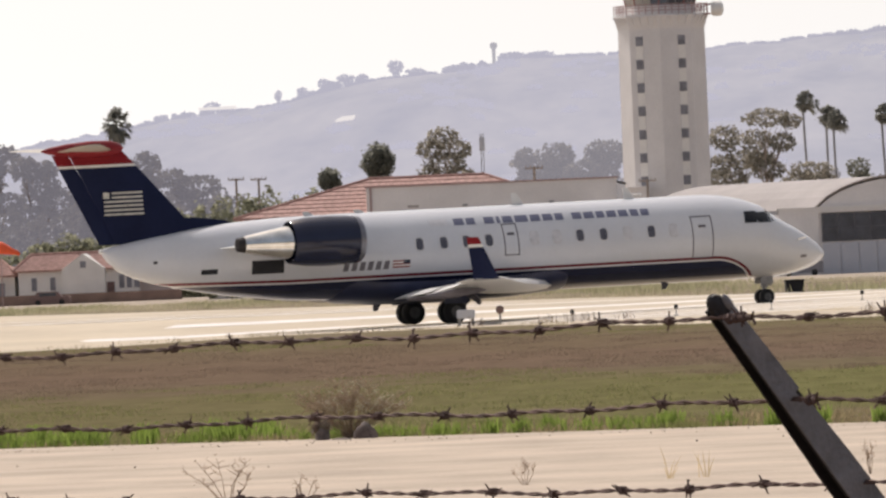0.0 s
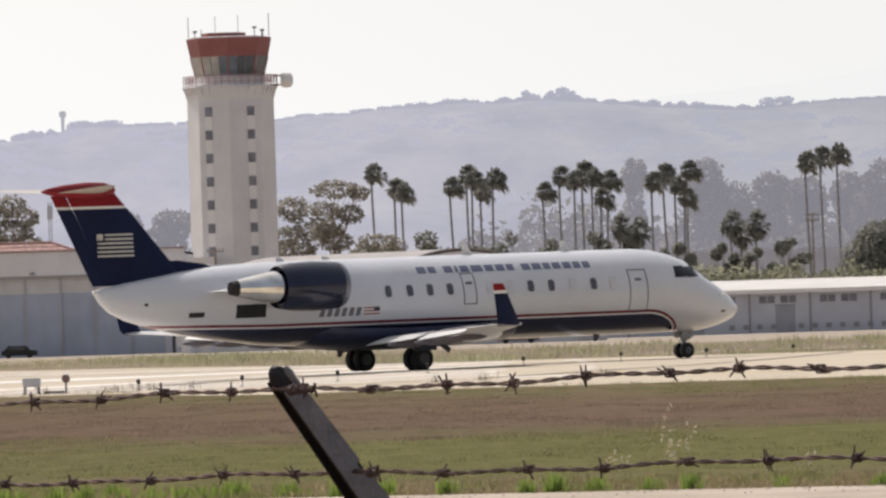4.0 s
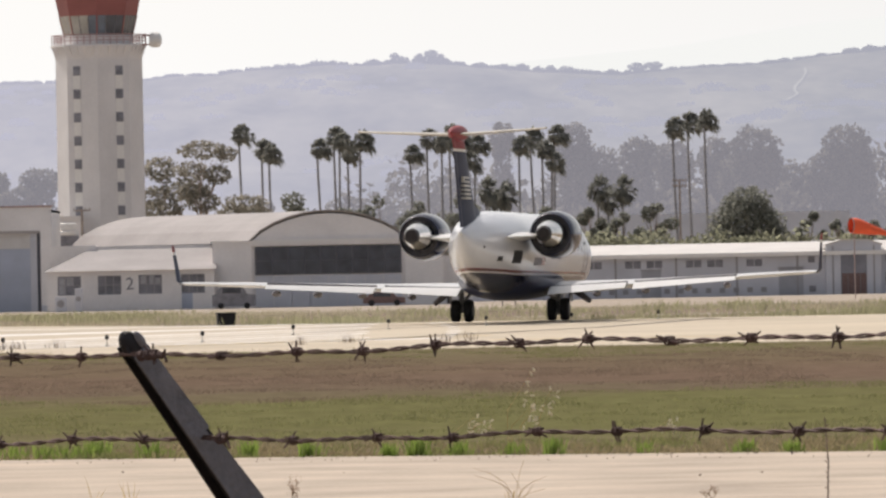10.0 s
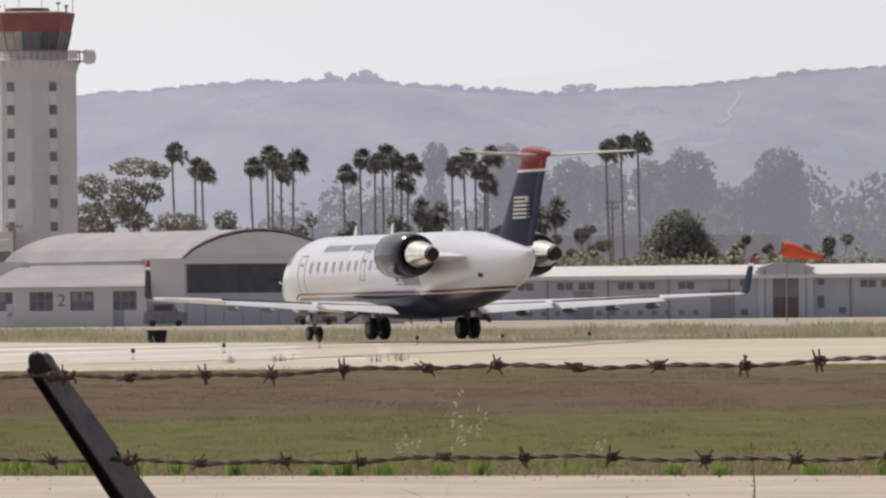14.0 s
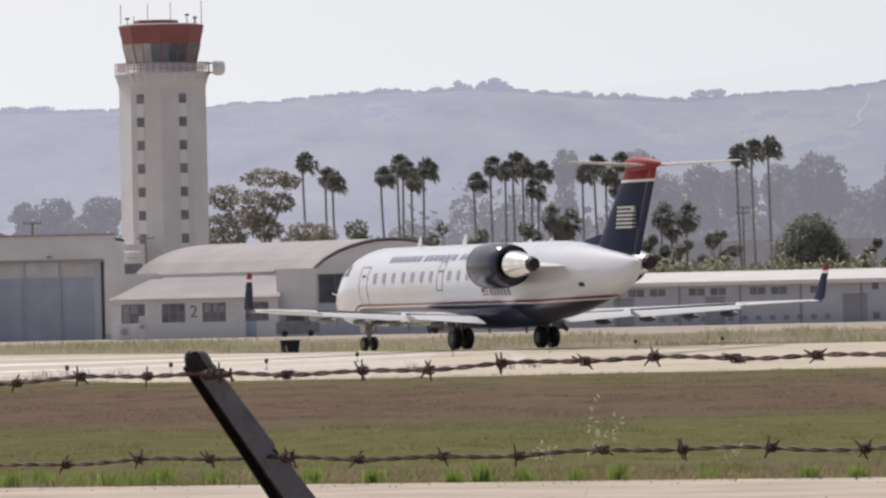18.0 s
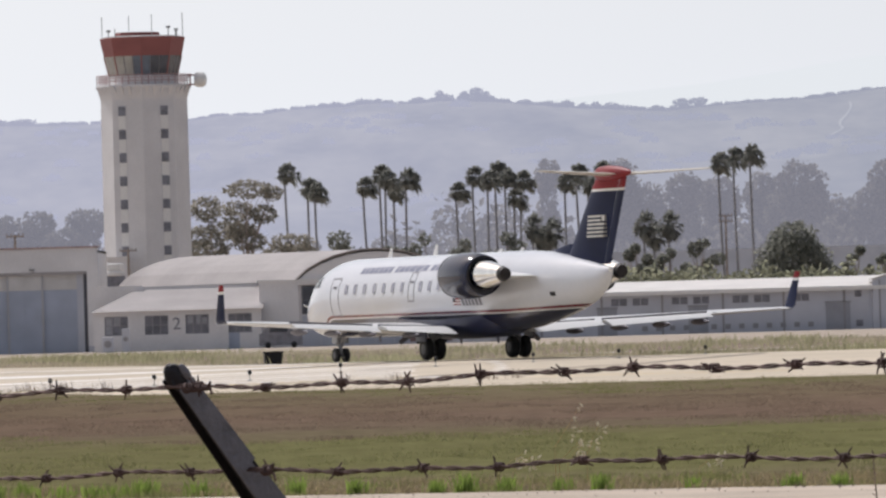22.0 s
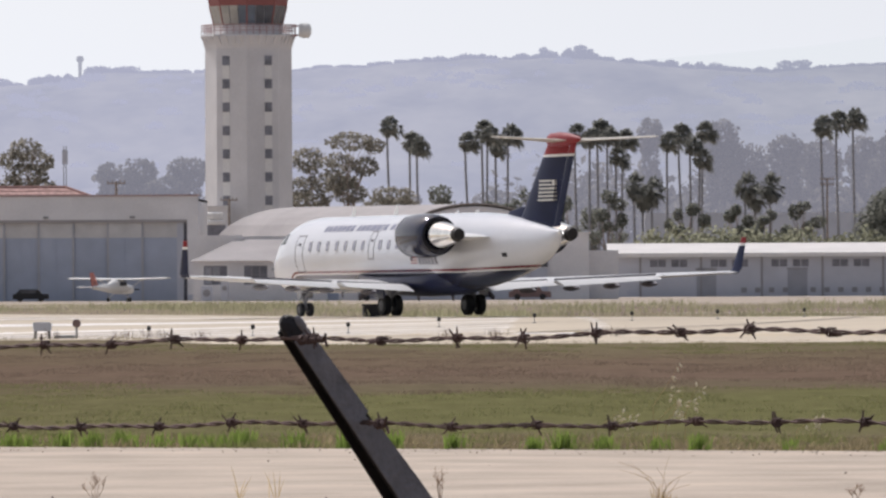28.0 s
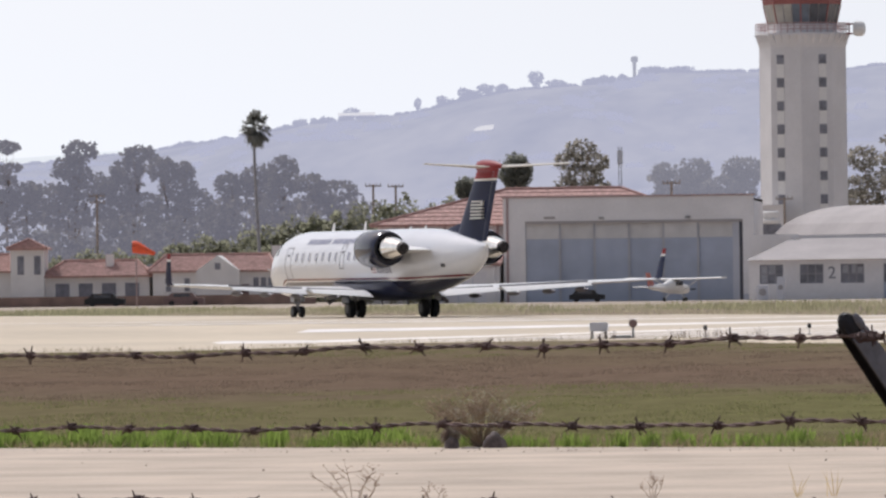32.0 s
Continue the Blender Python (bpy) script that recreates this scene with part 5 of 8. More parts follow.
        part("exhaust_end", bm, M["burnt"], e, "blackened nozzle end", True)
        bm = bmesh.new()
        foil(bm, [(-4.0, -7.0, side * 0.9, 2.66), (-4.2, -7.45, side * 1.2, 2.66), (-4.3, -6.2, side * 1.62, 2.68)], 0.09, 6)
        part("pylon", bm, M["wing_white"], e, "pale engine pylon", True)
    # landing gear
    for side in (1, -1):
        bm = bmesh.new()
        tube(bm, [(0.0, side * 1.57, 0.37), (0.0, side * 1.60, 1.15)], 0.09, 8)
        tube(bm, [(0.0, side * 1.28, 0.37), (0.0, side * 1.86, 0.37)], 0.07, 8)
        tube(bm, [(0.0, side * 1.57, 0.62), (-0.5, side * 1.1, 1.05)], 0.05, 6)
        g = part("main_gear_leg", bm, M["gear"], j, "grey main gear leg")
        bm = bmesh.new()
        box(bm, -0.42, 0.42, side * 1.98 - 0.02, side * 1.98 + 0.02, 0.62, 1.08)
        part("gear_door", bm, M["navy_belly"], g)
        bm = bmesh.new()
        tube(bm, [(0.2, side * 2.0, 1.02), (0.42, side * 2.3, 0.80), (0.5, side * 2.55, 0.60)], [0.12, 0.10, 0.08], 6)
        part("gear_strut", bm, M["line"], g)
        for d in (-0.215, 0.215):
            wheel(j, "wheel", 0.0, side * 1.57 + d, 0.37, 0.27)
    bm = bmesh.new()
    tube(bm, [(11.4, 0, 0.25), (11.41, 0, 0.55), (11.42, 0, 0.56), (11.44, 0, 0.95)], [0.08, 0.08, 0.13, 0.13], 8)
    tube(bm, [(11.4, -0.2, 0.25), (11.4, 0.2, 0.25)], 0.05, 8)
    tube(bm, [(11.42, 0, 0.62), (10.95, 0, 1.0)], 0.045, 6)
    box(bm, 11.50, 11.58, -0.16, 0.16, 0.62, 0.74)
    n = part("nose_gear_leg", bm, M["gear"], j, "grey nose gear leg")
    for side in (1, -1):
        bm = bmesh.new()
        box(bm, 11.2, 11.62, side * 0.22 - 0.015, side * 0.22 + 0.015, 0.66, 0.95)
        part("gear_door", bm, M["gear"], n)
        wheel(j, "nose_wheel", 11.4, side * 0.175, 0.25, 0.16)
    bm = bmesh.new()
    lathe(bm, [(0, 0.01), (0.05, 0.09), (0.0, 0.10)], (11.6, 0, 0.68), "x", 10)
    part("taxi_lamp", bm, M["lens"], n)
    return j


def winglet_paint():
    m = fin_paint()
    m.name = "winglet_paint"
    for n in m.node_tree.nodes:
        if n.type == "MATH" and n.operation == "GREATER_THAN":
            n.inputs[1].default_value = 2.33 if n.inputs[1].default_value < 5.35 else 2.42
    return m


M.update(vent_black=material("black_vent", (0.018, 0.018, 0.022), 0.8), lip=material("dull_intake_metal", (0.20, 0.20, 0.23), 0.35, 0.6), cabin_sunlit=material("sunlit_cabin_window", (0.30, 0.30, 0.36), 0.2, spread=0.2), cabin_rim=material("window_surround", (0.60, 0.60, 0.62), 0.4), navy_belly=material("navy_belly_paint", (0.022, 0.028, 0.07), 0.35, spread=0.3, scale=1.2),
         emblem=material("pale_emblem_paint", (0.55, 0.54, 0.50), 0.4), winglet=winglet_paint())
jet = airliner()


# ---- barbed-wire fence close to the camera ----
FD = Vector((1, -1.2, 0)).normalized()          # along the fence
FN = Vector((1.2, 1, 0)).normalized()           # across it, away from the camera


def fence():
    f = thing("barbed_wire_fence", "barbed-wire fence top with three rusty strands on a leaning steel arm", "fence")
    # leaning angle-iron arm and the post below it
    top = Vector((-0.339, 10.158, 1.540))
    k = 0.40
    low = top + FN * k + Vector((0, 0, -k * 1.17))
    ax = (low - top).normalized()
    u, w = FD, ax.cross(FD).normalized()
    length = (low - top).length

    def girth(q):
        return float(np.interp(q, (0.0, 0.03, 0.14, 0.27, length), (0.76, 0.80, 0.93, 1.15, 1.3)))

    def section(q, outline):
        return [top + ax * q + (u * a + w * b) * girth(q) for a, b in outline]
    # a channel, open on the near side, with a broad plate along it
    bm = bmesh.new()
    chan = [(0.0085, 0.0165), (0.0085, -0.0125), (-0.0108, -0.0125), (-0.0108, 0.0165), (-0.0138, 0.0165), (-0.0138, -0.0165), (0.0100, -0.0165), (0.0100, 0.0165)]
    rings(bm, [section(q, chan) for q in (0.006, 0.03, 0.14, 0.27, length)])
    part("channel", bm, M["arm_dark"], f, "open channel with its shade painted near-black")
    notch = 0.158
    bm = bmesh.new()
    for q0, q1, edge in ((0.022, notch, -0.0180), (notch, notch + 0.017, -0.0105), (notch + 0.017, 0.27, -0.0180), (0.27, length, -0.0180)):
        plate = [(0.0101, 0.0150), (0.0101, edge), (0.0128, edge), (0.0128, 0.0150)]
        rings(bm, [section(q, plate) for q in (q0, q1)])
    part("side_plate", bm, M["arm_steel"], f, "blue-grey weathered side plate with a wire notch")

    def knob(name, centre, ru, rw, ra, mat, label):
        bm = bmesh.new()
        bmesh.ops.create_uvsphere(bm, u_segments=14, v_segments=9, radius=1.0)
        for v in bm.verts:
            c = v.co.copy()
            v.co = centre + u * c.x * ru + w * c.y * rw + ax * c.z * ra
        part(name, bm, mat, f, label, True)
    knob("tip", top + w * 0.0015 + u * 0.001 + ax * 0.010, 0.0088, 0.0125, 0.0200, M["arm_dark"], "rounded dark rolled tip")
    knob("tip_lug", top + u * 0.0085 + w * -0.0100 + ax * 0.012, 0.0036, 0.0058, 0.0130, M["arm_steel"], "grey flattened lug")
    # bright arc added to imitate the lit crescent on the tip
    bm = bmesh.new()
    tube(bm, [top + u * 0.0060 + w * (0.0015 - 0.0118 * math.sin(a)) + ax * (0.010 - 0.0185 * math.cos(a)) for a in (0.0, 0.3, 0.6, 0.9, 1.2, 1.5)], 0.0011, 6)
    part("tip_rim", bm, M["steel"], f, "bright arc in place of the tip's lit crescent", True)
    bm = bmesh.new()
    tube(bm, [low + Vector((0, 0, 0.02)), Vector((low.x, low.y, gz(low.x, low.y) - 0.3))], 0.03, 12)
    part("post", bm, M["steel"], f, "galvanised fence post", True)
    rng = random.Random(4)
    for name, off, z0, dz, first, step, tie in (("top_strand", 0.0, 1.5255, 0.0215, -0.347, 0.133, 0.012), ("middle_strand", 0.105, 1.422, 0.0195, -0.344, 0.147, 0.147), ("lower_strand", 0.21, 1.316, 0.0172, -0.30, 0.14, 0.28)):
        base = Vector((0, 9.75, 0)) + FN * off
        slope = dz * FD.x

        def along(s, base=base, z0=z0, slope=slope):
            return base + FD * s + Vector((0, 0, z0 + slope * s + 0.0025 * math.sin(s * 7.3) + 0.0015 * math.sin(s * 23 + off * 60)))
        s0, s1 = -3.6, 1.7
        for ph in (0, math.pi):
            bm = bmesh.new()
            pts = []
            n = int((s1 - s0) / 0.006)
            for i in range(n + 1):
                s = s0 + (s1 - s0) * i / n
                a = s * 2 * math.pi / 0.075 + ph
                pts.append(along(s) + 0.0016 * (math.cos(a) * FN + math.sin(a) * Vector((0, 0, 1))))
            tube(bm, pts, 0.0015, 5)
            part(name, bm, M["rust"], f, "twisted rusty wire strand", True)
        i0, i1 = math.ceil((s0 - first) / step), math.floor((s1 - first) / step)
        for i in range(i0, i1 + 1):
            s = first + i * step + rng.uniform(-0.008, 0.008)
            c = along(s)
            bm = bmesh.new()
            for q in range(2):
                d = FD * (0.003 * (q * 2 - 1))
                coil = [c + d + 0.0046 * (math.cos(a) * FN + math.sin(a) * Vector((0, 0, 1))) + FD * 0.0007 * a for a in (k2 * 0.8 for k2 in range(12))]
                tube(bm, coil, 0.0013, 5)
                a = rng.uniform(0, math.pi)
                v = (math.cos(a) * Vector((0, 0, 1)) + math.sin(a) * (FN * 0.5 + FD * 0.85)).normalized()
                v2 = (v + FD * rng.uniform(-0.5, 0.5)).normalized()
                tube(bm, [c + d - v * 0.0125, c + d + v2 * 0.001, c + d + v2 * 0.0135], [0.0009, 0.0017, 0.0009], 5)
            part("barb", bm, M["rust"], f)
    for off, z0, s0, s1, r in ((0.0, 1.5190, -0.498, -0.452, 0.0046), (0.105, 1.4160, -0.484, -0.466, 0.0045)):
        base = Vector((0, 9.75, z0)) + FN * (off - 0.004)
        for k in range(2):
            bm = bmesh.new()
            pts = []
            for i in range(40):
                q = i / 39
                a = q * (s1 - s0) / 0.0062 * 2 * math.pi * 0.5 + k * 2.4
                rr = r * (1.15 - 0.7 * q) * rng.uniform(0.85, 1.15)
                pts.append(base + FD * (s0 + (s1 - s0) * q) + rr * (math.cos(a) * FN + math.sin(a) * Vector((0, 0, 1))))
            d = (0.6 * FD + Vector((0, 0, 0.5 - k)) - 0.3 * FN).normalized()
            pts += [pts[-1] + d * 0.006, pts[-1] + d * 0.014]
            tube(bm, pts, 0.0018, 5)
            part("tie_wire", bm, M["rust"], f, "twisted rusty tie wire on the arm", True)


# near-black steel puts the channel's shade into the colour
M["arm_dark"] = material("shade_black_steel", (0.030, 0.026, 0.030), 0.7, 0.1, spread=0.4, scale=30, fine=160, bump=0.3)
M["arm_steel"] = material("weathered_dark_steel", (0.25, 0.24, 0.26), 0.7, 0.1, spread=0.30, scale=25, fine=160, bump=0.3)
fence()


# ---- trees and plants ----
def leafy(name, color, dark, through=0.4, rough=0.7, haze=None):
    """Leaves that let some light through; each clump a little different. haze: colour and share of a painted air glow.
    """
    m = bpy.data.materials.new(name)
    m.use_nodes = True
    nd, ln = m.node_tree.nodes, m.node_tree.links
    bsdf, out = nd["Principled BSDF"], nd["Material Output"]
    geo, ramp, tl, mx = nd.new("ShaderNodeNewGeometry"), nd.new("ShaderNodeMix"), nd.new("ShaderNodeBsdfTranslucent"), nd.new("ShaderNodeMixShader")
    ramp.data_type = "RGBA"
    ramp.inputs[6].default_value, ramp.inputs[7].default_value = (*dark, 1), (*color, 1)
    ln.new(geo.outputs["Random Per Island"], ramp.inputs[0])
    ln.new(ramp.outputs[2], bsdf.inputs["Base Color"])
    ln.new(ramp.outputs[2], tl.inputs[0])
    bsdf.inputs["Roughness"].default_value = rough
    mx.inputs[0].default_value = through
    ln.new(bsdf.outputs[0], mx.inputs[1])
    ln.new(tl.outputs[0], mx.inputs[2])
    last = mx.outputs[0]
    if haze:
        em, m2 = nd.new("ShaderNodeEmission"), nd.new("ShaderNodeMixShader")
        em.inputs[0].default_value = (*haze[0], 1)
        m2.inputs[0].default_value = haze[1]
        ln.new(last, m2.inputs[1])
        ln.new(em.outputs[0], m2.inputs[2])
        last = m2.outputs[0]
    ln.new(last, out.inputs[0])
    return m


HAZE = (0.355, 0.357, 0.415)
M.update(
    # four tree leaves: colours lifted and greyed to imitate haze
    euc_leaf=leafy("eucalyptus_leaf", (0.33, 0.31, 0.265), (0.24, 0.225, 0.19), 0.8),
    oak_leaf=leafy("hazed_tree_leaf", (0.28, 0.285, 0.245), (0.21, 0.215, 0.185), 0.7),
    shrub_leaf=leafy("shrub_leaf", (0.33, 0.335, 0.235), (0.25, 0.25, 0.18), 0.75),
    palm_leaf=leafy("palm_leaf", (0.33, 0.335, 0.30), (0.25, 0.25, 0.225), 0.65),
    # next four leaves mix in emission to imitate haze
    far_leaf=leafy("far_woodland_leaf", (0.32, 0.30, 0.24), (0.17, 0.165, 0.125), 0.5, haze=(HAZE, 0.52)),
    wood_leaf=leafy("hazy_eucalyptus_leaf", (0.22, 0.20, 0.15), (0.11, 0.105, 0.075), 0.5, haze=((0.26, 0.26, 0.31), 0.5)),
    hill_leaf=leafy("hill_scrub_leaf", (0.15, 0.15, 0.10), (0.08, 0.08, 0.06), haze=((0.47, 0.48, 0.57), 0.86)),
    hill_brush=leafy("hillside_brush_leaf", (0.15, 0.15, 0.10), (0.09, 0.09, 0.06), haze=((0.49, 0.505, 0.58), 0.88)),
    grass_green=leafy("fresh_grass_blade", (0.27, 0.36, 0.08), (0.15, 0.21, 0.05), 0.7),
    grass_dry=leafy("dry_grass_blade", (0.36, 0.29, 0.17), (0.23, 0.195, 0.105), 0.6),
    grass_far=leafy("mixed_field_grass", (0.27, 0.28, 0.11), (0.18, 0.18, 0.075), 0.6),
    tussock_green=leafy("dull_green_tussock", (0.25, 0.245, 0.105), (0.17, 0.165, 0.075), 0.6),
    tussock_brown=leafy("brown_stubble", (0.26, 0.195, 0.14), (0.175, 0.13, 0.095), 0.6),
    grass_pale=leafy("tall_dry_grass", (0.46, 0.41, 0.29), (0.36, 0.325, 0.22), 0.75),
    grass_weed=leafy("green_brown_weed", (0.36, 0.345, 0.21), (0.26, 0.25, 0.15), 0.75),
    grass_verge=leafy("pale_verge_weed", (0.34, 0.28, 0.18), (0.20, 0.17, 0.10), 0.6),
    twig=leafy("dry_brown_twig", (0.26, 0.19, 0.15), (0.13, 0.10, 0.08), 0.1),
    twig_pale=leafy("pale_dry_twig", (0.48, 0.36, 0.26), (0.30, 0.22, 0.16), 0.3),
    straw=leafy("golden_straw", (0.64, 0.50, 0.29), (0.46, 0.35, 0.20), 0.6),
    oat=leafy("pale_wild_oat", (0.86, 0.81, 0.70), (0.72, 0.67, 0.54), 0.6),
)

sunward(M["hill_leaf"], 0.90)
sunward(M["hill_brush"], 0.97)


def quads(pts_fn, count, rng):
    """Loose leaf clumps; pts_fn gives centre and size."""
    vs, fs = [], []
    for _ in range(count):
        c, s = pts_fn(rng)
        a = Vector((rng.gauss(0, 1), rng.gauss(0, 1), rng.gauss(0, 1))).normalized()
        b = a.orthogonal().normalized()
        b = (b * math.cos(k := rng.uniform(0, 6.28)) + a.cross(b) * math.sin(k))
        n = a.cross(b)
        i = len(vs)
        r = rng.uniform(0.6, 1.25) * s
        vs += [c - a * r, c + b * r * 0.55 + n * r * 0.15, c + a * r, c - b * r * 0.55 + n * r * 0.15]
        fs += [(i, i + 1, i + 2), (i, i + 2, i + 3)]
    me = bpy.data.meshes.new("leaves")
    me.from_pydata([tuple(v) for v in vs], [], fs)
    return me


def lobe_points(lobes, size):
    """Points in the outer part of several rounded masses (x, y, z, rx, ry, rz)."""
    w = [l[3] * l[5] for l in lobes]

    def pick(rng):
        l = rng.choices(lobes, w)[0]
        d = Vector((rng.gauss(0, 1), rng.gauss(0, 1), rng.gauss(0, 1))).normalized() * rng.uniform(0.35, 1.0) ** 0.5
        bump = 1 + 0.25 * noise.noise(Vector((d.x * 2.3 + l[0], d.y * 2.3, d.z * 2.3 + l[2])))
        return Vector((l[0] + d.x * l[3] * bump, l[1] + d.y * l[4] * bump, l[2] + d.z * l[5] * bump)), size
    return pick


def limb_tree(name, label, x, y, z0, lobes, leaf, count, size, seed, trunk_r=0.35, group="", bark="bark"):
    """A tree: forked trunk and a crown of clumps round the given masses."""
    t = thing(name, label, "tree", group)
    t.matrix_basis = pose(x, y, z0)
    rng = random.Random(seed)
    bm = bmesh.new()
    low = min(l[2] - l[5] for l in lobes)
    fork = Vector((0, 0, max(0.8, low * 0.75)))
    tube(bm, [(0, 0, -0.3), (rng.uniform(-0.2, 0.2), 0, fork.z * 0.5), fork], [trunk_r * 1.25, trunk_r, trunk_r * 0.8], 7)
    for l in lobes:
        end = Vector(l[:3])
        mid = fork.lerp(end, 0.5) + Vector((rng.uniform(-0.5, 0.5), 0, rng.uniform(-0.2, 0.6)))
        tube(bm, [fork, mid, end], [trunk_r * 0.6, trunk_r * 0.35, trunk_r * 0.12], 5)
        for _ in range(3):
            e2 = end + Vector((rng.uniform(-1, 1) * l[3], rng.uniform(-1, 1) * l[4], rng.uniform(-0.3, 0.8) * l[5])) * 0.8
            tube(bm, [mid, mid.lerp(e2, 0.6) + Vector((0, 0, 0.2)), e2], [trunk_r * 0.25, trunk_r * 0.14, 0.02], 4)
    part("trunk", bm, M[bark], t, "forked grey trunk and limbs")
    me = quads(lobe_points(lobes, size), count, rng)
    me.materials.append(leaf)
    ob = new("crown", me)
    ob.parent = t
    return t


def palm_crown(seed, r, ball=False):
    """Fan fronds blown a little by the wind, each of several fingers, over a short dead skirt."""
    rng = random.Random(seed)
    vs, fs = [], []
    for k in range(84 if not ball else 96):
        az = rng.uniform(0, 2 * math.pi)
        el = radians(rng.uniform(-48, 78) if not ball else rng.uniform(-80, 85))
        out = Vector((math.cos(az) * math.cos(el), math.sin(az) * math.cos(el), math.sin(el)))
        side = Vector((-math.sin(az), math.cos(az), 0))
        wind = 0.0 if ball else out.x
        reach = rng.uniform(0.34, 0.60) * (1 + 0.16 * wind)
        stem = out * r * reach + Vector(((0.14 if ball else 0.26) * r * reach, 0, (-0.05 - 0.20 * max(0.0, wind)) * r))
        n = 7
        for q in range(n):
            a = (q / (n - 1) - 0.5) * 2.3
            d = (out * math.cos(a) + side * math.sin(a)).normalized()
            ln_ = r * rng.uniform(0.26, 0.46) * (1 - 0.25 * abs(a))
            tip = stem + d * ln_ + Vector(((0.10 + 0.08 * max(0.0, wind)) * r, 0, -(0.16 + 0.22 * max(0.0, wind)) * r * rng.uniform(0.4, 1.6)))
            mid = stem + d * ln_ * 0.6 + Vector((0.03 * r, 0, 0))
            w = d.cross(Vector((0, 0, 1)))
            w = (w.normalized() if w.length > 1e-3 else side) * 0.062 * r
            i = len(vs)
            vs += [stem * 0.8, mid - w, mid + w, tip]
            fs += [(i, i + 1, i + 2), (i + 1, i + 3, i + 2)]
        i = len(vs)
        w = side * 0.018 * r
        vs += [out * 0.06 * r - w, out * 0.06 * r + w, stem + w, stem - w]
        fs += [(i, i + 1, i + 2), (i, i + 2, i + 3)]
    for k in range(46):
        az, h = rng.uniform(0, 2 * math.pi), rng.uniform(0.1, 1.0)
        o = Vector((math.cos(az), math.sin(az), 0)) * r * 0.24 * (1.1 - h * 0.5)
        i = len(vs)
        vs += [o + Vector((0, 0, -0.1 * r - h * 0.35 * r)), o * 1.3 + Vector((0.05 * r, 0, -0.3 * r - h * 0.5 * r)), o * 0.6 + Vector((-0.05 * r, 0, -0.25 * r - h * 0.55 * r))]
        fs.append((i, i + 1, i + 2))
    me = bpy.data.meshes.new("palm_crown")
    me.from_pydata([tuple(v) for v in vs], [], fs)
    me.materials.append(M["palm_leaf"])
    return me


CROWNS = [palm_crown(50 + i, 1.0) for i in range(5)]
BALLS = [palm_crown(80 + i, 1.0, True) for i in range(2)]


def palm(x, y, ztop, r, lean, seed, ball=False, label="tall fan palm with a thin bare trunk and ragged crown", base=-1.5):
    rng = random.Random(seed)
    p = thing("palm_tree", label, "palm tree", "palms beyond the hangars")
    p.matrix_basis = pose(x, y, base)
    h = ztop - base
    bm = bmesh.new()
    pts = [Vector((lean * (1 - s) ** 1.6, 0, h * s)) for s in (0, 0.2, 0.4, 0.6, 0.8, 1.0)]
    pts[0].z = -0.3
    tube(bm, pts, [0.30, 0.23, 0.20, 0.185, 0.175, 0.16], 8)
    part("trunk", bm, M["palm_trunk"], p, "slender grey palm trunk", True)
    c = new("crown", (BALLS if ball else CROWNS)[seed % (2 if ball else 5)])
    c.parent = p
    c.matrix_basis = pose(0, 0, h, 0, 0, rng.uniform(-28, 28)) @ Matrix.Diagonal((r, r, r * (1.0 if not ball else 1.15), 1))
    return p


for i, (x, z, r, lean) in enumerate((
        (-24.5, 23.0, 1.75, 1.1), (-21.4, 20.9, 1.9, 0.3), (-20.2, 20.2, 1.7, 0.5), (-13.2, 21.0, 1.75, 1.3), (-10.6, 22.5, 1.9, 0.6), (-9.7, 21.6, 1.7, -0.4), (-8.6, 20.0, 1.6, 0.2), (-6.7, 21.8, 1.8, -0.3),
        (0.7, 19.9, 1.7, 0.9), (3.2, 22.0, 1.8, 0.5), (5.4, 21.2, 1.7, -0.2), (6.6, 22.6, 2.0, 0.3), (8.0, 21.5, 1.6, 0.2), (10.4, 21.3, 1.8, -0.5), (9.3, 18.6, 1.7, 0.2),
        (16.8, 20.6, 1.75, 0.1), (18.7, 22.1, 1.8, 1.2), (20.3, 20.0, 1.6, 0.4), (22.4, 22.4, 1.8, -0.3), (21.8, 18.3, 1.7, -0.4), (39.6, 22.8, 1.9, 0.9), (42.3, 23.9, 1.8, 0.6), (44.5, 24.0, 1.8, 0.5))):
    palm(x, 1250 + (i * 37 % 23), z, r * 1.26, lean, i)
for i, (x, z, r) in enumerate(((11.7, 13.9, 1.9), (14.3, 13.2, 2.0), (13.0, 12.2, 1.7), (28.0, 13.9, 2.0), (31.7, 13.8, 2.0), (29.6, 12.2, 1.8))):
    palm(x, 1230 + i * 3, z, r * 1.2, 0.2, 40 + i, True, "short bushy palm with a dense crown")
palm(-101.1, 1000, 19.5, 2.3, 0.9, 60, True, "lone tall palm with a dense dark crown")
EUC = "tall eucalyptus with open olive-grey foliage"
DARK = "broad dark green tree with a dense crown"


def lobes_of(seed, w, h, n, flat=0.6):
    """Layered flat masses at several heights, wider in the middle."""
    rng = random.Random(seed)
    out = []
    n = int(n * 2.2)
    for k in range(n):
        s = k / (n - 1)
        wide = w * 0.62 * math.sin(math.pi * (0.18 + 0.72 * s)) ** 0.7
        out.append((rng.uniform(-1, 1) * wide, rng.uniform(-0.3, 0.3) * w, h * (0.42 + 0.52 * s) + rng.uniform(-0.03, 0.03) * h, w * rng.uniform(0.15, 0.25), w * 0.2, w * rng.uniform(0.09, 0.15) * flat / 0.6))
    return out


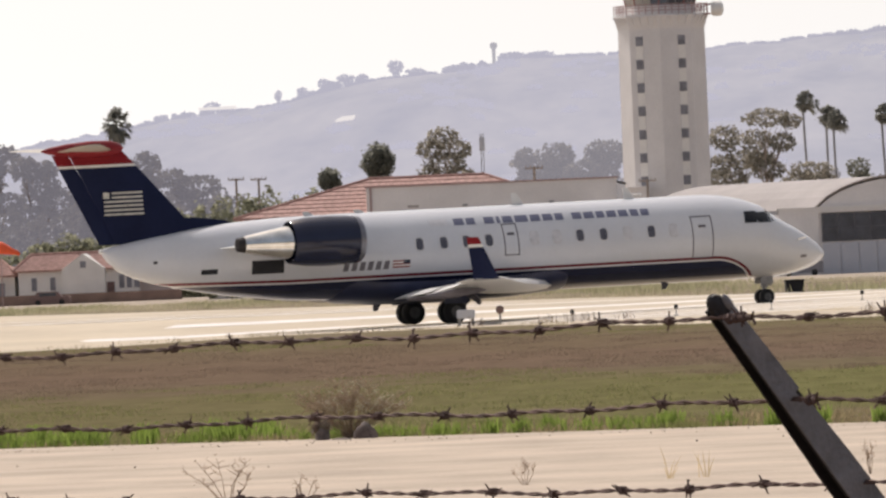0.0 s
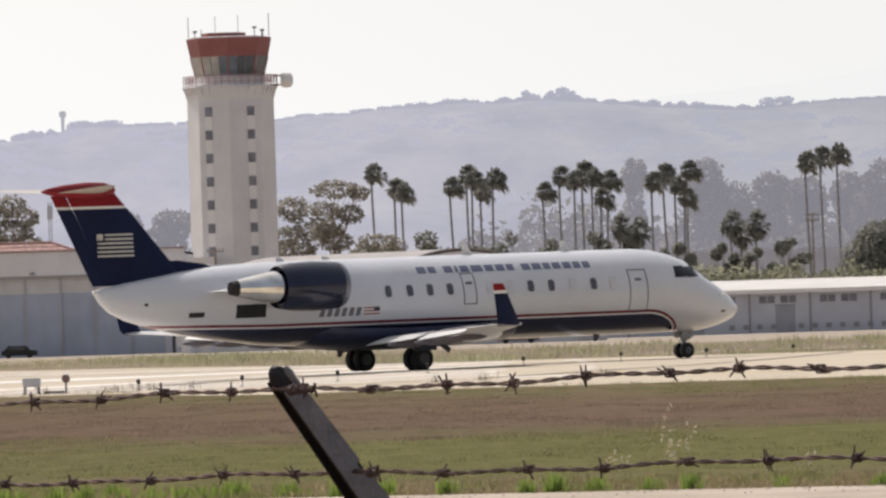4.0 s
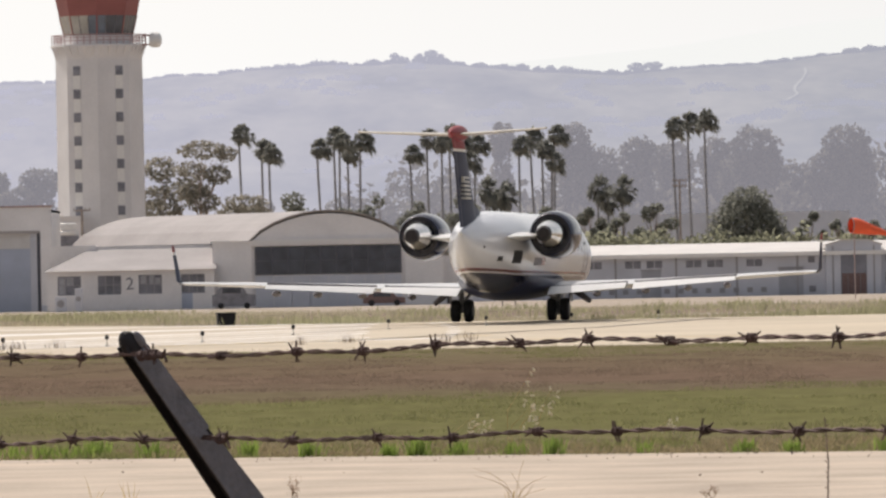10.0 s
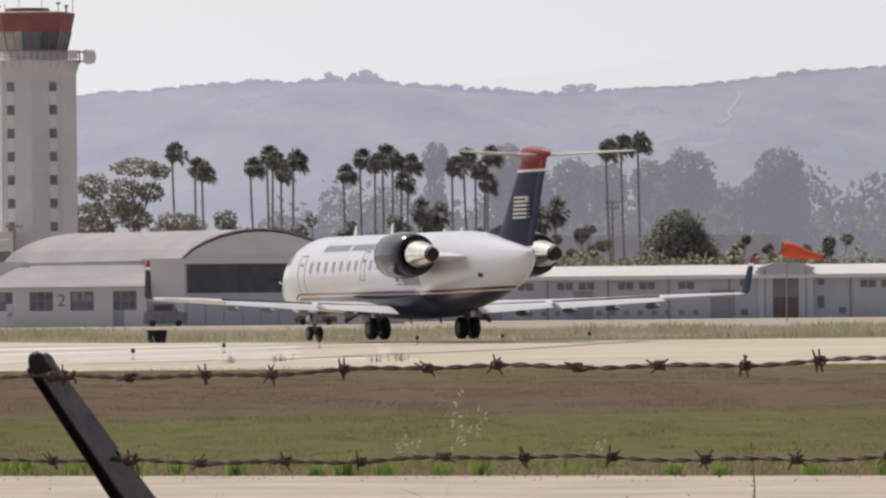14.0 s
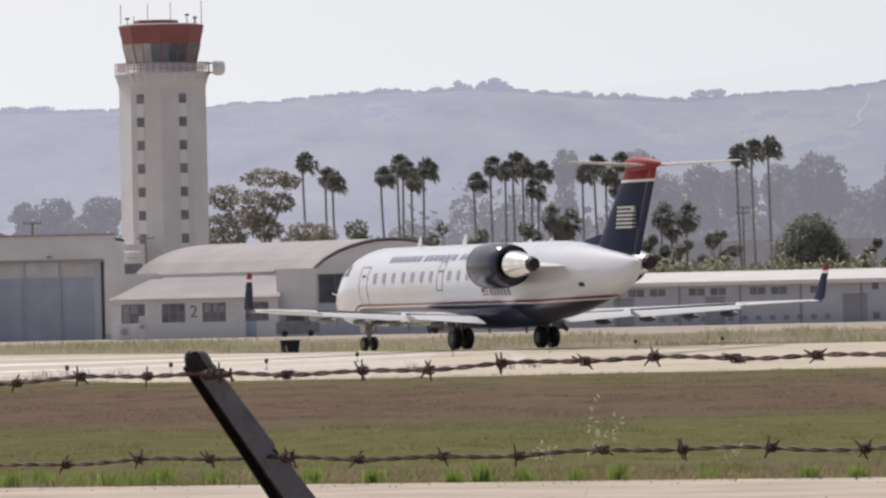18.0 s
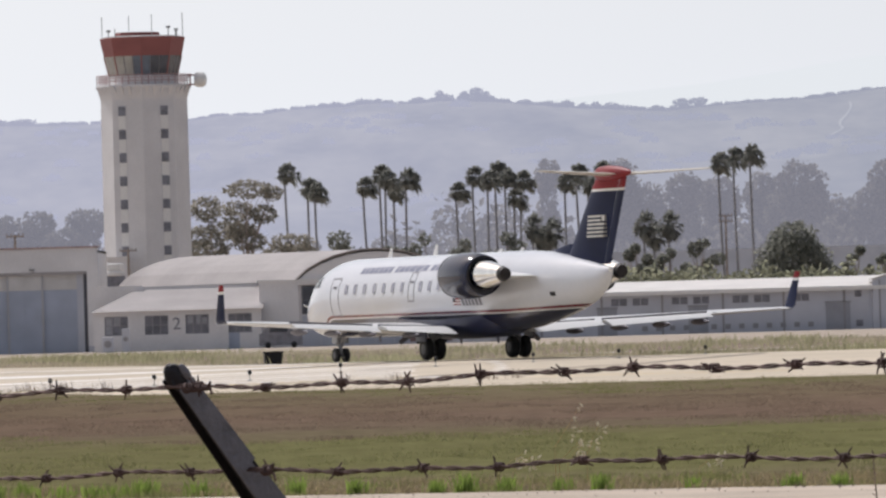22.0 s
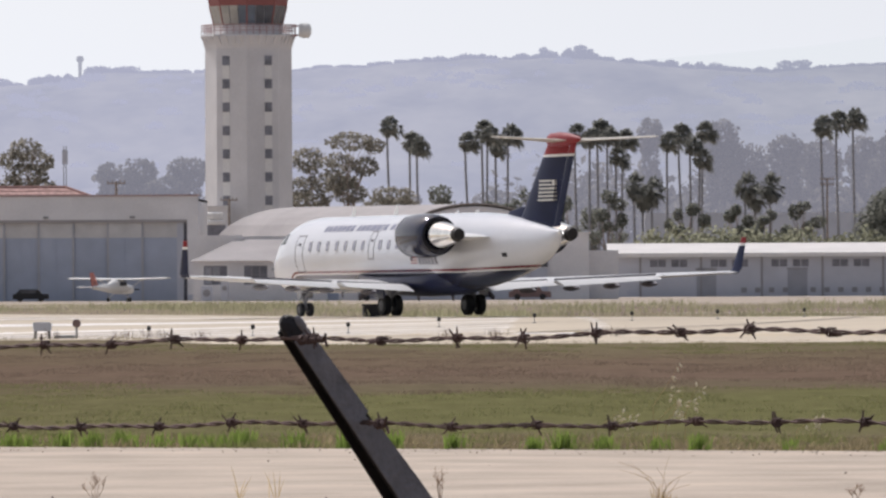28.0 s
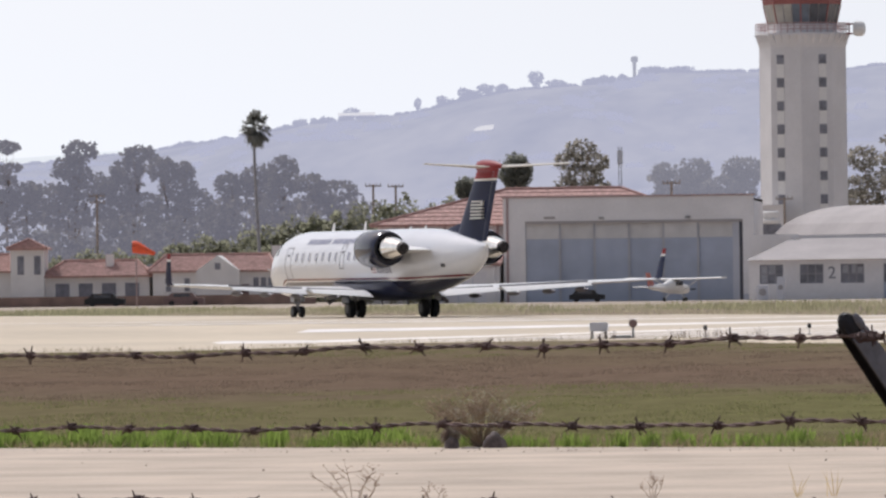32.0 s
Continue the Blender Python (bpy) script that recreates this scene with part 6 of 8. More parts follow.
def cloud_tree(name, label, x, y, masses, leaf, density, size, seed, group, r=0.3):
    """A tree whose crown is built of leaf clouds (x, z, half width, half height) over the land."""
    lobes = [(a - x, (k * 37 % 11 - 5) * 0.25, z + 1.5, w, w * 0.8, h) for k, (a, z, w, h) in enumerate(masses)]
    return limb_tree(name, label, x, y, -1.5, lobes, leaf, int(density * sum(w * h for _, _, w, h in masses)), size, seed, r, group)


BEHIND = "trees behind the hangars"
cloud_tree("eucalyptus_tree", EUC, -32.0, 1152, ((-33.3, 16.7, 2.3, 1.9), (-30.4, 13.7, 3.4, 1.5), (-34.5, 12.8, 1.8, 1.7), (-33.0, 11.0, 3.0, 1.6)), M["euc_leaf"], 120, 0.30, 100, BEHIND)
cloud_tree("eucalyptus_tree", EUC, -27.6, 1146, ((-27.4, 19.1, 3.4, 1.3), (-24.2, 18.6, 1.7, 1.1), (-29.0, 16.2, 2.5, 1.5), (-25.4, 15.7, 1.9, 1.4), (-27.5, 12.1, 2.7, 1.3), (-28.6, 13.7, 2.4, 1.2)), M["euc_leaf"], 120, 0.30, 101, BEHIND)
cloud_tree("eucalyptus_tree", EUC, -21.8, 1150, ((-21.8, 11.8, 3.2, 1.3), (-23.4, 10.4, 2.4, 1.4), (-20.2, 10.2, 2.2, 1.4)), M["euc_leaf"], 120, 0.30, 102, BEHIND, 0.2)
cloud_tree("tree", DARK, -15.4, 1160, ((-15.4, 12.0, 1.7, 1.4), (-15.0, 10.0, 2.2, 1.6)), M["oak_leaf"], 120, 0.3, 103, BEHIND, 0.2)
cloud_tree("eucalyptus_tree", EUC, -68.4, 1100, ((-68.4, 17.6, 2.2, 1.5), (-70.2, 16.2, 1.8, 1.3), (-66.6, 16.0, 1.9, 1.4), (-68.4, 14.2, 3.0, 1.5), (-70.4, 12.8, 1.8, 1.2), (-66.4, 12.6, 2.0, 1.3)), M["euc_leaf"], 120, 0.30, 104, BEHIND)
ROUND = "round dense dark tree on a short trunk"
limb_tree("tree", ROUND, -70.0, 1000, -1.5, [(0, 0, 15.4, 1.95, 1.8, 2.1), (0.1, 0, 14.0, 1.6, 1.5, 1.6), (-0.5, 0, 15.0, 1.6, 1.5, 1.7), (0.5, 0, 15.2, 1.6, 1.5, 1.8)], M["oak_leaf"], 2600, 0.26, 141, 0.25, BEHIND)
limb_tree("tree", ROUND, -76.2, 1005, -1.5, [(0, 0, 13.4, 1.4, 1.3, 1.4), (0.2, 0, 12.5, 1.3, 1.2, 1.3), (-0.3, 0, 13.2, 1.1, 1.2, 1.2)], M["oak_leaf"], 1500, 0.26, 142, 0.2, BEHIND)
# the big round tree and low trees to the right
limb_tree("tree", "large round dark green tree behind the long shed", 47.6, 1190, -1.5,
          [(0, 0, 9.0, 5.0, 4, 5.0), (-2.8, 0, 6.6, 3.6, 3, 4.2), (3.0, 0, 6.8, 3.6, 3, 4.4), (0.4, 0, 12.0, 3.4, 3, 2.9)], M["oak_leaf"], 8000, 0.32, 140, 0.4, "trees behind the hangars")
for i, (x, y, w, h) in enumerate(((26.8, 1220, 4.2, 12.5), (31.0, 1230, 4.5, 11.5), (57.0, 1200, 3.6, 11.0), (61.5, 1205, 3.6, 10.0), (66.0, 1200, 4.6, 9.5), (70.5, 1195, 5.0, 11.0), (6.0, 1270, 6.5, 12.0), (1.5, 1270, 5.0, 11.0), (34.6, 1250, 5.0, 9.5), (-9.0, 1225, 5.0, 13.5), (-4.0, 1232, 6.0, 14.5), (2.5, 1228, 5.5, 13.5), (8.0, 1235, 5.5, 14.5), (-13.0, 1230, 4.5, 12.5), (19.5, 1236, 5.0, 13.0), (36.0, 1240, 5.5, 13.0))):
    limb_tree("tree", DARK, x, y, -1.5, lobes_of(30 + i, w, h, 4, 0.9), M["oak_leaf"], 1500, 0.30, 150 + i, 0.25, "trees behind the hangars")
# tall hazy woods far behind the villa
WOODS = "far woods behind the villa"
FAR_EUC = "tall far eucalyptus with layered crown, pale in the haze"

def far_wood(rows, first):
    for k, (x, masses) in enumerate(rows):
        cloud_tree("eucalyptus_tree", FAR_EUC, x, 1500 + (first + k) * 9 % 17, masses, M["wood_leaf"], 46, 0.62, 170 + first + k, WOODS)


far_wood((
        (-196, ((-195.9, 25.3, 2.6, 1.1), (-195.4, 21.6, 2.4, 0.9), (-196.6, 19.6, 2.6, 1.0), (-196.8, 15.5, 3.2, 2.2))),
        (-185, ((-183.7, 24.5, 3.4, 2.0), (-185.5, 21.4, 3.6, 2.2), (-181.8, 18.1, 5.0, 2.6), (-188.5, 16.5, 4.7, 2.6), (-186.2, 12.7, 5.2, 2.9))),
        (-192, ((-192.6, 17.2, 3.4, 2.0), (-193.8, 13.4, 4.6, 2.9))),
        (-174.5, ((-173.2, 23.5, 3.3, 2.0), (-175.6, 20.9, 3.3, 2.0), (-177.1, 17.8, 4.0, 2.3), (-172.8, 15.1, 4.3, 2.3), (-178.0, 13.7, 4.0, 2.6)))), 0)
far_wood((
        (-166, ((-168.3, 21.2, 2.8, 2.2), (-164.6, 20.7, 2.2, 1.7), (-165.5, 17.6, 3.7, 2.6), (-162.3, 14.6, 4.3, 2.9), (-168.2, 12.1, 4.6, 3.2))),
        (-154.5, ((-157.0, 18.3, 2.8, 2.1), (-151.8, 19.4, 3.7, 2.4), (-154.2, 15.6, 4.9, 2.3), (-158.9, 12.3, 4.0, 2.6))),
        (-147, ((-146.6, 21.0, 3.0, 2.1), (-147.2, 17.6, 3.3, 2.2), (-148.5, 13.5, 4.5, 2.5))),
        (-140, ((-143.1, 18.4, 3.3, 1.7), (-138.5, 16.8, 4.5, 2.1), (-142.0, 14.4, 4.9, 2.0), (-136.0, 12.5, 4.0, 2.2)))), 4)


def hedge(name, label, runs, leaf, per, size, seed, ragged=0.16):
    """Rounded shrubs in a row, as one mass of clumps."""
    rng = random.Random(seed)
    lobes = []
    for x0, x1, y, z0, h0, h1, step in runs:
        n = max(2, int((x1 - x0) / step))
        for k in range(n):
            s = k / (n - 1)
            h = (h0 + (h1 - h0) * s) * rng.uniform(0.96 - ragged, 0.96 + ragged)
            lobes.append((x0 + (x1 - x0) * s, y + rng.uniform(-2, 2), z0 + h * 0.45, step * rng.uniform(0.9, 1.4), 2.0, h * 0.55))
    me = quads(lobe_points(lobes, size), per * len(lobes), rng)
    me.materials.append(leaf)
    return tagged(new(name, me), label, "shrubs", kind="stuff")


hedge("shrubbery", "dense green shrubs rising behind the red-roofed hall", ((-113, -97, 1030, -1.5, 7.5, 11.6, 2.2), (-97, -80, 1030, -1.5, 11.6, 13.0, 2.2), (-112, -80, 1022, -1.5, 6, 10.5, 2.4), (-112, -82, 1014, -1.5, 4.5, 8, 2.4), (-135, -110, 1030, -1.5, 6, 7.3, 3)), M["shrub_leaf"], 1100, 0.34, 5, 0.07)
hedge("shrubbery", "low green hedge behind the long shed", ((13, 80, 1120, -1.5, 8.4, 8.6, 2.6), (13, 48, 1130, -1.5, 8.9, 8.2, 3)), M["shrub_leaf"], 520, 0.38, 6, 0.10)
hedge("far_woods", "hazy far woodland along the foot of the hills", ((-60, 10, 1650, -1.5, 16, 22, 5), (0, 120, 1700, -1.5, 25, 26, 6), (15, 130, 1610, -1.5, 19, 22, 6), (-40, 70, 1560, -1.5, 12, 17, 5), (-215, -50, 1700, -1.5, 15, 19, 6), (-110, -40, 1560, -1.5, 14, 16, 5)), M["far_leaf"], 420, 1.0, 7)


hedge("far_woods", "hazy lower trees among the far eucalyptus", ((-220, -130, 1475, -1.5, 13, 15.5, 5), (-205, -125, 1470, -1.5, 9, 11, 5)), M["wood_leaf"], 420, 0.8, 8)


# far trunks get the same painted haze glow as their leaves
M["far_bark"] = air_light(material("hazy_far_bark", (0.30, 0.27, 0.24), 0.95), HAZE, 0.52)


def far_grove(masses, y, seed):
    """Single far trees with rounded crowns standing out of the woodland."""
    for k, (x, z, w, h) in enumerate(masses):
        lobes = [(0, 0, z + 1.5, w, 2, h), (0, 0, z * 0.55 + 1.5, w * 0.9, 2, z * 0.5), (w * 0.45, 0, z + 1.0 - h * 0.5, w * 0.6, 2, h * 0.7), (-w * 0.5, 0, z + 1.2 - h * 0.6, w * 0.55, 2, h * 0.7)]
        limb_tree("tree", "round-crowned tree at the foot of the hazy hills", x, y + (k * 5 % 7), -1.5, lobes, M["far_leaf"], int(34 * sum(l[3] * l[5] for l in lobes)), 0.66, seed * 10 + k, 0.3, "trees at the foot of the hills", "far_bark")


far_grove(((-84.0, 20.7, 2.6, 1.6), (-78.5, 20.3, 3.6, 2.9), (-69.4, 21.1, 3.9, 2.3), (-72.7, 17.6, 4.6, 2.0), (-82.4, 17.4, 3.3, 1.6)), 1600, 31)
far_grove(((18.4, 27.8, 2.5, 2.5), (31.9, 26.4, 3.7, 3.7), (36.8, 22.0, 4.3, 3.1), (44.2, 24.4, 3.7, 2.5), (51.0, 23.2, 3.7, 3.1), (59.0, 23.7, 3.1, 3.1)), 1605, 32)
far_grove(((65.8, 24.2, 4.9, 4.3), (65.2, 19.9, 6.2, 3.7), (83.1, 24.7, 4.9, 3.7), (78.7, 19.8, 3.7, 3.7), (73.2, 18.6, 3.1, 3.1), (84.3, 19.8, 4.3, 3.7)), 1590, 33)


def hill_scrub():
    rng = random.Random(9)
    lobes = []
    x = -620.0
    while x < 420:
        n = noise.noise((x * 0.03, 5.5, 0))
        w, h = rng.uniform(2.4, 6.5), (1.1 + 3.0 * max(0.0, n + 0.25)) * rng.uniform(0.6, 1.25)
        for q in range(3):
            lobes.append((x + rng.uniform(-0.4, 0.4) * w, 4197, ridge(x) + h * rng.uniform(-0.1, 0.35), w * rng.uniform(0.4, 0.8), 2, h * rng.uniform(0.5, 0.8)))
        lobes.append((x, 4197, ridge(x) - h * 0.3, w, 2, h * 0.8))
        x += w * rng.uniform(0.8, 1.6)
    for x, z, r, hh in ((-4.5, 111.0, 2.4, 1.6), (8, 110.2, 2.8, 1.8), (13.6, 111.8, 3.2, 2.0), (18, 110.2, 2.6, 1.5), (80.6, 103.0, 3.6, 1.4), (116, 103.4, 5, 1.9), (124, 103.8, 4.6, 1.9), (-375, 84.0, 4.5, 1.6), (-342, 87.6, 1.8, 2.8), (-330, 89.4, 3, 2),
                        (-319, 92.6, 3.2, 2.4), (-308, 94.6, 4.4, 2.4), (-300, 94.5, 3.4, 2.0), (-283, 99.4, 4.2, 3.2), (-273, 96.6, 5.5, 1.9), (-224, 103, 6.0, 1.4), (-210, 102.8, 6, 1.5)):
        lobes.append((x, 4196, z - 0.6, r, 2, hh))
        base = ridge(x) - 1
        lobes.append((x, 4196, (base + z) / 2, r * 0.45, 2, max(1.0, (z - base) / 2)))
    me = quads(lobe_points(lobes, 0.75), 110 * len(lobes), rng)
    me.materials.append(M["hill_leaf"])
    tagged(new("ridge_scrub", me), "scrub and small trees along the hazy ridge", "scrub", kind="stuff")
    lobes = []
    for _ in range(700):
        x, k = rng.uniform(-560, 330), rng.uniform(0.25, 0.97)
        y = 2500 + 1700 * k
        if noise.noise((x * 0.012, y * 0.003, 8.0)) < -0.05:
            continue
        lobes.append((x, y, slope(x, y, 2500, 4200, ridge) + 0.3, rng.uniform(3, 7), 5, rng.uniform(1.2, 2.8)))
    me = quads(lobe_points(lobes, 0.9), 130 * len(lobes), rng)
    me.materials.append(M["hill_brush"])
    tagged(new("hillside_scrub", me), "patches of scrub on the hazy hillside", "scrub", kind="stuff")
    # a pale eroded track down the slope
    bm = bmesh.new()
    rows = []
    for i in range(15):
        q = i / 14
        x, y = 193 - 27 * q + 1.5 * math.sin(q * 11), 4080 - 420 * q
        w = 0.35 + 0.4 * math.sin(q * math.pi) + 0.15 * math.sin(q * 23)
        rows.append([bm.verts.new((x + d * w, y, slope(x + d * w, y, 2500, 4200, ridge) + 0.7)) for d in (-1, 0, 1)])
    for a, b in zip(rows, rows[1:]):
        for i in (0, 1):
            bm.faces.new((a[i], a[i + 1], b[i + 1], b[i]))
    single("hillside_track", bm, M["hill_track"], "pale eroded track down the hazy hillside", "track", kind="structure")


hill_scrub()


# ---- grass that stands up ----
def blades(name, label, spots, leaf, kind="stuff", category="grass", wide=0.035, lean=(0.05, 0.55)):
    """Blades from (x, y, height, spread, count, seed); wide: width over height; lean: reach over height."""
    vs, fs = [], []
    for x, y, h, sp, n, seed in spots:
        rng = random.Random(seed)
        for _ in range(n):
            a = rng.uniform(0, 2 * math.pi)
            d = Vector((math.cos(a), math.sin(a), 0))
            o = Vector((x, y, 0)) + Vector((rng.gauss(0, 0.5), rng.uniform(-1, 1), 0)) * sp
            o.z = gz(o.x, o.y)
            hh = h * rng.uniform(0.45, 1.1)
            tip = o + d * hh * rng.uniform(*lean) + Vector((0, 0, hh))
            w = Vector((rng.uniform(0.6, 1), rng.uniform(-0.5, 0.5), 0)).normalized() * max(0.004, hh * wide)
            mid = o.lerp(tip, 0.55) + Vector((0, 0, hh * 0.08))
            i = len(vs)
            vs += [o - w, o + w, mid + w * 0.8, mid - w * 0.8, tip]
            fs += [(i, i + 1, i + 2, i + 3), (i + 3, i + 2, i + 4)]
    me = bpy.data.meshes.new("blades")
    me.from_pydata([tuple(v) for v in vs], [], fs)
    me.materials.append(leaf)
    return tagged(new(name, me), label, category, kind=kind)


rng = random.Random(12)
green, dry = [], []
x = -13.2
while x < -2.3:
    n = noise.noise((x * 0.9, 1.2, 0))
    x += rng.uniform(0.10, 0.34) * (0.7 if x < -6.6 else 1.0) + (rng.uniform(0.2, 0.5) if n < -0.25 else 0)
    for _ in range(2 if x < -6.6 else 1):
        green.append((x + rng.uniform(-0.1, 0.1), road_edge(x) + 0.4 + rng.random() * 1.6, rng.uniform(0.11, 0.20) * (1.2 if x < -6.6 else 1.0), rng.uniform(0.08, 0.17), 75, int(x * 977)))
for x, h in ((-1.85, 0.2), (-1.45, 0.19), (-0.9, 0.17), (-0.2, 0.15), (0.05, 0.2), (0.42, 0.16), (0.9, 0.14), (1.25, 0.18), (2.05, 0.13), (2.9, 0.15), (3.3, 0.14), (4.1, 0.15), (4.7, 0.17)):
    green.append((x, road_edge(x) + 0.7, h, 0.09, 90, int(x * 100) + 900))
low_green = []
for i in range(820):
    x = rng.uniform(-13, 5.5)
    spot = (x, road_edge(x) + 0.15 + rng.random() ** 1.3 * 6.0, rng.uniform(0.03, 0.115), 0.2, 20, 2000 + i)
    (low_green if noise.noise((x * 1.4, spot[1] * 0.5, 3.3)) > 0.05 else dry).append(spot)
blades("green_grass_fringe", "fresh green grass tufts along the taxiway's edge", green, M["grass_green"])
blades("low_grass_fringe", "short dull green grass among the stubble", low_green, M["grass_far"], lean=(0.2, 1.0))
blades("dry_grass_fringe", "short dry grass stubble along the taxiway's edge", dry, M["grass_dry"], lean=(0.2, 1.2))
# low tussocks over the near field, thick in patches and absent between them
moss, brown = [], []
rng = random.Random(41)
for i in range(14000):
    y = 78 + 108 * rng.random() ** 0.8
    x = y * rng.uniform(-0.165, 0.075)
    n = noise.noise((x * 0.5, y * 0.16, 7.0)) + 0.6 * noise.noise((x * 1.9, y * 0.5, 2.0))
    if n < -0.05 or y > near_edge(x) - 2:
        continue
    spot = (x, y, rng.uniform(0.018, 0.05) * (0.8 + 0.7 * n), rng.uniform(0.15, 0.5), 14, 9000 + i)
    (brown if 118 < y + 14 * noise.noise((x * 0.2, y * 0.05, 5.0)) < 166 else moss).append(spot)
blades("field_tussocks", "low dull green tussocks scattered over the field", moss, M["tussock_green"], wide=0.03, lean=(0.2, 1.2))
blades("field_stubble", "low brown stubble in patches over the field", brown, M["tussock_brown"], wide=0.03, lean=(0.2, 1.2))
tan, dark = [], []
for i in range(1900):
    x = rng.uniform(-70, 45)
    y = float(np.interp(x, FAR_X, FAR_Y)) + 2.5 + rng.random() ** 1.6 * 150
    n = noise.noise((x * 0.09, y * 0.03, 4.0)) + 0.5 * noise.noise((x * 0.4, y * 0.08, 1.0))
    if abs(x + 6.75) < 1.3 and y < 316:
        continue
    if n > 0.12:
        dark.append((x, y, 0.30 * rng.uniform(0.5, 1.3), 1.5, 30, 3000 + i))
    else:
        tan.append((x, y, 0.17 * rng.uniform(0.5, 1.3), 1.9, 34, 3000 + i))
blades("tall_field_grass", "tall dry grass beyond the runway", tan, M["grass_pale"], wide=0.06)
blades("tall_field_weeds", "darker green weeds in patches beyond the runway", dark, M["grass_weed"], wide=0.06)
edge = []
for i in range(260):
    x = rng.uniform(-34, 14)
    edge.append((x, near_edge(x) - 0.6 + rng.uniform(-1.0, 1.4), rng.uniform(0.04, 0.13) * (1.2 if x < -9 else 0.6), 0.5, 14, 6000 + i))
clump = []
for x, y in ((-10.6, 209), (-10.1, 212), (-9.6, 208), (-8.9, 214), (-2.6, 200), (-1.4, 203), (0.9, 199), (1.4, 201), (-12.2, 206)):
    clump.append((x, y, 0.28, 0.24, 22, int(x * 31) + 7000))
blades("verge_weeds", "airy brown-green weeds at the runway's edge", clump, M["twig"], wide=0.02, lean=(0.1, 0.8))
blades("verge_grass", "ragged dry weeds along the runway's near edge", edge, M["grass_verge"], lean=(0.1, 0.9))

def twigs(name, label, x, y, h, w, n, mat, seed, seedheads=0.0):
    """A branching dry plant."""
    rng = random.Random(seed)
    p = thing(name, label, "plant")
    p.matrix_basis = pose(x, y, gz(x, y))
    bm = bmesh.new()
    heads = []
    for _ in range(n):
        a = rng.uniform(-1, 1)
        tip = Vector((a * w, rng.uniform(-0.5, 0.5) * w, h * rng.uniform(0.6, 1.05) * (1 - 0.25 * a * a)))
        mid = tip * 0.55 + Vector((rng.uniform(-0.04, 0.04), 0, h * 0.06))
        tube(bm, [(rng.uniform(-0.05, 0.05) * w, 0, 0), mid, tip], [0.003 + h * 0.004, 0.0026, 0.0014], 4)
        for _ in range(4):
            o = mid.lerp(tip, rng.uniform(0, 0.9))
            e = o + Vector((rng.uniform(-0.14, 0.14) * w * 2, rng.uniform(-0.1, 0.1), rng.uniform(0.02, 0.2) * h))
            tube(bm, [o, e], [0.0028, 0.0015], 3)
            heads.append(e)
        heads.append(tip)
    tagged(part("stem", bm, mat, p), "", kind="stuff")
    if seedheads:
        me = quads(lambda r: (r.choice(heads) + Vector((r.uniform(-0.02, 0.02), r.uniform(-0.02, 0.02), r.uniform(-0.02, 0.02))), seedheads), len(heads) * 3, rng)
        me.materials.append(mat)
        ob = tagged(new("foliage", me), kind="stuff")
        ob.parent = p
    return p


twigs("dry_shrub", "dry brown shrub at the taxiway's edge", -5.78, 77.2, 0.54, 0.55, 95, M["twig_pale"], 1, 0.011)
def field_stone(x, y, w, h, label, seed):
    bm = bmesh.new()
    bmesh.ops.create_icosphere(bm, subdivisions=3, radius=1.0)
    for v in bm.verts:
        k = 1 + 0.22 * noise.noise(v.co * 1.7 + Vector((seed, 0, 0)))
        v.co = Vector((v.co.x * w * k, v.co.y * w * 0.8 * k, max(-0.3, v.co.z) * h * k))
    ob = single("field_stone", bm, M["stone"], label, "stone", "stones at the taxiway's edge", smooth=True)
    ob.matrix_basis = pose(x, y, gz(x, y) + 0.02, 0, 0, seed * 40)


M["stone"] = material("weathered_brown_stone", (0.16, 0.125, 0.115), 0.9, spread=0.6, scale=9, fine=60, bump=0.5)
field_stone(-5.60, 76.55, 0.115, 0.15, "rounded brown stone beside a dry shrub", 1)
field_stone(-5.98, 76.45, 0.085, 0.12, "small brown stone at the taxiway's edge", 2)
field_stone(-5.80, 76.35, 0.12, 0.025, "flat pale stone at the taxiway's edge", 3)
twigs("dry_shrub", "pale seed-tipped stems in a dry shrub", -5.72, 77.25, 0.50, 0.42, 16, M["oat"], 5, 0.009)
twigs("dry_shrub", "small dark dead shrub at the taxiway's edge", -6.0, 76.5, 0.22, 0.09, 40, M["twig"], 3, 0.012)


def wild_oats(x, y, h, seed):
    rng = random.Random(seed)
    p = thing("wild_oats", "pale dry wild oat stalk with nodding seeds", "plant", "wild oats")
    p.matrix_basis = pose(x, y, gz(x, y))
    bm = bmesh.new()
    top = Vector((rng.uniform(0.10, 0.24), 0, h))
    pts = [Vector((0, 0, 0)), Vector((0.0, 0, h * 0.5)), top * 0.8 + Vector((-0.02, 0, 0.03)), top]
    tube(bm, pts, [0.004, 0.003, 0.002, 0.0015], 4)
    part("stalk", bm, M["straw"], p)
    bm = bmesh.new()
    for k in range(8):
        o = pts[0].lerp(top, 0.58 + 0.42 * k / 7)
        e = o + Vector((rng.uniform(-0.035, 0.05), rng.uniform(-0.02, 0.02), -rng.uniform(0.0, 0.03)))
        tube(bm, [o, e], 0.0008, 3)
        d = Vector((rng.uniform(-0.25, 0.9), 0, rng.uniform(-0.5, 0.8))).normalized()
        tube(bm, [e, e + d * 0.022, e + d * 0.048], [0.0025, 0.011, 0.0025], 5)
    tagged(part("seed_head", bm, M["oat"], p), kind="stuff")


for i, (x, h) in enumerate(((0.88, 0.72), (1.17, 0.56), (0.92, 0.44), (0.36, 0.30), (0.50, 0.28), (1.0, 0.40), (2.2, 0.25))):
    wild_oats(x, 77.0 + 0.1 * i, h, 20 + i)
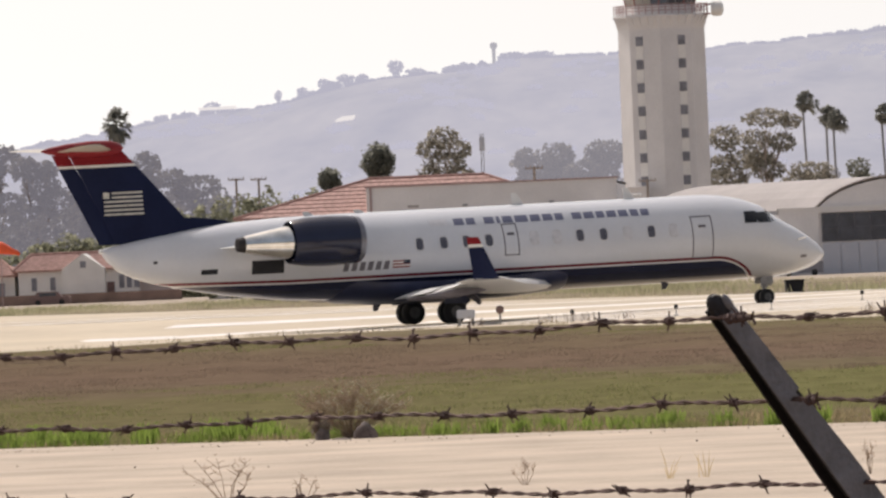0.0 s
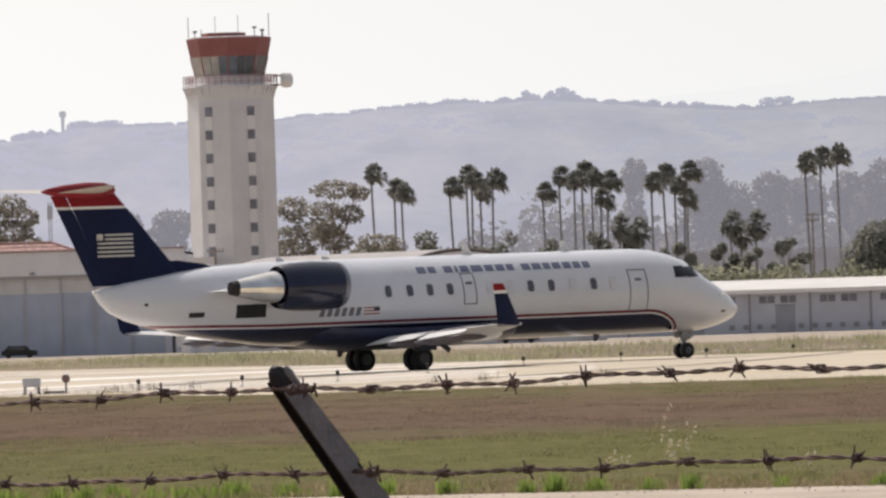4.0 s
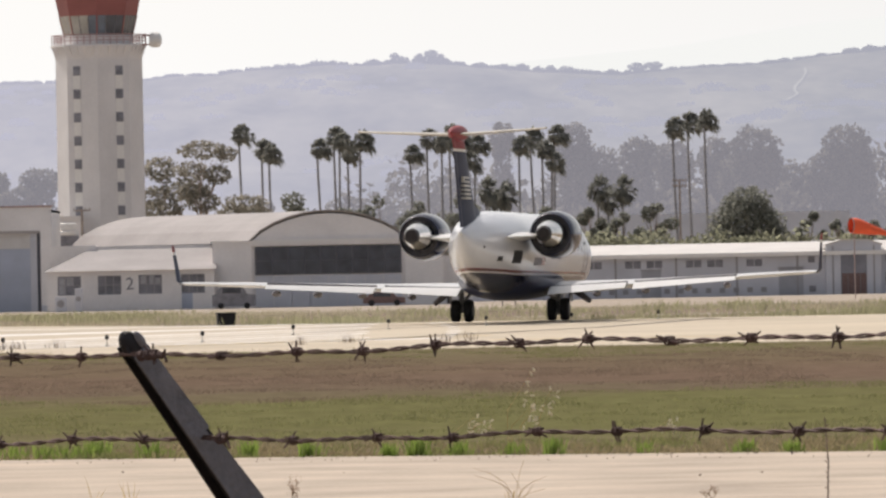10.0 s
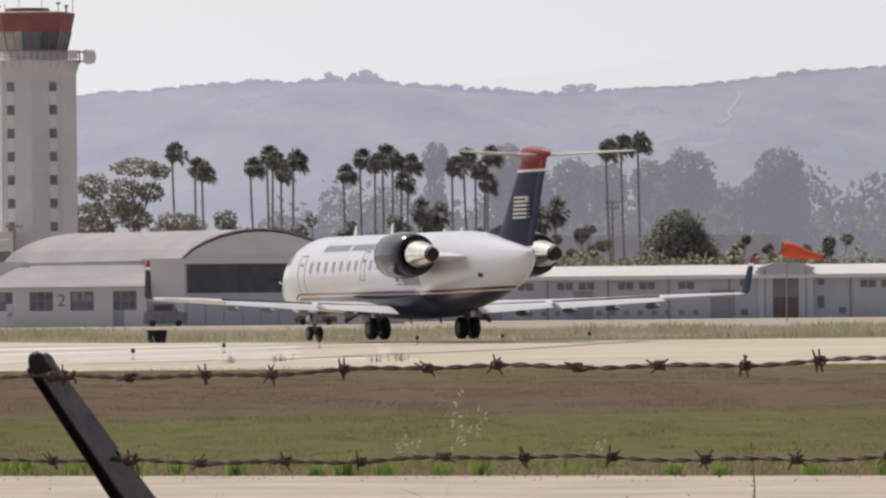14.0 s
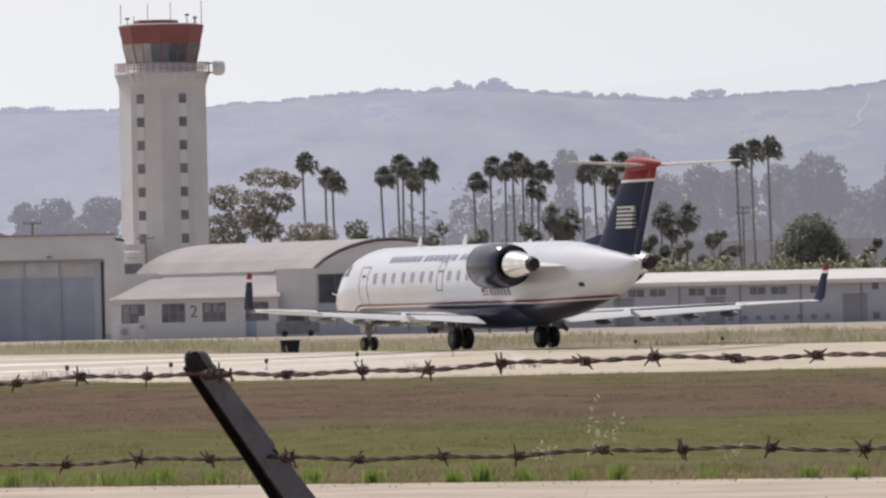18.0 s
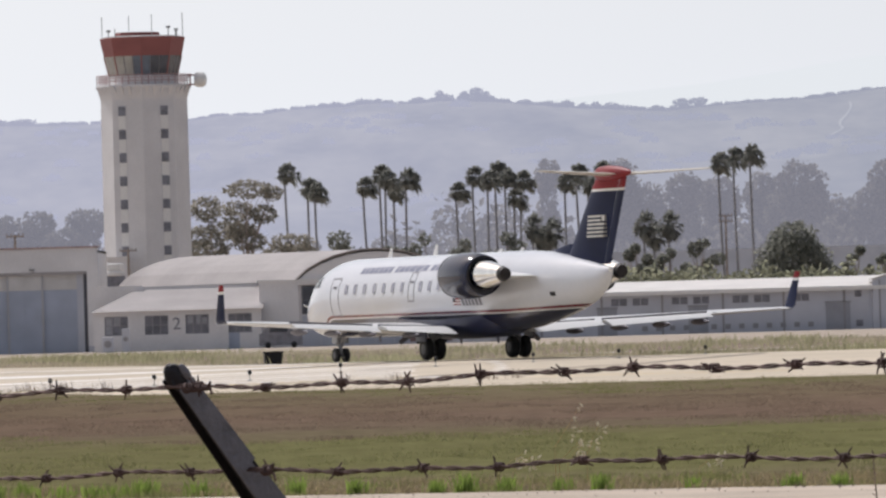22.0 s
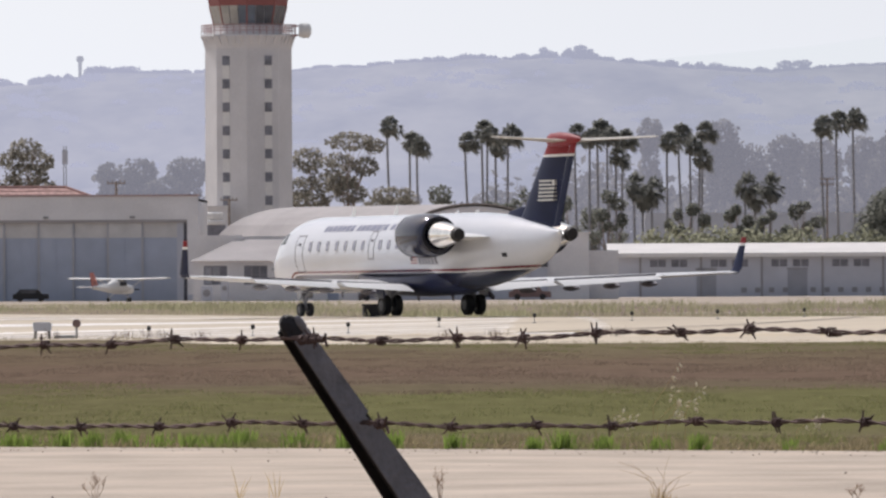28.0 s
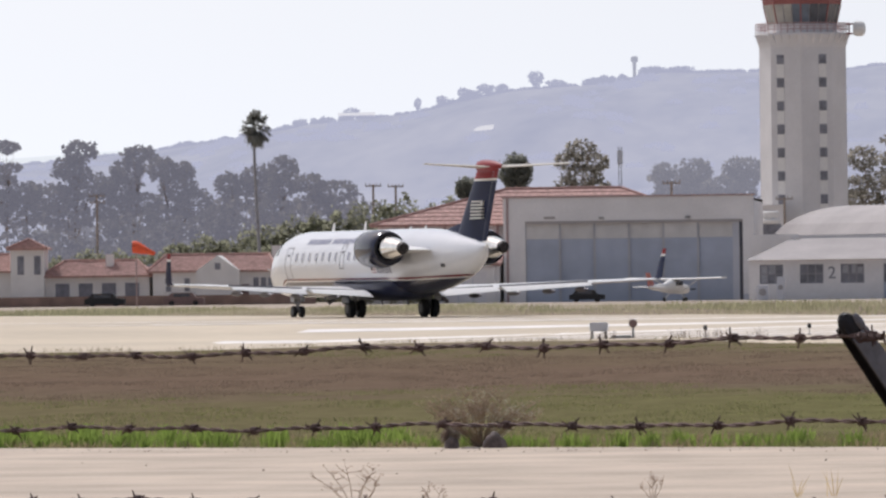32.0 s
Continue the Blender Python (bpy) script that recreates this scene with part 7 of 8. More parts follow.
for i, (x, y, h, w, n) in enumerate(((-0.8, 57.9, 0.26, 0.07, 5), (2.0, 57.2, 0.16, 0.06, 6), (-5.1, 56.8, 0.34, 0.34, 9), (-3.2, 58.6, 0.22, 0.09, 5), 
                                       (-4.6, 57.0, 0.22, 0.1, 5))):
    twigs("dry_weed", "dry brown weed growing in a taxiway crack", x, y, h, w, n, M["twig_pale"], 40 + i, 0.007)
blades("straw_tuft", "golden dry straw tuft in a taxiway crack", [(0.72, 57.1, 0.10, 0.05, 30, 71), (0.68, 57.1, 0.16, 0.04, 10, 72), (0.80, 57.1, 0.08, 0.10, 14, 73)], M["straw"], "", "grass", 0.009)


def long_stems(x, y, seed):
    rng = random.Random(seed)
    p = thing("grass_tuft", "long thin dry grass stems bending out of a taxiway crack", "grass")
    p.matrix_basis = pose(x, y, gz(x, y) + 0.03)
    for k in range(9):
        a, h = rng.uniform(-1, 1), rng.uniform(0.12, 0.40)
        bend = rng.uniform(-0.05, 0.05)
        pts = [Vector((a * 0.03, 0, 0)) + Vector((a * 0.26 * q ** 1.8 + bend * math.sin(3.1 * q), rng.uniform(-0.01, 0.01), h * q * (1 - 0.3 * abs(a) * q))) for q in (0, 0.25, 0.5, 0.75, 1.0)]
        bm = bmesh.new()
        tube(bm, pts, [0.0026, 0.0024, 0.002, 0.0016, 0.001], 4)
        part("stem", bm, M["straw"], p)


long_stems(0.70, 57.1, 74)
for x, seed in ((-2.2, 74), (-1.95, 75)):
    blades("straw_tuft", "few thin dry straws in a taxiway crack", [(x, 58.8, 0.26, 0.05, 5, seed)], M["straw"], "", "grass", 0.012)
bm = bmesh.new()
tube(bm, [(2.8, 57.1, 0), (2.81, 57.1, 0.3), (2.79, 57.1, 0.6)], [0.006, 0.005, 0.004], 5)
for k in range(16):
    z = 0.05 + 0.035 * k
    tube(bm, [(2.8, 57.1, z), (2.8 + 0.02 * math.sin(k * 2.4), 57.1 + 0.02 * math.cos(k * 2.4), z + 0.012)], [0.006, 0.002], 4)
single("weed_stalk", bm, M["twig"], "single tall dry weed stalk in the taxiway", "plant")


# ---- markings and small things on the field ----
def strip(name, pts, w, mat, label, lift=0.034):
    """A painted or tarred line along points of the pavement."""
    bm = bmesh.new()
    pts = [Vector((x, y, 0)) for x, y in pts]
    rows = []
    for a, b in zip(pts, pts[1:]):
        n = max(1, int((b - a).length / 3))
        rows += [a.lerp(b, i / n) for i in range(n)]
    rows.append(pts[-1])
    L = []
    for i, p in enumerate(rows):
        d = (rows[min(i + 1, len(rows) - 1)] - rows[max(i - 1, 0)]).normalized()
        s = Vector((-d.y, d.x, 0)) * w / 2
        L.append([bm.verts.new((q.x, q.y, gz(q.x, q.y) + lift)) for q in (p - s, p + s)])
    for a, b in zip(L, L[1:]):
        bm.faces.new((a[0], a[1], b[1], b[0]))
    return single(name, bm, mat, label, "marking", kind="structure")


for i in range(10):
    y = 212 + i * 8.0 + 0.22 * i * i
    x1 = 1.5 - 0.03 * (i - 4) ** 2 if i < 8 else -1.0
    strip("runway_marking", [(-17 - 1.4 * i - (i * 5 % 7) * 1.6, y + 1.5), (x1, y)], 2.9 if i % 3 else 4.0, M["paint_white"], "worn white runway stripe")
strip("runway_marking", [(-70, 258), (-30, 251.5), (-10, 254)], 1.6, M["paint_white"], "long worn white runway line", 0.038)
strip("runway_marking", [(-70, 330), (-30, 318), (-17, 314)], 2.4, M["paint_white"], "long worn white runway line", 0.038)
strip("runway_marking", [(4, 322), (60, 318)], 2.2, M["paint_white"], "far white runway edge line", 0.038)
strip("taxi_marking", [(-6.3, 204), (-3, 212), (2, 218)], 0.6, M["paint_yellow"], "faded yellow taxi line", 0.038)
strip("taxi_marking", [(2.0, 203), (8, 200)], 0.7, M["paint_yellow"], "faded yellow taxi line", 0.038)
strip("tar_shadow_line", [(-6, 203), (-1.6, 210), (5.4, 241), (10, 275)], 0.35, M["tar_shade"], "dark tarred seam", 0.042)
# a dark line painted where the jet's shadow falls
strip("tar_shadow_line", [(-3, 252), (1.5, 262), (8, 272)], 0.5, M["tar_shade"], "dark line painted for the jet's shadow", 0.042)
M["crack"] = material("dusty_hairline_crack", (0.33, 0.27, 0.215), 0.9, spread=0.3)
for k, (y, x0, x1, w) in enumerate(((66.0, -13, -8.2, 0.03), (65.4, -6.5, -1.2, 0.03), (61.6, -11, -3.4, 0.04), (62.2, -1.5, 1.2, 0.035), (61.2, 1.6, 5.5, 0.05), (64.2, 0.4, 4.6, 0.025), (58.9, -4.4, 3.2, 0.03), (69.0, -9, 4.0, 0.03))):
    n = max(3, int((x1 - x0) / 0.6))
    pts = [(x0 + (x1 - x0) * q / n, y + 0.5 * noise.noise((q * 0.31 + k * 9, 1.7, k)) + 0.12 * noise.noise((q * 1.7, 4.1, k))) for q in range(n + 1)]
    strip("pavement_crack", pts, w, M["crack"], "thin uneven crack in the taxiway")
rng = random.Random(3)
bm = bmesh.new()
for _ in range(14):
    x, y, s = rng.uniform(-9, 5), rng.uniform(57, 75), rng.uniform(0.004, 0.012)
    bmesh.ops.create_icosphere(bm, subdivisions=1, radius=s, matrix=Matrix.Translation((x, y, gz(x, y) + 0.03 + s * 0.4)))
for _ in range(420):
    x, s_ = rng.uniform(-12, 5), rng.uniform(0.003, 0.009)
    y = road_edge(x) - rng.random() ** 2 * 2.2
    bmesh.ops.create_icosphere(bm, subdivisions=1, radius=s_, matrix=Matrix.Translation((x, y, gz(x, y) + 0.03 + s_ * 0.4)))
single("gravel", bm, M["tar_shade"], "scattered gravel on the taxiway", "gravel", kind="stuff")


def edge_light(x, y):
    e = thing("edge_light", "small runway edge light on a thin stake", "runway light", "runway edge lights")
    e.matrix_basis = pose(x, y, gz(x, y) + 0.03)
    bm = bmesh.new()
    lathe(bm, [(0, 0.06), (0.02, 0.06), (0.03, 0.012), (0.18, 0.010)], (0, 0, 0), "z", 10, True)
    part("stem", bm, M["steel"], e)
    bm = bmesh.new()
    lathe(bm, [(0.17, 0.025), (0.19, 0.05), (0.26, 0.055), (0.29, 0.035), (0.30, 0.005)], (0, 0, 0), "z", 12, True)
    part("lamp", bm, M["black"], e, "dark lamp globe", True)


for x, y in ((-7.8, 219), (-5.55, 228), (-3.35, 246), (-0.6, 254.5), (2.4, 262), (-10.2, 213), (5.2, 270), (8.2, 278)):
    edge_light(x, y)


def sign_box(x, y):
    s = thing("sign_box", "white metal equipment box on two short legs", "equipment box")
    s.matrix_basis = pose(x, y, gz(x, y) + 0.02)
    bm = bmesh.new()
    box(bm, -0.23, 0.21, -0.2, 0.2, 0.20, 0.42)
    bmesh.ops.bevel(bm, geom=bm.edges[:], offset=0.02, segments=2, affect="EDGES")
    part("cabinet", bm, M["wall_gray"], s)
    for dx in (-0.18, 0.16):
        bm = bmesh.new()
        box(bm, dx - 0.035, dx + 0.035, -0.04, 0.04, 0, 0.21)
        part("leg", bm, M["steel"], s)
    bm = bmesh.new()
    box(bm, 0.30, 0.8, -0.05, 0.05, 0.02, 0.09)
    part("conduit", bm, M["steel"], s)


sign_box(-12.75, 211)
e = thing("marker_stake", "dark round reflector on a thin stake", "marker")
e.matrix_basis = pose(-11.85, 210, gz(-11.85, 210) + 0.02)
bm = bmesh.new()
tube(bm, [(0, 0, 0), (0, 0, 0.34)], 0.03, 6)
part("stake", bm, M["steel"], e)
bm = bmesh.new()
lathe(bm, [(-0.04, 0.02), (-0.035, 0.105), (0.035, 0.105), (0.04, 0.02)], (0, 0, 0.38), "y", 14, True)
part("reflector", bm, M["door_red"], e)

d = thing("black_bin", "squat black bin with a flat lid beyond the runway", "bin")
d.matrix_basis = pose(-6.65, 309, gz(-6.65, 309) - 0.01, 0, 0, 8)
bm = bmesh.new()
rings(bm, [[(a * w, b * w, z) for a, b in ((-1, -0.8), (1, -0.8), (1, 0.8), (-1, 0.8))] for z, w in ((0.0, 0.31), (0.42, 0.335))])
bmesh.ops.bevel(bm, geom=bm.edges[:], offset=0.03, segments=2, affect="EDGES")
part("body", bm, M["black"], d, "", True)
bm = bmesh.new()
box(bm, -0.36, 0.36, -0.29, 0.29, 0.42, 0.50)
bmesh.ops.bevel(bm, geom=bm.edges[:], offset=0.02, segments=2, affect="EDGES")
part("lid", bm, M["black"], d, "", True)


def windsock(x, y, z, ground, length=3.4, dirn=1, r=0.64):
    w = thing("windsock", "orange cloth windsock on a thin pole", "windsock", "windsocks")
    w.matrix_basis = pose(x, y, 0)
    bm = bmesh.new()
    tube(bm, [(0, 0, ground), (0, 0, z + 0.2)], 0.05, 8)
    part("pole", bm, M["orange_pole"], w)
    bm = bmesh.new()
    pts = [Vector((dirn * (s * length - 0.35), 0, -0.62 * s ** 1.5 + 0.03 * math.sin(9 * s))) for s in (0.02, 0.12, 0.24, 0.36, 0.5, 0.65, 0.8, 0.92, 1.0)]
    tube(bm, pts, [r * k for k in (1.0, 1.02, 0.97, 0.88, 0.72, 0.56, 0.44, 0.36, 0.28)], 16, False)
    sock = part("sock", bm, M["orange"], w, "", True)
    sock.matrix_basis = pose(0, 0, z)
    bm = bmesh.new()
    rim = disc(pts[0], (1, 0, 0), r * 1.02, 14)
    tube(bm, rim + [rim[0]], 0.03, 4)
    part("hoop", bm, M["steel"], sock)
    return sock


M["orange_pole"] = material("faded_orange_pole", (0.40, 0.30, 0.28), 0.7)
SOCK = windsock(36.95, 700, 5.0, -1.1)
windsock(-80.7, 700, 4.25, -1.1, 1.9, 1, 0.5)


def light_plane():
    p = thing("light_aircraft", "small white high-wing propeller plane taxiing to a stop on the apron", "aeroplane")
    p.matrix_basis = pose(-40.9, 797, -1.15, 0, 0, 62)
    bm = bmesh.new()
    rings(bm, [[(x, ry * math.cos(a), zc + rz * math.sin(a)) for a in (2 * math.pi * k / 16 for k in range(16))] for x, zc, ry, rz in
               ((2.2, 1.15, 0.15, 0.15), (2.0, 1.15, 0.42, 0.42), (1.0, 1.2, 0.52, 0.5), (0.4, 1.4, 0.55, 0.68), (-1.0, 1.42, 0.52, 0.66), (-2.0, 1.3, 0.34, 0.42), (-4.8, 1.35, 0.1, 0.16))])
    part("fuselage", bm, M["white"], p, "", True)
    bm = bmesh.new()
    foil(bm, [(0.7, -0.6, -5.3, 2.2), (0.9, -0.7, -1, 2.1), (0.9, -0.7, 1, 2.1), (0.7, -0.6, 5.3, 2.2)], 0.12, 5)
    part("wing", bm, M["white"], p, "", True)
    bm = bmesh.new()
    foil(bm, [(-4.1, -5.0, -1.7, 1.4), (-4.0, -5.0, 1.7, 1.4)], 0.1, 4)
    part("tailplane", bm, M["white"], p)
    bm = bmesh.new()
    upright_foil(bm, [(-3.7, -5.0, 0, 1.45), (-4.6, -5.4, 0, 2.75)], 0.1, 4)
    part("fin", bm, M["light_red"], p, "reddish fin")
    for side in (1, -1):
        bm = bmesh.new()
        tube(bm, [(0.4, side * 0.5, 0.95), (0.2, side * 2.4, 2.08)], 0.04, 5)
        part("wing_strut", bm, M["white"], p)
        bm = bmesh.new()
        tube(bm, [(0.0, side * 0.4, 0.95), (0.0, side * 1.15, 0.25)], 0.05, 5)
        part("gear_leg", bm, M["white"], p)
        bm = bmesh.new()
        lathe(bm, [(-0.08, 0.02), (-0.08, 0.2), (0.08, 0.2), (0.08, 0.02)], (0, side * 1.18, 0.2), "y", 12)
        part("wheel", bm, M["black"], p)
        bm = bmesh.new()
        box(bm, -0.7, 0.5, side * 0.53 - 0.02, side * 0.53 + 0.02, 1.5, 1.9)
        part("window", bm, M["dark_glass"], p)
    bm = bmesh.new()
    tube(bm, [(1.5, 0, 0.8), (1.6, 0, 0.2)], 0.05, 5)
    lathe(bm, [(-0.07, 0.02), (-0.07, 0.18), (0.07, 0.18), (0.07, 0.02)], (1.6, 0, 0.18), "y", 12)
    part("nose_gear", bm, M["black"], p)
    bm = bmesh.new()
    box(bm, 2.22, 2.27, -0.9, 0.9, 1.08, 1.2)
    part("propeller", bm, M["black"], p)
    return p


M["light_red"] = material("red_white_fin", (0.55, 0.2, 0.16), 0.5, spread=0.5, scale=3)
little_plane = light_plane()


def utility_pole(x, y, top, arms=2, base=-1.5, wide=1.0):
    p = thing("utility_pole", "grey wooden utility pole with crossarms", "utility pole", "utility poles")
    p.matrix_basis = pose(x, y, base)
    h = top - base
    bm = bmesh.new()
    tube(bm, [(0, 0, 0), (0, 0, h)], [0.2, 0.14], 7)
    part("pole", bm, M["bark"], p)
    for k in range(arms):
        bm = bmesh.new()
        z = h - 0.3 - 0.8 * k
        box(bm, -wide, wide, -0.06, 0.06, z, z + 0.16)
        for s in (-1, -0.45, 0.45, 1):
            tube(bm, [(s * wide * 0.92, 0, z + 0.16), (s * wide * 0.92, 0, z + 0.42)], 0.06, 5)
        part("crossarm", bm, M["bark"], p)


for x, y, top, arms in ((-48.5, 940, 11.7, 1), (-91.3, 1050, 13.0, 1), (-88.5, 1050, 12.9, 1), (-125.9, 1050, 12.2, 2), (40.2, 1245, 15.0, 2), (-37.9, 990, 10.2, 1)):
    utility_pole(x, y, top, arms)
m = thing("antenna_mast", "thin lattice antenna mast among trees", "mast")
m.matrix_basis = pose(-63.4, 1100, -1.5)
bm = bmesh.new()
for dx in (-0.18, 0.18):
    tube(bm, [(dx, 0, 0), (dx, 0, 19.5)], 0.05, 5)
for k in range(26):
    tube(bm, [(-0.18 if k % 2 else 0.18, 0, 0.75 * k), (0.18 if k % 2 else -0.18, 0, 0.75 * (k + 1))], 0.03, 4)
part("lattice", bm, M["steel"], m)
bm = bmesh.new()
box(bm, -0.35, 0.35, -0.2, 0.2, 17.2, 19.0)
part("antenna", bm, M["wall_gray"], m)

m = thing("hilltop_water_tower", "slim water tower with a rounded tank on the hazy ridge", "tower")
m.matrix_basis = pose(-234, 4195, 96)
bm = bmesh.new()
lathe(bm, [(9.6, 0.9), (10.3, 1.7), (11.6, 1.9), (12.6, 1.5), (13.0, 0.2)], (0, 0, 0), "z", 14, True)
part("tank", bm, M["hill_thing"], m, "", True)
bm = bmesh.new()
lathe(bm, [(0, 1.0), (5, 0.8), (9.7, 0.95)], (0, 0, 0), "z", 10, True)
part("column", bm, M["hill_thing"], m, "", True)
HY = next(y for y in range(2600, 4190, 10) if slope(-0.0737 * y, y, 2500, 4200, ridge) - 1.2 > 0.01706 * y)
HX = -0.0737 * HY
m = thing("hillside_house", "low white-roofed house on the hazy hillside", "house")
m.matrix_basis = pose(HX, HY, slope(HX, HY, 2500, 4200, ridge) + 0.4)
bm = bmesh.new()
prism(bm, [(-3.8, -0.6), (3.4, 0), (4.0, 1.3), (4.1, 2.0), (-1.0, 1.5), (-3.9, 0.2)], -4, 4, "y")
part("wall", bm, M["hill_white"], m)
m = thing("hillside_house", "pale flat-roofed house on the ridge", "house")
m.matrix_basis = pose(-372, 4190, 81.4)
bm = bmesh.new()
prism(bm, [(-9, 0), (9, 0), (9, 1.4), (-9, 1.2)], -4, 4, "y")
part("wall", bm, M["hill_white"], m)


def cart(name, label, x, y, z, w, h, mat, wheels=True):
    c = thing(name, label, "vehicle")
    c.matrix_basis = pose(x, y, z)
    bm = bmesh.new()
    prism(bm, [(-w / 2, 0.25), (w / 2, 0.25), (w / 2, h * 0.6), (w * 0.3, h * 0.65), (w * 0.2, h), (-w * 0.3, h), (-w * 0.42, h * 0.65), (-w / 2, h * 0.6)], -0.8, 0.8, "y")
    part("body", bm, mat, c)
    bm = bmesh.new()
    box(bm, -w * 0.26, w * 0.16, -0.82, -0.8, h * 0.68, h * 0.93)
    part("window", bm, M["dark_glass"], c)
    for s in (-1, 1):
        bm = bmesh.new()
        lathe(bm, [(-0.1, 0.02), (-0.1, 0.3), (0.1, 0.3), (0.1, 0.02)], (s * w * 0.3, -0.75, 0.3), "y", 12)
        part("wheel", bm, M["black"], c)


cart("parked_car", "dark red car parked by the arched hangar", -2.26, 801, -1.2, 4.0, 1.3, M["door_red"])
cart("parked_car", "dark car parked before the hangar door", -50.5, 818, -1.2, 3.4, 1.2, M["black"])
cart("parked_van", "dark grey van parked beside the annex", -16.4, 799, -1.2, 4.1, 2.2, M["window_gray"])
cart("parked_car", "dark red car parked before the villa", -97, 885, -1.3, 4.2, 1.4, M["door_red"])
cart("parked_car", "dark car parked before the villa", -105.5, 886, -1.3, 4.2, 1.4, M["black"])
for x, w, h in ((-32.95, 1.05, 1.45), (-31.25, 0.7, 2.25)):
    u = thing("air_conditioner", "grey boxed cooling unit against the annex wall", "cooling unit", "cooling units")
    u.matrix_basis = pose(x, 804.4, -1.2)
    bm = bmesh.new()
    box(bm, -w / 2, w / 2, -0.5, 0.5, 0, h)
    bmesh.ops.bevel(bm, geom=bm.edges[:], offset=0.04, segments=1, affect="EDGES")
    part("casing", bm, M["wall_gray"], u)
    bm = bmesh.new()
    lathe(bm, [(-0.54, w * 0.32), (-0.50, w * 0.34)], (0, 0, h * 0.55), "y", 14, True)
    part("fan_grille", bm, M["mullion_gray"], u)


def cooling_tank(x, y, z):
    u = thing("rooftop_tank", "pale stacked cooling tanks on a tall dark stand", "tank")
    u.matrix_basis = pose(x, y, z)
    for k, (w, z0, z1) in enumerate(((0.95, 1.3, 2.05), (1.1, 0.75, 1.25))):
        bm = bmesh.new()
        lathe(bm, [(z0, w * 0.9), (z0 + 0.1, w), (z1 - 0.1, w), (z1, w * 0.85)], (0, 0, 0), "z", 16, True)
        part("tank", bm, M["frame_white"], u, "", True)
    bm = bmesh.new()
    box(bm, -1.1, 1.2, -0.7, 0.7, -7.45, 0.7)
    part("stand", bm, M["window_gray"], u)


cooling_tank(-36.2, 905, 5.9)


def doorside_shrub(x, h, w, seed):
    rng = random.Random(seed)
    p = thing("shrub", "dark rounded shrub against the hall's pale doors", "shrub", "shrubs at the hall")
    p.matrix_basis = pose(x * 826 / 836, 826, -1.15)
    bm = bmesh.new()
    tube(bm, [(0, 0, -0.2), (0.05, 0, h * 0.4), (0, 0, h * 0.7)], [0.09, 0.07, 0.03], 6)
    part("trunk", bm, M["bark"], p)
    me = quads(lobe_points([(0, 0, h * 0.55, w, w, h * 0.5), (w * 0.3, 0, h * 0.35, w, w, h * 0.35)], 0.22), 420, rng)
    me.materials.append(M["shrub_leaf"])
    part_ob = new("crown", me)
    part_ob.parent = p


for i, (x, h, w) in enumerate(((-75.8, 2.9, 0.95), (-73.6, 2.8, 0.95), (-71.1, 3.1, 0.9), (-69.4, 2.7, 1.1), (-67.9, 1.9, 1.15))):
    doorside_shrub(x, h, w, 300 + i)


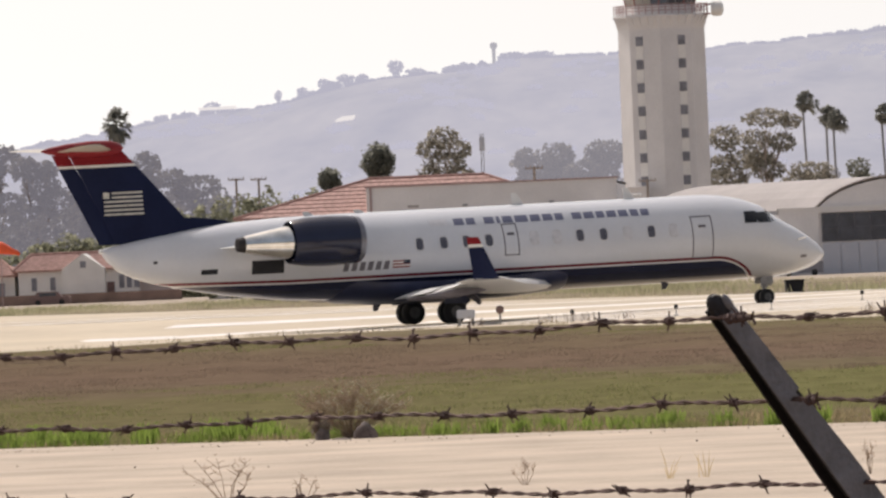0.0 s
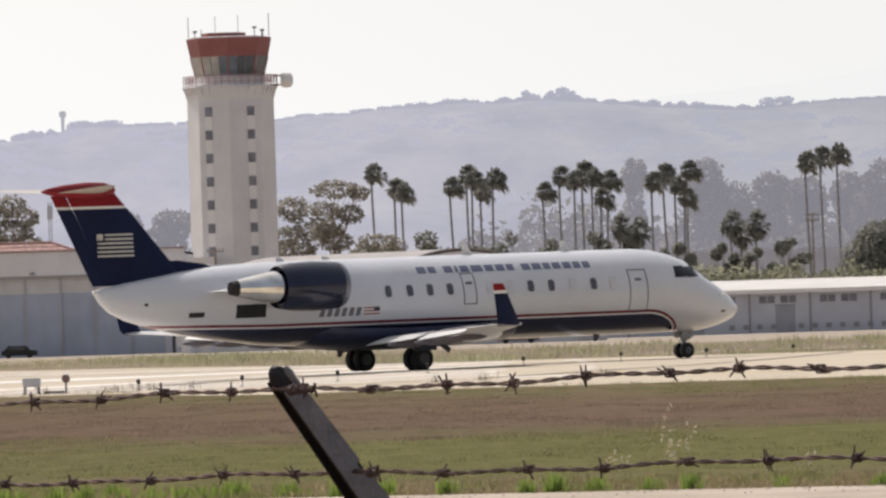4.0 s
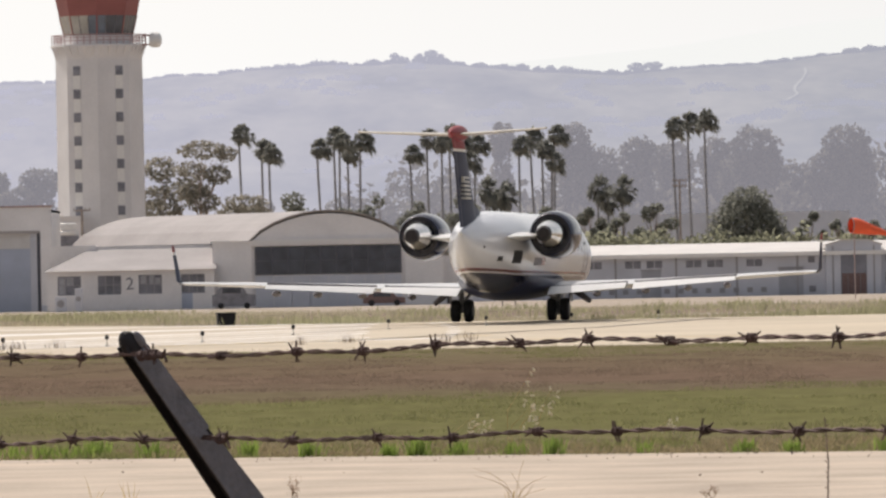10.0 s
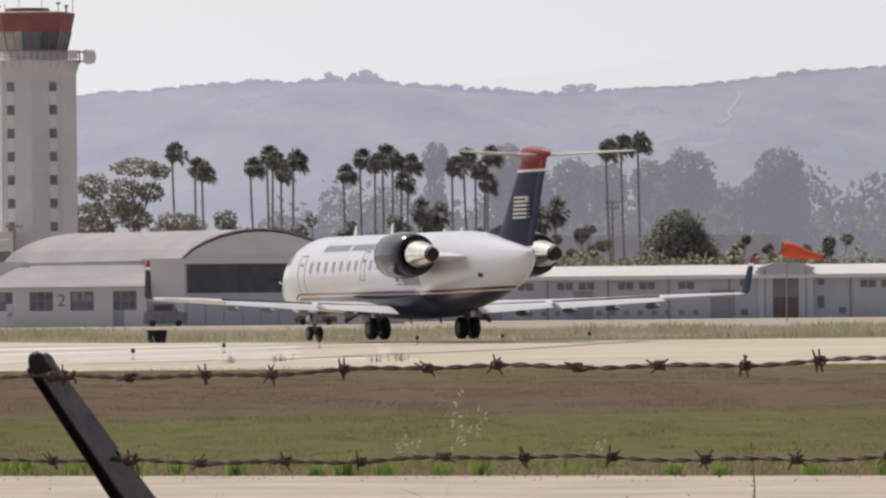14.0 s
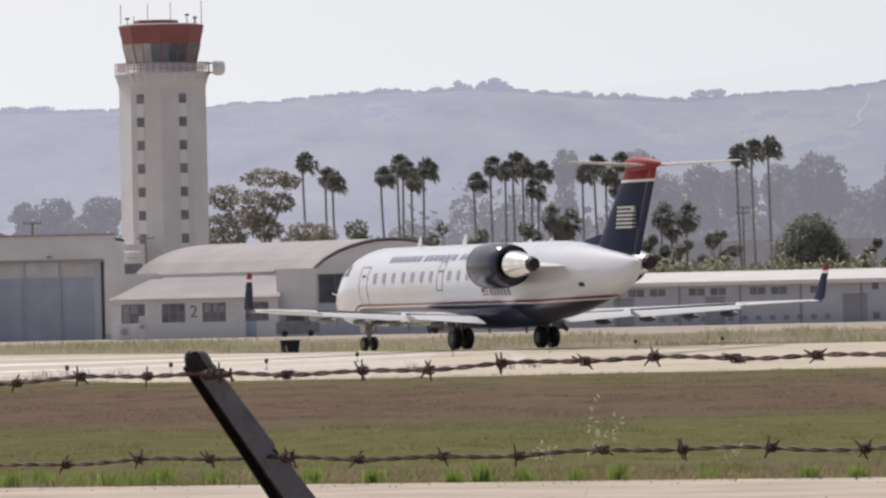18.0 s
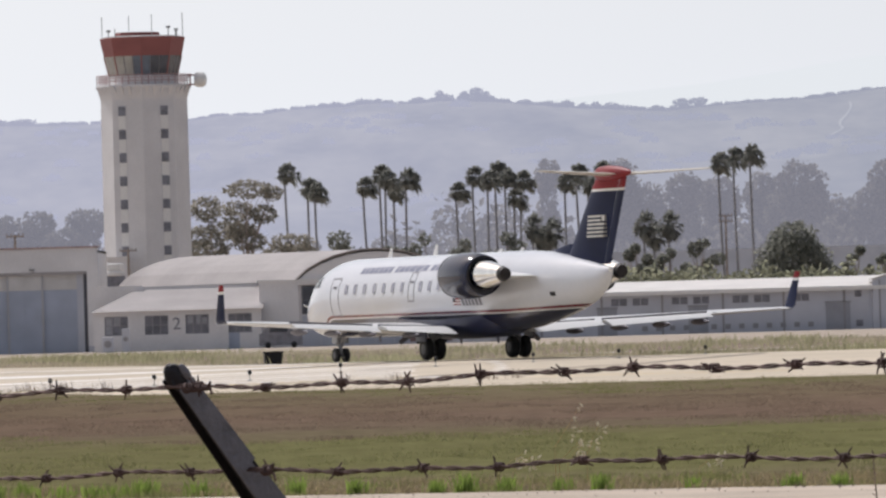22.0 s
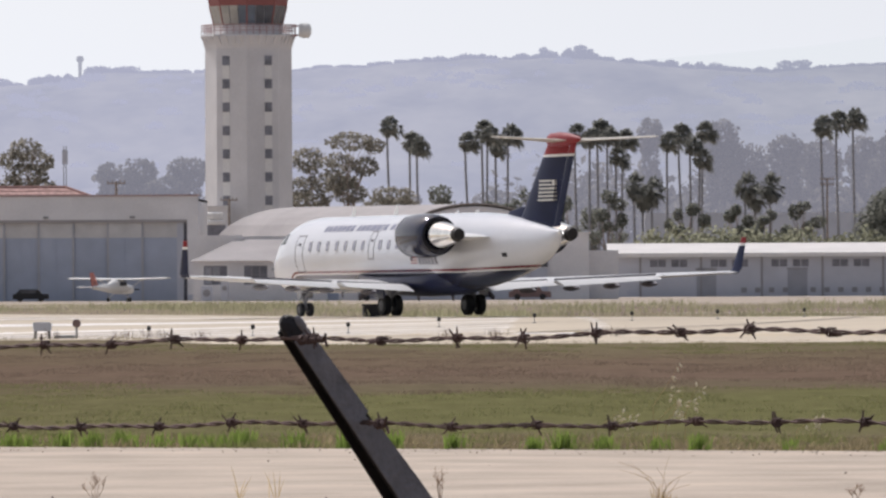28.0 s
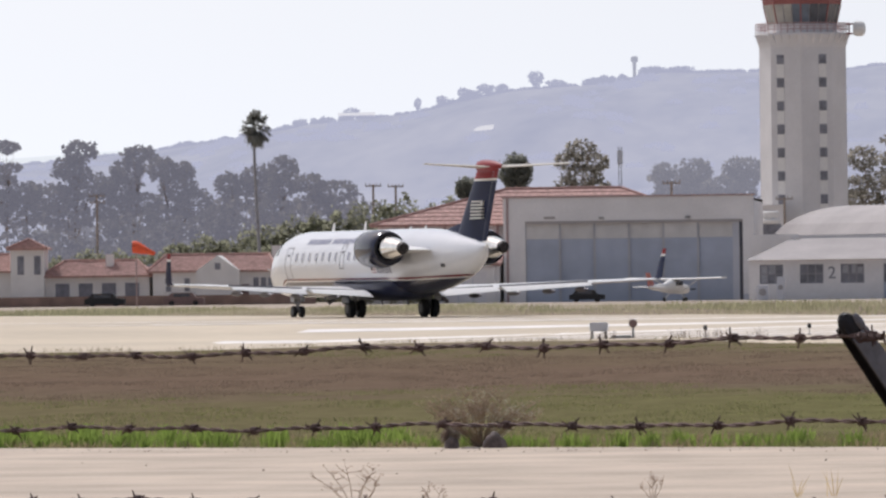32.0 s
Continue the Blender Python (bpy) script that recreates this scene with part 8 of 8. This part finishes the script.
# ---- what moves ----
# seconds, place on the ground, height, heading, pitch and lean
TAXI = [
    (0, -16.74, 259.42, -0.35, 27.70, 0.70, 0.04),
    (1, -13.01, 259.40, -0.22, 28.66, 0.74, 0.03),
    (2, -9.94, 261.73, -0.16, 28.48, 0.53, 0.11),
    (2.5, -8.57, 261.95, -0.13, 29.72, 0.53, 0.16),
    (3, -7.15, 262.24, -0.12, 31.46, 0.53, 0.15),
    (4, -4.78, 262.83, -0.09, 35.75, 0.42, 0.15),
    (6.5, -0.09, 265.80, -0.02, 52.08, 0.29, 0.13),
    (7, 0.66, 266.93, -0.01, 55.67, 0.14, 0.17),
    (8, 1.83, 268.84, 0.01, 64.15, -0.02, 0.15),
    (9, 2.74, 270.99, 0.02, 72.35, -0.17, 0.11),
    (10, 3.30, 273.89, 0.03, 81.25, -0.36, 0.03),
    (11, 3.58, 276.16, 0.05, 89.13, -0.41, -0.13),
    (12, 3.52, 277.72, 0.06, 96.92, -0.39, -0.23),
    (13, 3.16, 278.87, 0.07, 103.66, -0.34, -0.06),
    (14, 2.76, 280.13, 0.08, 108.50, -0.32, 0.12),
    (16.5, 1.57, 282.06, 0.05, 113.39, -0.20, 0.22),
    (17, 1.41, 282.24, 0.04, 113.77, -0.18, 0.23),
    (19, 0.82, 283.32, 0.01, 113.98, -0.18, 0.23),
    (23, 0.68, 283.21, 0.03, 114.09, -0.29, 0.06),
    (24, 0.70, 283.25, 0.03, 114.10, -0.31, 0.02),
    (25.5, 0.23, 284.79, 0.02, 114.04, -0.27, -0.06),
    (27, -1.41, 288.15, 0.02, 114.14, -0.27, -0.09),
    (28, -4.23, 293.62, 0.01, 114.33, -0.32, -0.17),
    (29, -8.45, 301.24, -0.01, 114.39, -0.32, 0.08),
    (30, -13.88, 311.00, -0.06, 114.58, -0.20, 0.03),
    (31, -20.65, 323.32, -0.10, 114.87, -0.09, -0.02),
    (32, -28.68, 337.84, -0.11, 114.87, -0.09, 0.03),
]


# the light aircraft: seconds, place and heading
APRON = ((0, -142, 790, 4), (4, -142, 790, 4), (8, -124, 790, 4), (20, -58, 790.6, 6), (22, -49.4, 791.5, 18), (23, -46.3, 793.0, 32), (24, -43.8, 794.8, 46), (24.5, -43.0, 795.6, 52), (25.5, -41.6, 796.6, 60), (26.5, -40.9, 797, 62), (32, -40.9, 797, 62))


# the windsock swings in a light wind: seconds, swing and droop
SWING = ((0, 40, 4), (5, 30, 2), (8, 46, 12), (8.5, 50, 17), (9, 36, 6), (10, 22, 2), (11, 25, 4), (12, 38, 5), (13, 38, 7), (13.5, 12, 4), (14, 8, 3), (14.5, 6, 2), (17, 26, 4), (20, 20, 3), (24, 32, 6), (28, 18, 3), (32, 30, 5))


def motions():
    walk(SOCK, [(t, pose(0, 0, 5.0, 0, droop, swing)) for t, swing, droop in SWING])
    walk(little_plane, [(t, pose(x, y, gz(x, y) + 0.02, 0, 0, h)) for t, x, y, h in APRON])
    walk(jet, [(t, pose(x, y, z + 0.035, lean, -pitch, head)) for t, x, y, z, head, pitch, lean in TAXI])
    tt = [r[0] for r in TAXI]
    xx, yy = [r[1] for r in TAXI], [r[2] for r in TAXI]
    hh = [radians(r[4]) for r in TAXI]
    for ob, x, y, r in WHEELS:
        rows, turn, last, n = [], 0.0, None, round(32.0 * FPS / 2)
        for i in range(n + 1):
            t = 2 * i / FPS
            h = float(np.interp(t, tt, hh))
            c, s = math.cos(h), math.sin(h)
            p = Vector((float(np.interp(t, tt, xx)) + c * x - s * y, float(np.interp(t, tt, yy)) + s * x + c * y))
            if last is not None:
                turn += min(radians(80), (p - last).length / r)
            last = p
            rows.append((t, pose(x, y, r, 0, math.degrees(turn) % 360, 0)))
        walk(ob, rows)


motions()
